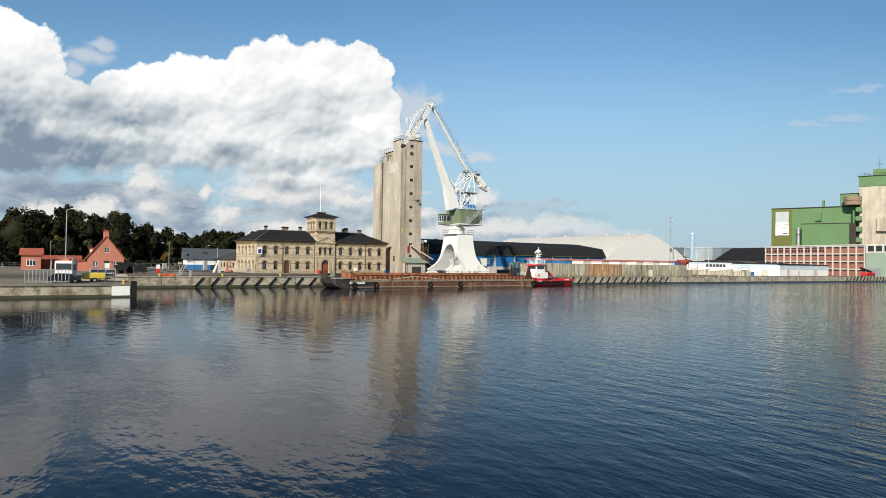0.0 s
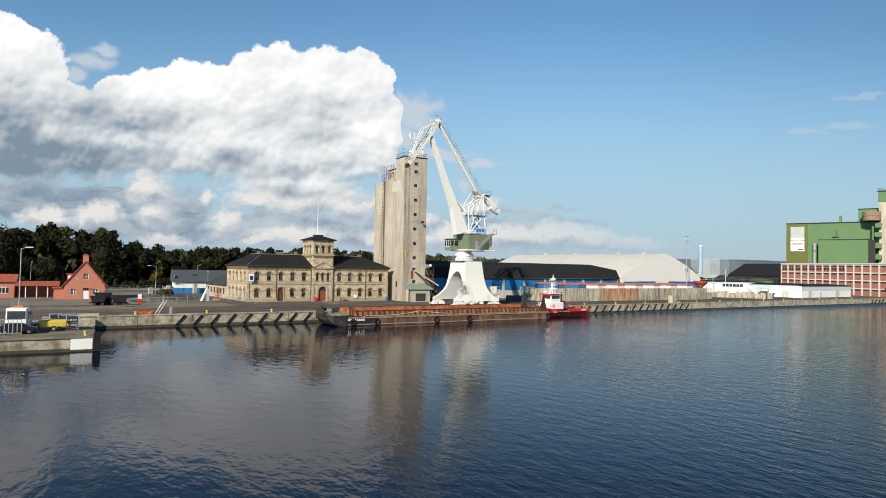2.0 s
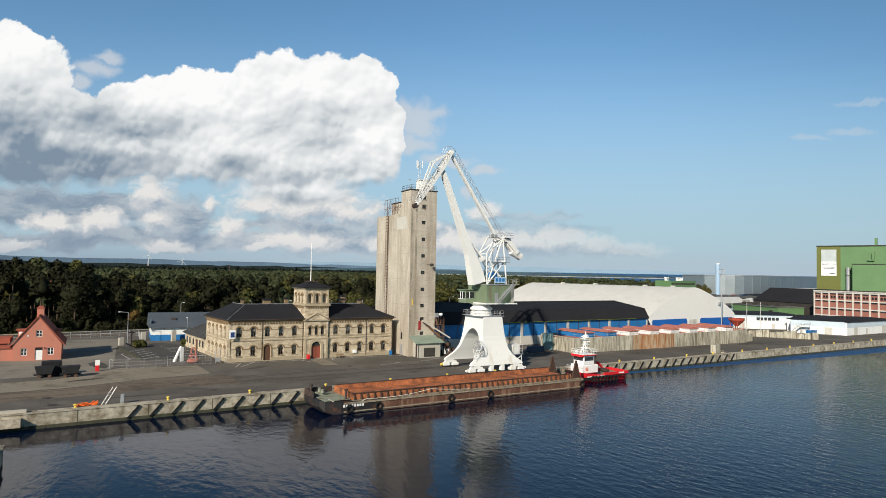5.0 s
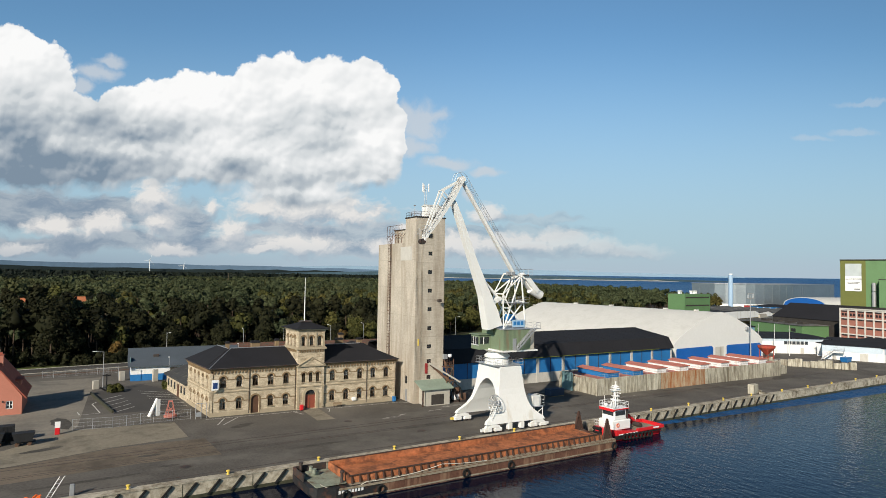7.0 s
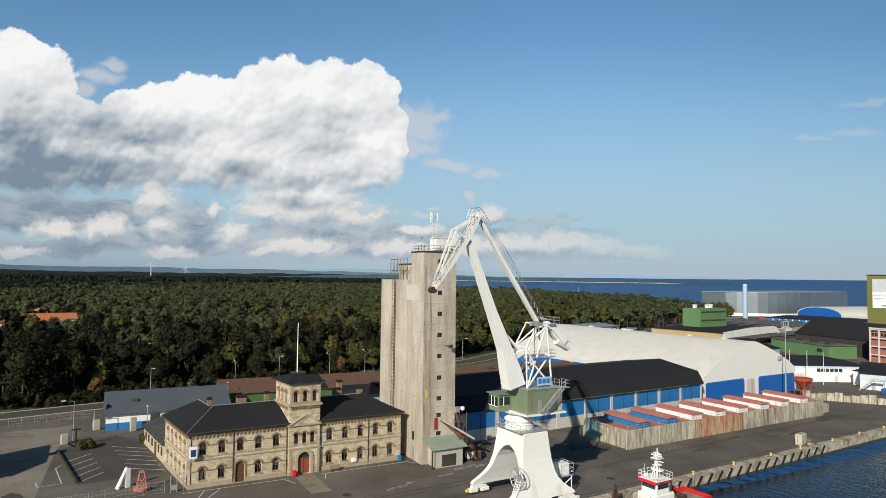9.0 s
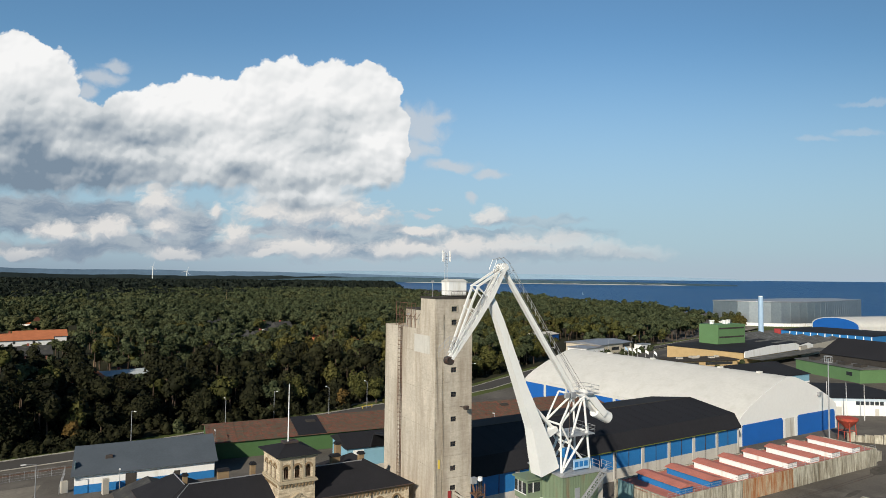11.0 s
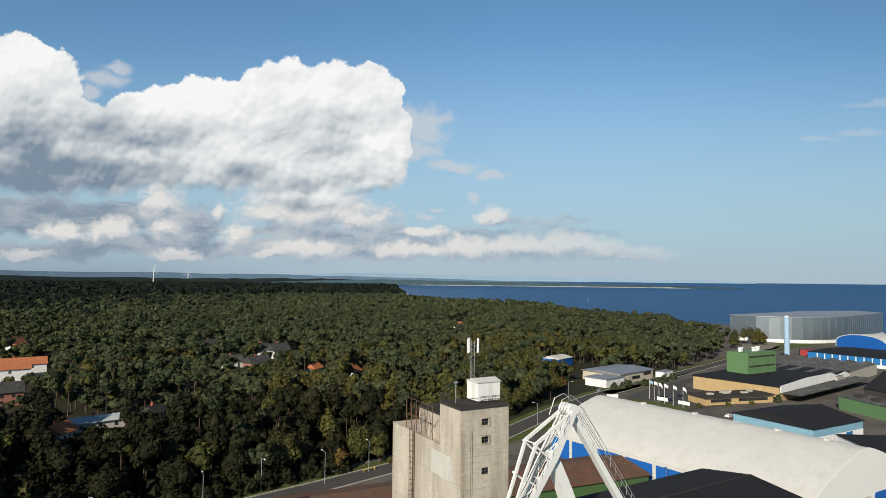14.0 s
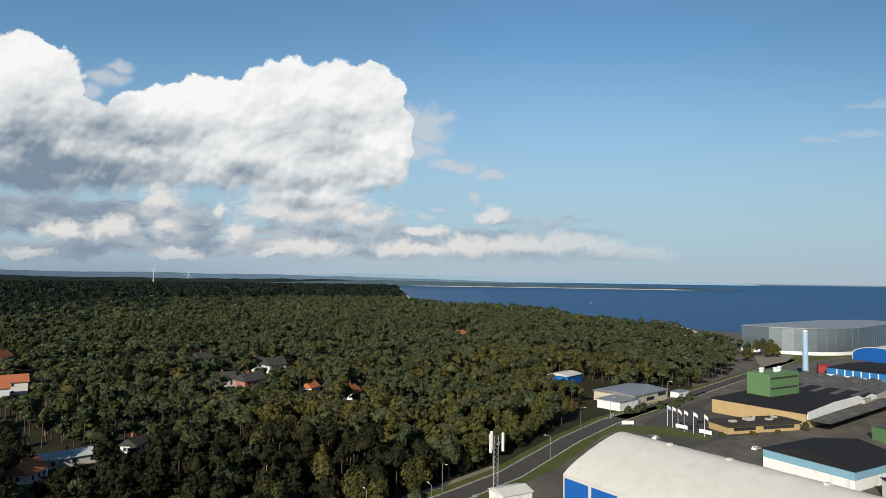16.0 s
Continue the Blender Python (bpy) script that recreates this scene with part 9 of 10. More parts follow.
part("wall", boxes((0, 84, 0, 43, 0, 6.6)), M["brick_ochre"], yel, "yellow brick wall")
part("roof", boxes((-0.4, 84.4, -0.4, 43.4, 6.6, 7.1)), M["roof_black"], yel, "flat black felt roof")
bm = bmesh.new()
prism(bm, [(0.5, 4.0), (84, 4.6), (84, 6.2), (78, 7.6), (66, 6.7), (60, 8.4), (30, 8.6), (0.5, 7.2)], -0.6, -0.2)
part("white_fascia", bm, M["white_paint"], yel, "white saw-tooth fascia")
part("canopy", boxes((2, 92, -9, -0.7, 3.6, 4.0)), M["roof_patched"], yel, "long loading canopy")
yel.matrix_basis = pose(281.4, 112.6, 0, 0, 0, 9.6)
gbk = thing("green_block", pose(302.5, 143.5, 7.1, 0, 0, 2), "green sheet-clad block with roof vents above the works", "building")
part("wall", boxes((0, 25, 0, 12.5, 0, 10.9)), M["green_bright"], gbk)
for z in (3.4, 8.4):
    part("louvre", boxes((1, 24, -0.06, 0.0, z, z + 0.9)), M["felt"], gbk, "dark louvre strip")
for x, y in ((5, 8), (7.5, 9), (14, 6), (16.5, 6), (21, 8)):
    part("vent", lathe(bmesh.new(), [(0.9, 10.9), (0.9, 12.3), (1.15, 12.5), (1.15, 13.0)], 12, (x, y)), M["white_paint"], gbk, "white roof vent")
office = thing("brown_office", pose(241.5, 121.5, 0, 0, 0, -13), "low brown brick office with dark flat roof", "office")
part("wall", boxes((0, 37, 0, 12, 0, 3.2)), M["brick_ochre"], office)
for x0, x1 in ((3, 14), (18, 34)):
    part("window_band", boxes((x0, x1, -0.04, 0.02, 1.2, 2.6)), M["glass"], office, "dark band of office windows")
part("roof", boxes((-0.6, 37.6, -0.8, 12.6, 3.2, 3.8)), M["felt"], office)
for b_ in ((5, 8, 4, 6, 3.8, 4.6), (14, 18, 5, 8, 3.8, 4.9), (24, 27, 4, 6, 3.8, 4.5), (30, 32, 7, 9, 3.8, 4.7), (20, 21, 8, 9, 3.8, 4.9)):
    part("roof_unit", bevel(boxes(b_), 0.1), M["concrete_pale"], office)
saw = thing("old_works", pose(345.5, 122.0, 0, 0, 0, 14), "sprawling low works with patched grey felt roofs", "factory")
part("wall", boxes((0, 78, 0, 56, 0, 6.2)), M["concrete_pale"], saw)
for k in range(6):
    bm = bmesh.new()
    prism(bm, [(k * 9.3, 6.2), (k * 9.3 + 9.2, 6.2), (k * 9.3 + 5.2, 7.6)], -0.4, 78.4, "x")
    part("roof_bay", bm, M["roof_patched"], saw, "patched grey roof bay")
chim = thing("works_chimney", pose(424.0, 200.0, 0), "tall pale blue steel chimney", "chimney")
part("stack", lathe(bmesh.new(), [(1.8, 0), (1.7, 31.5), (1.4, 31.6)], 18), M["chimney_blue"], chim)
part("cap", lathe(bmesh.new(), [(1.5, 31.6), (1.5, 32.4)], 18), M["white_paint"], chim)
redc = thing("red_container", pose(452.0, 208.0, 0, 0, 0, -55), "dark red steel storage container block", "container")
part("box", boxes((0, 13, 0, 9, 0, 6.5)), M["red_dark"], redc)
part("rib", boxes(*[(0.4 + 1.2 * k, 0.6 + 1.2 * k, -0.08, 0, 0.1, 6.4) for k in range(11)]), M["red_dark"], redc)
blong = gabled("blue_glazed_hall", pose(452.0, 138.0, 0, 0, 0, 4), 60, 62, 6.6, 1.0, M["blue_sheet"], M["roof_black"], "long blue hall with white window piers", low=M["white_paint"], low_h=2.2, along="y")
for k in range(12):
    part("pier", boxes((-0.12, -0.05, 5 * k, 5 * k + 0.7, 0, 6.2)), M["white_paint"], blong)
arc = thing("blue_arch_hall", pose(573.0, 251.0, 0, 0, 0, -102), "white arched hall with blue gable", "hall")
bm = bmesh.new()
pts = [(24 - 24 * math.cos(math.pi * k / 14), 5.2 + 7.0 * math.sin(math.pi * k / 14)) for k in range(15)]
prism(bm, [(0, 0)] + pts + [(48, 0)], 0.3, 70)
part("shell", bm, M["canvas_white"], arc)
bm = bmesh.new()
prism(bm, [(1, 0)] + [(24 + (x - 24) * 0.95, z * 0.95) for x, z in pts] + [(47, 0)], 0.0, 0.28)
part("gable", bm, M["blue_tent"], arc)
oval = thing("round_cornered_hall", pose(0, 0, 0), "big grey metal hall with a rounded corner", "hall")


def bulge(k):
    """The rounded corner between the two straight fronts."""
    q = k / 10
    return ((1 - q) ** 2 * 546.0 + 2 * q * (1 - q) * 566.0 + q * q * 632.0, (1 - q) ** 2 * 308.0 + 2 * q * (1 - q) * 258.0 + q * q * 272.0)


plan = [(697.0, 352.0), (542.0, 333.0)] + [bulge(k) for k in range(11)] + [(748.0, 299.0), (768.0, 338.0)]
bm = bmesh.new()
prism(bm, plan, 3.0, 23.2, "z")
part("wall", bm, M["metal_wall"], oval, "grey ribbed metal wall")
bm = bmesh.new()
cx, cy = 650.0, 312.0
prism(bm, [(cx + (x - cx) * 1.008, cy + (y - cy) * 1.008) for x, y in plan], 23.2, 24.0, "z")
top = [bm.verts.new((cx + (x - cx) * 0.45, cy + (y - cy) * 0.45, 24.5)) for x, y in plan]
low = [bm.verts.new((cx + (x - cx) * 1.006, cy + (y - cy) * 1.006, 24.02)) for x, y in plan]
for a in range(len(plan)):
    b = (a + 1) % len(plan)
    bm.faces.new((low[a], low[b], top[b], top[a]))
bm.faces.new(top)
bmesh.ops.recalc_face_normals(bm, faces=bm.faces[:])
part("roof", bm, M["zinc"], oval, "pale metal roof edge")
bm = bmesh.new()
prism(bm, [(cx + (x - cx) * 1.004, cy + (y - cy) * 1.004) for x, y in plan], 0.0, 3.0, "z")
part("base", bm, M["white_paint"], oval, "white concrete base")
for a, b in zip(plan[1:-1], plan[2:]):
    n_rib = max(1, int(math.dist(a, b) / 6.5))
    for k in range(n_rib):
        q = k / n_rib
        x, y = a[0] + (b[0] - a[0]) * q, a[1] + (b[1] - a[1]) * q
        part("wall_seam", rods(0.1, ((x, y - 0.05, 3.0), (x, y - 0.05, 23.2)), n=4), M["metal_wall"], oval)
setting("works_grass", sheet([(420, 240), (470, 262), (535, 300), (620, 285), (700, 300), (690, 262), (560, 262)], 0.03), M["grass"], "green lawn round the far hall")
setting("works_gravel", sheet([(452, 252), (505, 294), (540, 300), (545, 284), (500, 262)], 0.05), M["paving_warm"], "pale gravel yard")
gw2 = gabled("green_works_hall", pose(289.6, 90.3, 0, 0, 0, -108), 37, 15, 5.8, 0.9, M["green_bright"], M["roof_patched"], "green sheet works hall with grey patched roof")
for k in range(4):
    part("roof_hatch", boxes((5 + 8.5 * k, 9 + 8.5 * k, 3.0, 6.4, 6.0, 7.4)), M["felt"], gw2)
part("window", boxes((30, 33, -0.05, 0.02, 2.6, 4.2)), M["glass"], gw2)
peak = gabled("black_roof_hall", pose(299.2, 43.8, 0, 0, 0, -10.6), 26, 46, 7.9, 7.4, M["felt"], M["roof_black"], "hall with a broad steep black roof", along="y")
# gate, flags, cars and the pale works offices by the road
wh = thing("pale_office", pose(248.6, 181.0, 0, 0, 0, 14), "low pale brick office with a grey metal roof", "office")
part("wall", boxes((0, 34, 0, 24, 0, 5.0)), M["pale_brick"], wh)
bm = bmesh.new()
prism(bm, [(-0.6, 5.0), (24.6, 5.0), (24.6, 5.3), (12, 6.3), (-0.6, 5.3)], -0.6, 34.6, "x")
part("roof", bm, M["zinc"], wh, "grey standing-seam roof")
for b_ in ((12, 20, -0.05, 0.02, 1.4, 3.2), (24, 32, -0.05, 0.02, 2.6, 4.4)):
    part("window_row", boxes(b_), M["glass"], wh)
wl2 = thing("white_garage", pose(233.5, 175.5, 0, 0, 0, 14), "low white garage with a flat roof", "garage")
part("wall", boxes((0, 17, 0, 13, 0, 4.2)), M["white_paint"], wl2)
part("roof", boxes((-0.4, 17.4, -0.4, 13.4, 4.2, 4.6)), M["zinc"], wl2)
wl3 = thing("site_cabin", pose(288.0, 187.0, 0, 0, 0, 14), "small white site cabin", "cabin")
part("wall", boxes((0, 11, 0, 5, 0.2, 3.2)), M["white_paint"], wl3)
part("roof", boxes((-0.2, 11.2, -0.2, 5.2, 3.2, 3.4)), M["zinc"], wl3)
part("window", boxes((2, 4, -0.04, 0.0, 1.2, 2.2)), M["glass"], wl3)
bh = thing("blue_shed", pose(260.0, 246.0, 0, 0, 0, 22), "blue shed with a white roof at the wood's edge", "shed")
part("wall", boxes((0, 18, 0, 14, 0, 5.0)), M["blue_tent"], bh)
bm = bmesh.new()
prism(bm, [(-0.4, 5.0), (14.4, 5.0), (14.4, 5.2), (7, 6.6), (-0.4, 5.2)], -0.4, 18.4, "x")
part("roof", bm, M["canvas_white"], bh)


def flag_cloth(seed, w=1.9, h=1.35):
    """A cloth that waves and sags from its pole."""
    bm = bmesh.new()
    cols = []
    for i in range(10):
        q = i / 9
        sway = 0.28 * math.sin(6.5 * q + seed) * q
        sag = -1.5 * q * q * (0.7 + 0.3 * math.sin(seed * 3.1))
        cols.append([[bm.verts.new((0.06 + w * q * 0.8, sway + dy, 8.8 + sag - h * j / 4)) for j in range(5)] for dy in (-0.012, 0.012)])
    for a, b in zip(cols, cols[1:]):
        for j in range(4):
            bm.faces.new((a[0][j], b[0][j], b[0][j + 1], a[0][j + 1]))
            bm.faces.new((a[1][j + 1], b[1][j + 1], b[1][j], a[1][j]))
        bm.faces.new((a[0][0], a[1][0], b[1][0], b[0][0]))
        bm.faces.new((a[0][4], b[0][4], b[1][4], a[1][4]))
    for c, order in ((cols[0], 1), (cols[-1], -1)):
        for j in range(4):
            bm.faces.new((c[0][j], c[0][j + 1], c[1][j + 1], c[1][j])[::order])
    bmesh.ops.recalc_face_normals(bm, faces=bm.faces[:])
    return bm


for k, (x, y) in enumerate(((230.9, 144.0), (230.0, 140.4), (229.2, 136.8), (228.8, 133.2), (229.0, 128.5), (229.4, 123.4))):
    fl = thing("company_flag", pose(x, y, 0, 0, 0, -35), ("pale blue flag" if k == 0 else "white flag") + " on a tall white pole by the gate", "flag", "gate flags")
    part("pole", rod(bmesh.new(), (0, 0, 0), (0, 0, 9.2), 0.1, 0.06, 6), M["white_paint"], fl)
    part("cloth", flag_cloth(1.3 * k), M["chimney_blue" if k == 0 else "white_paint"], fl, "waving flag cloth")
for x, y, t in ((216.0, 163.5, 30), (211.5, 152.0, -25), (229.2, 138.0, -80), (230.5, 127.0, -80)):
    bn = thing("notice_banner", pose(x, y, 0, 0, 0, t), "white notice banner on two posts", "banner", "gate banners")
    part("panel", boxes((0, 5.5, -0.04, 0.04, 0.8, 2.4)), M["white_paint"], bn)
    for xx in (0.2, 5.2):
        part("post", boxes((xx, xx + 0.1, 0.04, 0.12, 0, 2.4)), M["grey_steel"], bn)
for x, y, t, c in ((236.0, 137.0, 70, "dark"), (249.0, 141.5, 20, "dark"), (252.5, 135.0, 15, "green"), (229.8, 100.6, 10, "white"), (238.0, 141.5, 75, "dark"), (207.5, 129.0, 20, "white")):
    cr_ = thing("parked_car", pose(x, y, 0, 0, 0, t), f"{c} car parked in the works yard", "car", "yard cars")
    car_shape(cr_, M["car_" + c])
setting("gate_lawn", sheet([(208, 154), (226, 146), (233, 121), (225, 119), (215, 133), (203, 147)], 0.03), M["grass"], "mown lawn by the works gate")
setting("office_lawn", sheet([(222, 168), (246, 174), (286, 184), (320, 196), (318, 192), (250, 168), (225, 160)], 0.03), M["grass"], "mown lawn before the pale office")
setting("works_yard", sheet([(200, 112), (236, 118), (284, 116), (276, 162), (318, 185), (250, 164), (224, 152)], 0.02), M["asphalt_road"], "grey asphalt works yard")
for x, y in ((88.5, 86.0),):
    kb = thing("pump_hut", pose(x, y, 0, 0, 0, 16), "small pale brick pump hut by the road", "hut")
    part("wall", boxes((0, 5, 0, 3.4, 0, 2.8)), M["pale_brick"], kb)
    part("roof", boxes((-0.3, 5.3, -0.3, 3.7, 2.8, 3.0)), M["zinc"], kb)
bar = thing("yellow_barrier", pose(69.0, 99.2, 0, 0, 0, 14), "yellow road barrier at the wood's edge", "barrier")
part("rail", boxes((0, 4.5, -0.05, 0.05, 0.7, 0.95)), M["yellow_paint"], bar)
for xx in (0.3, 4.1):
    part("post", boxes((xx, xx + 0.12, -0.06, 0.06, 0, 0.7)), M["yellow_paint"], bar)

# ---------------------------------------------------------------- houses in the wood
def villa(x, y, turn, w, d, h, rise, wall, roof, label):
    v = gabled("villa", pose(x, y, 0, 0, 0, turn), w, d, h, rise, M[wall], M[roof], label, "house", over=0.6)
    bm = bmesh.new()
    for xx in (0.0, w - 0.2):
        prism(bm, [(0.1, h - 0.05), (d - 0.1, h - 0.05), (d / 2, h + rise - 0.3)], xx - 0.02, xx + 0.22, "x")
    part("gable", bm, M[wall], v)
    part("chimney", boxes((w * 0.4, w * 0.4 + 0.9, d * 0.55, d * 0.55 + 0.9, h, h + rise + 1.0)), M["red_tile"], v)
    spots = [(w * f, w * f + 1.2, -0.05, 0.02, z, z + 1.3) for f in (0.15, 0.45, 0.72) for z in ((1.0,) if h < 4 else (1.0, h - 2.0))]
    for b_ in spots + [(-0.05, 0.02, d * 0.35, d * 0.35 + 1.2, 1.0, 2.3), (-0.05, 0.02, d * 0.6, d * 0.6 + 1.2, 1.0, 2.3)]:
        part("window", boxes(b_), M["glass"], v, "dark window")
    return v


villa(-62, 318, 8, 34, 13, 6.5, 3.5, "white_paint", "orange_tile", "long white house with an orange tiled roof in the wood")
villa(-48, 338, 8, 26, 12, 6.5, 3.5, "white_paint", "orange_tile", "white house with an orange tiled roof among trees")
villa(-48, 462, 60, 12, 9, 6.0, 4.5, "white_paint", "orange_tile", "white gabled villa with a red roof in the wood")
villa(-40, 250, 12, 15, 11, 5.5, 4.0, "brick_red", "slate_grey", "red brick villa with a dark roof in the wood")
villa(22, 194, 55, 8, 6, 3.0, 2.6, "white_paint", "slate_grey", "small white wooden house among trees")
villa(-6, 186, 14, 20, 9, 3.0, 1.6, "pale_wall", "sign_grey", "low house with a pale grey roof in the wood")
villa(-8, 172, 60, 9, 8, 3.0, 3.0, "white_paint", "orange_tile", "small white house with an orange roof in the wood")
villa(-32, 182, 30, 12, 7, 3.0, 2.2, "white_paint", "slate_grey", "low white house with grey roof among trees")
villa(108, 362, 20, 13, 9, 5.0, 5.0, "white_paint", "slate_grey", "white gabled villa with steep grey roof in the wood")
villa(100, 372, 20, 9, 8, 5.0, 4.5, "white_paint", "slate_grey", "grey-roofed villa beside the white villa")
villa(72, 415, 30, 12, 9, 5.0, 4.0, "white_paint", "slate_grey", "white villa with slate roof deep in the wood")
villa(82, 308, 25, 14, 9, 4.5, 4.0, "brick_red", "slate_grey", "brick villa with dark roof among the trees")
villa(68, 322, 5, 12, 9, 4.5, 3.6, "pale_wall", "slate_grey", "pale villa with dark roof among the trees")
villa(110, 276, 40, 8, 7, 4.0, 3.0, "white_paint", "orange_tile", "small white house with an orange roof in the wood")
villa(127, 255, 50, 8, 7, 4.0, 3.2, "white_paint", "orange_tile", "white house with a bright orange roof in the wood")
villa(336, 508, 30, 18, 11, 5.5, 4.5, "white_paint", "orange_tile", "large villa with an orange roof towards the bay")
for x, y, h in ((-8, 238, 13), (-11, 183, 11), (-7, 239, 11), (52, 128, 10), (92, 150, 9), (130, 690, 26)):
    up = thing("wooden_pole", pose(x, y, 0), "bare grey wooden mast rising from the wood", "pole", "wooden poles")
    part("pole", rod(bmesh.new(), (0, 0, 0), (0, 0, h), 0.22, 0.14, 6), M["wood"], up)
turb = thing("wind_turbine", pose(300, 4150, 0), "white wind turbine on the horizon", "wind turbine", "wind turbines")
part("tower", rod(bmesh.new(), (0, 0, 0), (0, 0, 95), 3.0, 1.8, 8), M["white_paint"], turb)
part("nacelle", boxes((-3, 3, -6, 6, 93, 98)), M["white_paint"], turb)
for a in (20, 140, 260):
    bm = bmesh.new()
    beam(bm, (0, -7, 96), (34 * math.sin(radians(a)), -7, 96 + 34 * math.cos(radians(a))), 2.2, 0.6, 0.6, 0.3, up=(0, 1, 0))
    part("blade", bm, M["white_paint"], turb)
copy_thing(turb, pose(520, 4350, -25))
boat = thing("sailing_boat", pose(1250, 1330, WATER, 0, 0, 30), "tiny white sailing boat out on the bay", "boat")
bm = bmesh.new()
prism(bm, [(-5, 1.4), (-3.5, 0), (4, 0), (5.5, 1.6)], -1.4, 1.4)
part("hull", bm, M["white_paint"], boat)
bm = bmesh.new()
prism(bm, [(-3.5, 2.4), (0.6, 2.4), (0.6, 14)], -0.05, 0.05)
part("sail", bm, M["white_paint"], boat)
part("mast", rods(0.1, ((0.8, 0, 1), (0.8, 0, 15)), n=5), M["grey_steel"], boat)

# ---------------------------------------------------------------- the wood
def inside(px, py, poly):
    hit = np.zeros(len(px), bool)
    for (x0, y0), (x1, y1) in zip(poly, poly[1:] + poly[:1]):
        if y0 != y1:
            hit ^= ((y0 > py) != (y1 > py)) & (px < (x1 - x0) * (py - y0) / (y1 - y0) + x0)
    return hit


WOOD = [(-520, 60), (-200, 66), (-60, 78), (-19, 90), (28, 100), (57, 107), (77, 112), (100, 119), (128, 130), (176, 157), (206, 172), (226, 192), (246, 214), (290, 214), (330, 211), (380, 227), (450, 273), (505, 306), (530, 346), (560, 396), (640, 500), (655, 620), (708, 790), (710, 1020), (648, 1115), (690, 1380), (850, 1760), (980, 2060), (1160, 2500), (1570, 3380), (1700, 4700), (-900, 4700)]
CLEAR = [(-45, 326, 26), (-30, 340, 24), (-44, 466, 14), (-36, 254, 15), (-14, 246, 8), (24, 196, 7), (4, 190, 10), (-5, 175, 7), (-28, 184, 7), (-14, 210, 8), (113, 366, 12), (104, 374, 8), (77, 418, 10), (86, 312, 12), (73, 326, 10), (113, 279, 7), (130, 258, 7), (344, 513, 20), (262, 236, 14), (256, 250, 15), (252, 226, 12), (246, 212, 10)]


def place(x0, x1, y0, y1, step, rng):
    gx, gy = np.meshgrid(np.arange(x0, x1, step), np.arange(y0, y1, step))
    px = gx.ravel() + rng.uniform(-0.45, 0.45, gx.size) * step
    py = gy.ravel() + rng.uniform(-0.45, 0.45, gx.size) * step
    ok = inside(px, py, WOOD) & (px > -0.16 * py - 75) & (px < 1.9 * py + 160)
    for cx, cy, r in CLEAR:
        ok &= (px - cx) ** 2 + (py - cy) ** 2 > r * r
        ok &= (px - cx + 0.35 * r) ** 2 + (py - cy + 1.1 * r) ** 2 > (1.0 * r) ** 2
        ok &= (px - cx + 0.6 * r) ** 2 + (py - cy + 1.9 * r) ** 2 > (0.7 * r) ** 2
    ok &= ~((px > -20) & (py < 88))
    gap = np.array([noise.noise(Vector((x * 0.022, y * 0.022, 0.3))) for x, y in zip(px, py)])
    ok &= (gap > -0.36) | (py > 800)
    return px[ok], py[ok]


SEEN = [(-45, 330, 22), (-40, 466, 10), (24, 196, 4), (6, 190, 5), (-5, 175, 3), (113, 366, 11), (77, 418, 9), (86, 312, 11), (113, 279, 6), (130, 258, 6), (344, 513, 12), (266, 244, 13), (-34, 255, 12)]


def young(px, py, h):
    """Young low growth on the southern side of each clearing."""
    h = h.copy()
    for cx, cy, half in SEEN:
        d = Vector((4 - cx, -58 - cy)).normalized()
        along = (px - cx) * d.x + (py - cy) * d.y
        off = np.abs((px - cx) * d.y - (py - cy) * d.x)
        sel = (along > -half) & (along < 75) & (off < half)
        h[sel] = np.minimum(h[sel], 3.6 + 0.12 * np.maximum(along[sel], 0) + 1.2 * np.sin(px[sel]))
    return h


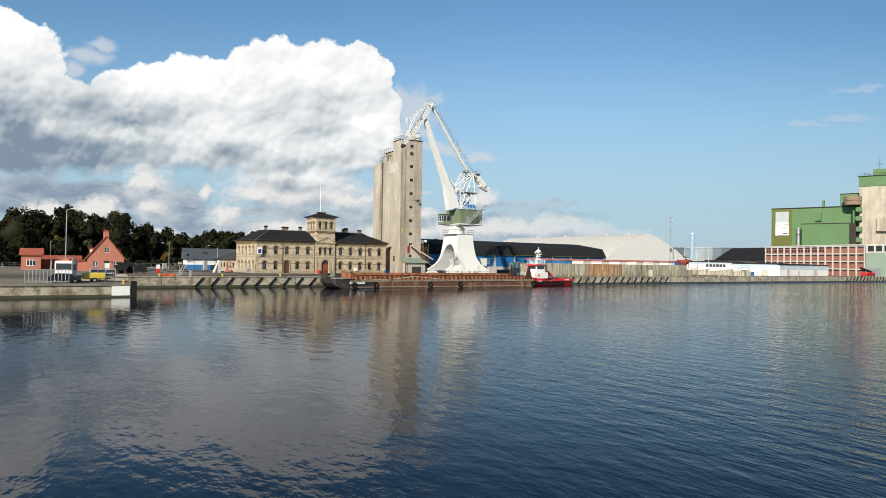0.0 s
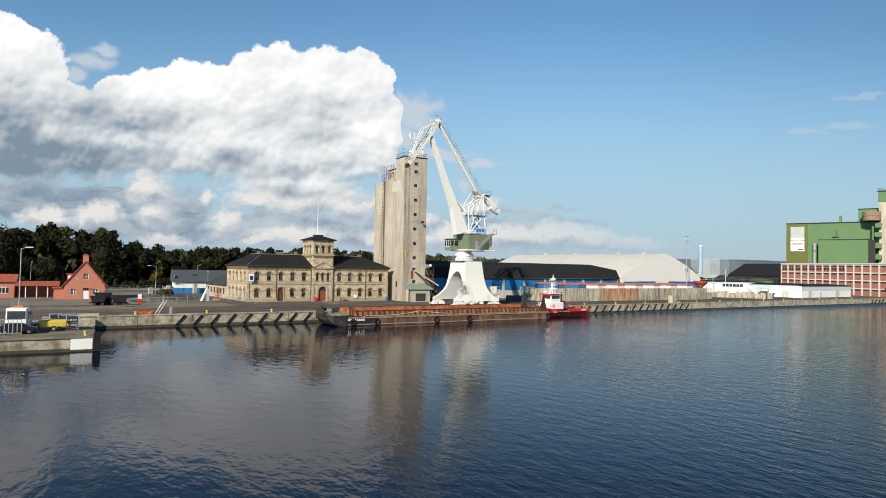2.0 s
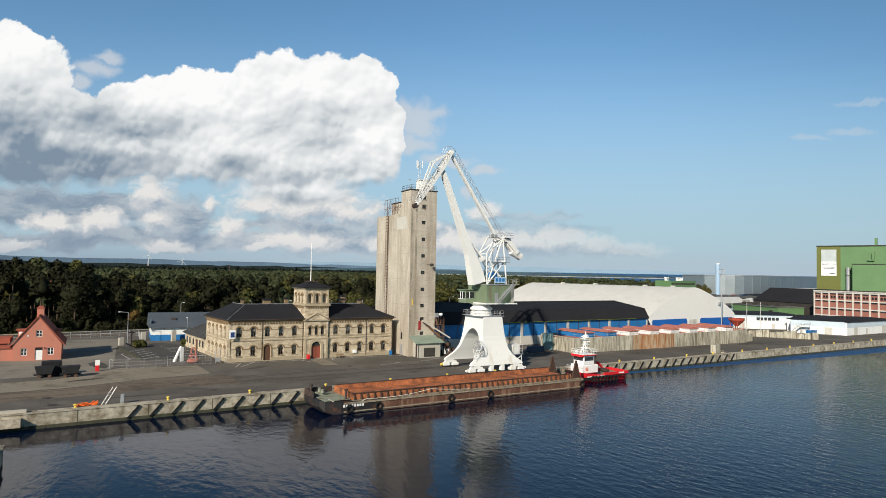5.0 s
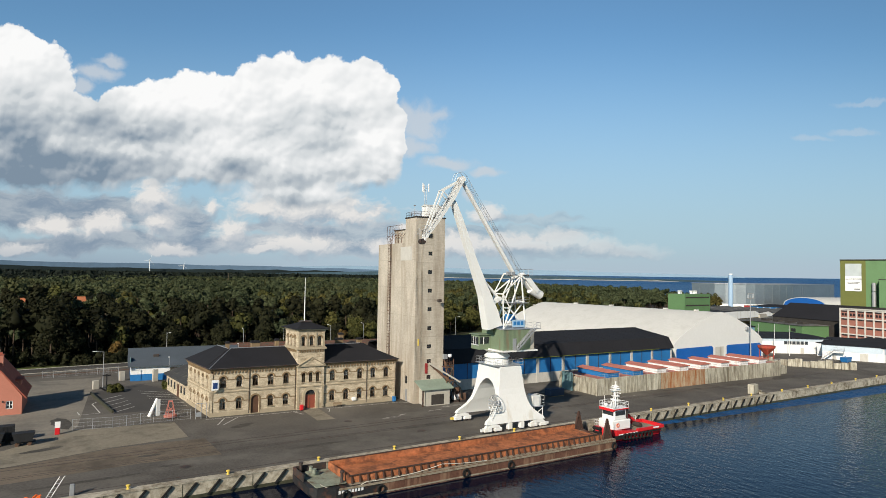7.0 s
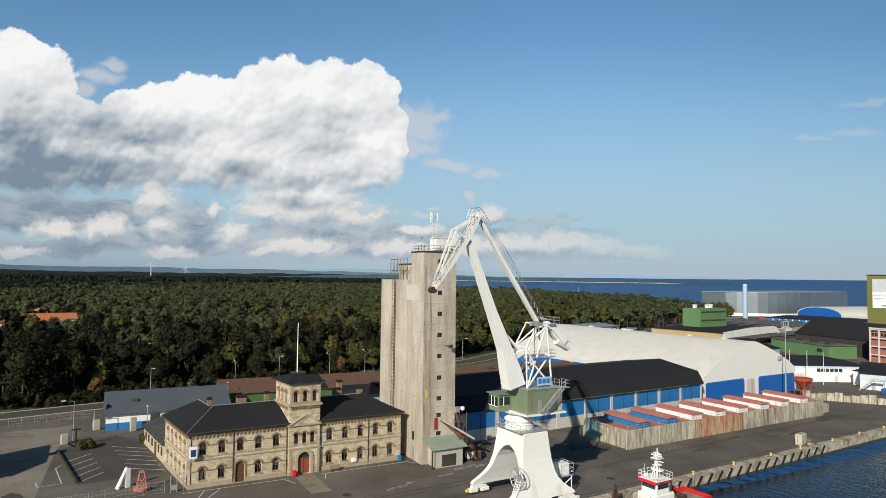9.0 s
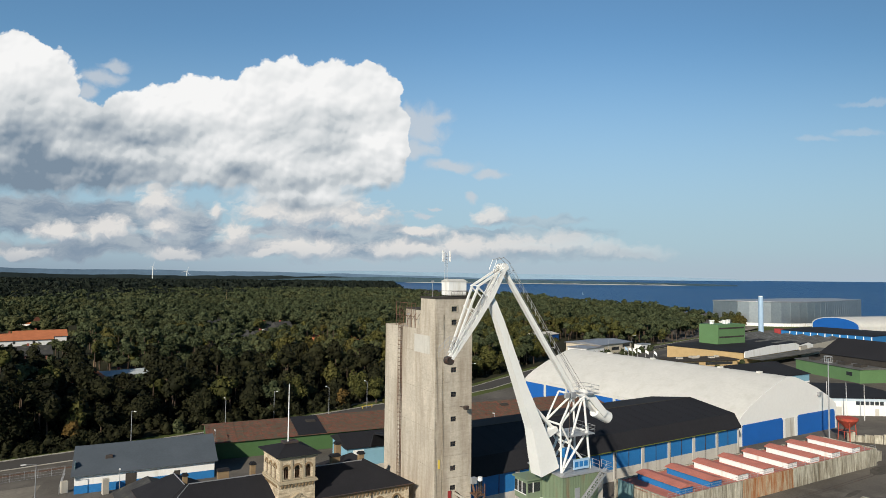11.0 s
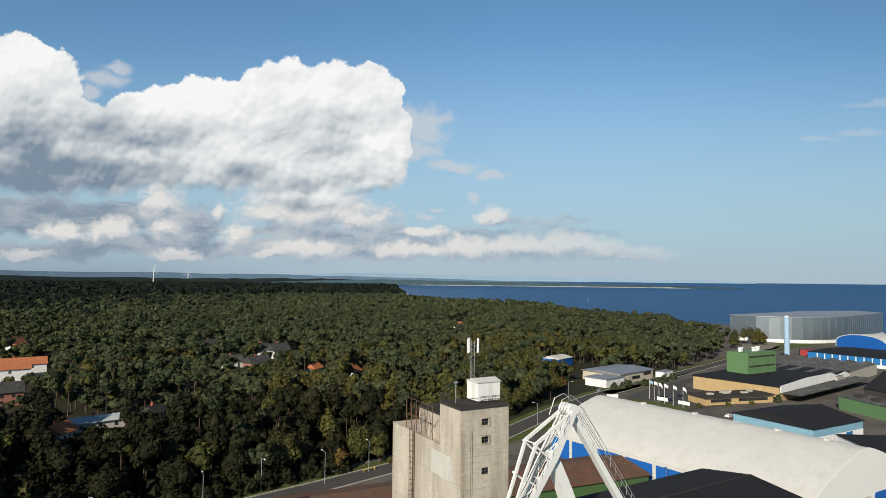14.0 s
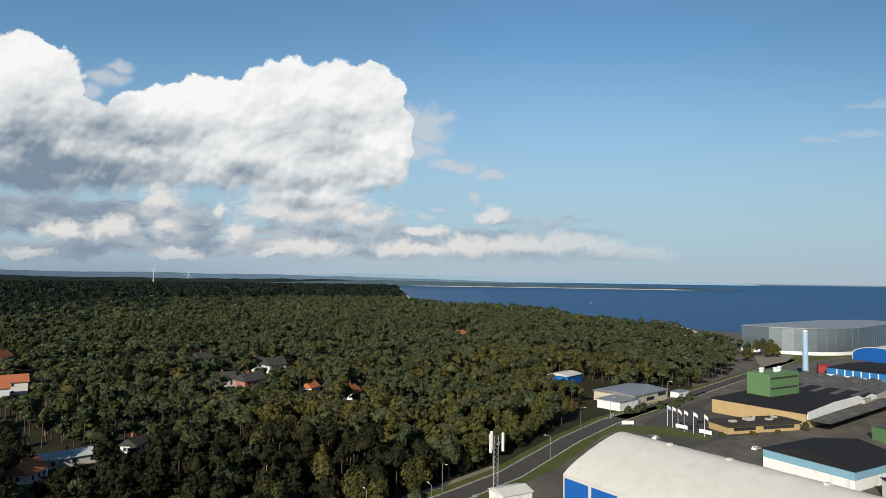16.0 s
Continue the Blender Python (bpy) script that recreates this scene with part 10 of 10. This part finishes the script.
def crowns(px, py, height, radius, lumps, leaves, size, rng, flat=0.55, core=True):
    """Leaf sprays set on the lumps of many crowns; returns points and triangles."""
    T = len(px)
    lc = rng.normal(0, 1, (T, lumps, 3))
    lc /= np.linalg.norm(lc, axis=2, keepdims=True)
    lc *= rng.uniform(0.35, 0.75, (T, lumps, 1))
    lc[:, :, 2] = lc[:, :, 2] * 0.8 + 0.08
    lr = rng.uniform(0.32, 0.52, (T, lumps))
    pick = rng.integers(0, lumps, (T, leaves))
    ti = np.arange(T)[:, None]
    d = rng.normal(0, 1, (T, leaves, 3))
    d[:, :, 2] = np.abs(d[:, :, 2]) * 0.9 - 0.35 * rng.random((T, leaves))
    d /= np.linalg.norm(d, axis=2, keepdims=True)
    c = lc[ti, pick] + d * (lr[ti, pick] * rng.uniform(0.8, 1.1, (T, leaves)))[:, :, None]
    sc = np.stack([radius, radius, radius * flat / 0.55 * 0.85], 1)[:, None, :]
    base = np.stack([px, py, height - radius * flat * 1.45], 1)[:, None, :]
    centre = base + c * sc
    nrm = d + rng.normal(0, 0.38, d.shape)
    nrm /= np.linalg.norm(nrm, axis=2, keepdims=True)
    a = np.cross(nrm, rng.normal(0, 1, d.shape))
    a /= np.linalg.norm(a, axis=2, keepdims=True) + 1e-9
    b = np.cross(nrm, a)
    s = (size * rng.uniform(0.6, 1.35, (T, leaves)))[:, :, None] * (radius / radius.mean())[:, None, None]
    tri = np.stack([centre + a * s, centre - a * s * 0.6 + b * s * 0.8, centre - a * s * 0.5 - b * s * 0.85], 2)
    verts = tri.reshape(-1, 3)
    faces = np.arange(len(verts)).reshape(-1, 3)
    if core:
        ring = np.array([(math.cos(k * math.pi / 3), math.sin(k * math.pi / 3), 0) for k in range(6)] + [(0, 0, 0.9), (0, 0, -0.7)])
        cf = np.array([(k, (k + 1) % 6, 6) for k in range(6)] + [((k + 1) % 6, k, 7) for k in range(6)])
        cv = (base + ring[None] * sc * 0.74 * rng.uniform(0.8, 1.1, (T, 8, 1))).reshape(-1, 3)
        cfs = (cf[None] + (np.arange(T) * 8)[:, None, None]).reshape(-1, 3) + len(verts)
        verts, faces = np.concatenate([verts, cv]), np.concatenate([faces, cfs])
    return verts, faces


def trunks(px, py, top, r, rng):
    T = len(px)
    k = np.arange(4) * math.pi / 2
    lean = rng.normal(0, 0.3, (T, 1, 2))
    lo = np.stack([px[:, None] + r * np.cos(k), py[:, None] + r * np.sin(k), np.zeros((T, 4))], 2)
    hi = np.stack([px[:, None] + lean[:, :, 0] + 0.5 * r * np.cos(k), py[:, None] + lean[:, :, 1] + 0.5 * r * np.sin(k), top[:, None] + np.zeros((1, 4))], 2)
    verts = np.concatenate([lo, hi], 1).reshape(-1, 3)
    f = np.array([(i, (i + 1) % 4, 4 + (i + 1) % 4) for i in range(4)] + [(i, 4 + (i + 1) % 4, 4 + i) for i in range(4)])
    return verts, (f[None] + (np.arange(T) * 8)[:, None, None]).reshape(-1, 3)


def raw_mesh(name, verts, faces, material):
    me = bpy.data.meshes.new(name)
    me.vertices.add(len(verts))
    me.vertices.foreach_set("co", verts.astype(np.float32).ravel())
    me.loops.add(faces.size)
    me.loops.foreach_set("vertex_index", faces.astype(np.int32).ravel())
    me.polygons.add(len(faces))
    me.polygons.foreach_set("loop_start", np.arange(0, faces.size, 3, dtype=np.int32))
    me.update(calc_edges=True)
    me.materials.append(material)
    return me


def wood(name, verts, faces, material, label):
    return tagged(new(name, raw_mesh(name, verts, faces, material)), label, "forest", kind="stuff")


rng = np.random.default_rng(11)
px, py = place(-120, 340, 92, 330, 6.7, rng)
front_row = py < np.interp(px, [q[0] for q in WOOD[:19]], [q[1] for q in WOOD[:19]]) + 9
h = rng.uniform(7.5, 18.0, len(px)) - 2.5 * front_row + np.where((px < -22) & (py < 150), rng.uniform(2.0, 5.5, len(px)), 0.0)
h = young(px, py, h)
r = np.minimum(rng.uniform(2.3, 4.6, len(px)), h * 0.42)
leafy = rng.random(len(px)) < np.where(py < 200, 0.3, 0.15) + np.clip((px - 60) / 500, 0, 0.3)
# western roadside trees take the foliage darkened for cloud shade
in_shade = (py < np.interp(px, [-120, 30, 90, 130], [225, 195, 140, 100])) & (px < 130) & (rng.random(len(px)) < 0.88)
leafy &= ~in_shade
for sel, m, label in ((in_shade, "broadleaf_shade", "dense dark broadleaf trees along the road"), (~leafy & ~in_shade, "pine", "dense dark green pine wood near the road"), (leafy, "broadleaf", "mixed yellow-green broadleaf trees near the road")):
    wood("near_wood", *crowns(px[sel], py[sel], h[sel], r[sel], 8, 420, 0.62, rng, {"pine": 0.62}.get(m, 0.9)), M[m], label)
ux, uy = place(-130, 250, 78, 210, 3.6, rng)
low = rng.random(len(ux)) < 0.75
ux, uy = ux[low], uy[low]
# the dark leaf colour of this low growth stands for shade
wood("undergrowth", *crowns(ux, uy, rng.uniform(2.0, 5.0, len(ux)), rng.uniform(1.6, 2.8, len(ux)), 5, 110, 0.6, rng, 0.9), M["broadleaf_shade"], "dark tangled undergrowth below the trees")
hx = rng.uniform(-115, 66, 210)
hy = np.interp(hx, [q[0] for q in ROAD], [q[1] for q in ROAD]) + rng.uniform(6.2, 11.5, len(hx))
wood("roadside_scrub", *crowns(hx, hy, rng.uniform(1.6, 5.0, len(hx)), rng.uniform(1.3, 2.6, len(hx)), 5, 150, 0.42, rng, 0.9), M["broadleaf_shade"], "dark scrub crowding the far side of the road")
wood("near_trunks", *trunks(px, py, np.maximum(h - 3, 1.0), 0.24, rng), M["bark"], "slender pine trunks of the near wood")
px, py = place(340, 600, 205, 330, 6.8, rng)
wood("bay_wood", *crowns(px, py, rng.uniform(9.0, 15.5, len(px)), rng.uniform(2.6, 4.6, len(px)), 7, 260, 0.8, rng), M["pine"], "pine wood between the road and the bay")
wood("bay_trunks", *trunks(px, py, np.full(len(px), 8.0), 0.24, rng), M["bark"], "slender pine trunks towards the bay")
px, py = place(-260, 620, 330, 760, 7.6, rng)
wood("middle_wood", *crowns(px, py, young(px, py, rng.uniform(8.0, 18, len(px))), rng.uniform(2.7, 4.9, len(px)), 7, 140, 0.95, rng), M["pine"], "dense pine wood beyond the villas")
px, py = place(-420, 1010, 760, 1500, 12.0, rng)
fh, fr = rng.uniform(9, 19, len(px)), rng.uniform(5.0, 7.8, len(px))
# farther and westward, more trees take the colour darkened for cloud shade
shaded = rng.random(len(px)) < np.clip((py - 700) / 900 + (60 - px) / 500, 0, 0.92)
for sel, m, label in ((~shaded, "pine", "far dark pine forest"), (shaded, "pine_shade", "far dense spruce forest")):
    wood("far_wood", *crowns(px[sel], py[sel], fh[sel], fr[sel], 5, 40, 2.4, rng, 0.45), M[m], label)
px, py = place(-900, 1600, 1500, 4600, 34.0, rng)
wood("distant_wood", *crowns(px, py, rng.uniform(12, 22, len(px)), rng.uniform(17, 25, len(px)), 5, 18, 9.0, rng, 0.22), M["pine_shade"], "distant dark forest to the horizon")


# single trees and shrubs along the road and yard
def tree_kind(seed, h, r, material, label):
    g = np.random.default_rng(seed)
    t = thing("tree", pose(0, 0, -60), label, "tree", "roadside trees")
    v, f = crowns(np.zeros(1), np.zeros(1), np.array([h]), np.array([r]), 12, 1500, 0.42, g, 0.95)
    c = new("crown", raw_mesh("crown", v, f, M[material]))
    c.parent = t
    bm = bmesh.new()
    rod(bm, (0, 0, 0), (0.2, 0.1, h * 0.6), 0.28, 0.14, 7)
    for k in range(5):
        a = k * 1.26 + seed
        rod(bm, (0.1, 0.05, h * (0.3 + 0.05 * k)), (r * 0.55 * math.cos(a), r * 0.55 * math.sin(a), h * (0.62 + 0.04 * k)), 0.1, 0.04, 5)
    part("trunk", bm, M["bark"], t)
    return t


# kinds 4 and 5 wear the foliage darkened for cloud shade
kinds = [tree_kind(1, 11.5, 4.6, "broadleaf", "round yellow-green broadleaf tree by the road"), tree_kind(2, 9.0, 3.6, "broadleaf", "small leafy tree by the road"), tree_kind(3, 13.5, 4.2, "pine", "tall dark pine by the road"), tree_kind(4, 6.0, 2.6, "autumn", "low russet-tinged tree by the road"), tree_kind(5, 12.5, 4.8, "broadleaf_shade", "dense broadleaf tree by the road, darkened for cloud shade"), tree_kind(6, 20.5, 6.8, "broadleaf_shade", "tall spreading dark tree across the road")]
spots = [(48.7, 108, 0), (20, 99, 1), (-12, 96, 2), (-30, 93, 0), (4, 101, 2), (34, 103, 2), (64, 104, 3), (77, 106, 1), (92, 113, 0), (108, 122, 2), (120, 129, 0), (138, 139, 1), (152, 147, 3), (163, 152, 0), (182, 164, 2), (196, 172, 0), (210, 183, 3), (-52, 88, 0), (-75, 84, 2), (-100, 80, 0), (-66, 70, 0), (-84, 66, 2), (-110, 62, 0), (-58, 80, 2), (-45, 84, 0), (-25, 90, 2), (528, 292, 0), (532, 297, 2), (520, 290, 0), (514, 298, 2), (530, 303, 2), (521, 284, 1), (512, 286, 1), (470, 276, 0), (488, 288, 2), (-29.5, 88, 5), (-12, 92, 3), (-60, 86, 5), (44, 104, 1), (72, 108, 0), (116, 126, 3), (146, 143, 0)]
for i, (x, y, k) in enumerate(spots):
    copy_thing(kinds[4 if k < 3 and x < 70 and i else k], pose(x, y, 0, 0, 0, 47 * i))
for k in kinds:
    for o in (k, *k.children_recursive)[::-1]:
        bpy.data.objects.remove(o)


def shrub_kind(seed, r, material):
    g = np.random.default_rng(seed)
    s = thing("shrub", pose(0, 0, -60), "round clipped green shrub", "shrub", "shrubs")
    v, f = crowns(np.zeros(1), np.zeros(1), np.array([r * 1.75]), np.array([r]), 8, 420, 0.24 * r, g, 0.95)
    c = new("leaves", raw_mesh("leaves", v, f, M[material]))
    c.parent = s
    part("stem", rods(0.08, ((0, 0, 0), (0, 0, r)), n=5), M["bark"], s)
    return s


sk = [shrub_kind(21, 1.3, "broadleaf"), shrub_kind(22, 2.2, "pine")]
for i, (x, y, k) in enumerate(((-15.2, 34.4, 0), (-14.0, 34.9, 0), (-4.0, 34.4, 0), (-2.2, 35.0, 0), (233.8, 170.6, 1), (240, 170, 1), (247, 173, 1), (258, 172, 1), (263, 170, 1), (270, 173, 1), (278, 178, 1), (289, 181, 1), (236, 120, 0), (250, 116, 0), (262, 113, 0), (279, 112, 1), (12, 92, 1), (40, 100, 1), (54, 103, 0), (90, 109, 1), (80, 105, 0))):
    copy_thing(sk[k], pose(x, y, 0, 0, 0, 61 * i))
for k in sk:
    for o in (k, *k.children_recursive)[::-1]:
        bpy.data.objects.remove(o)
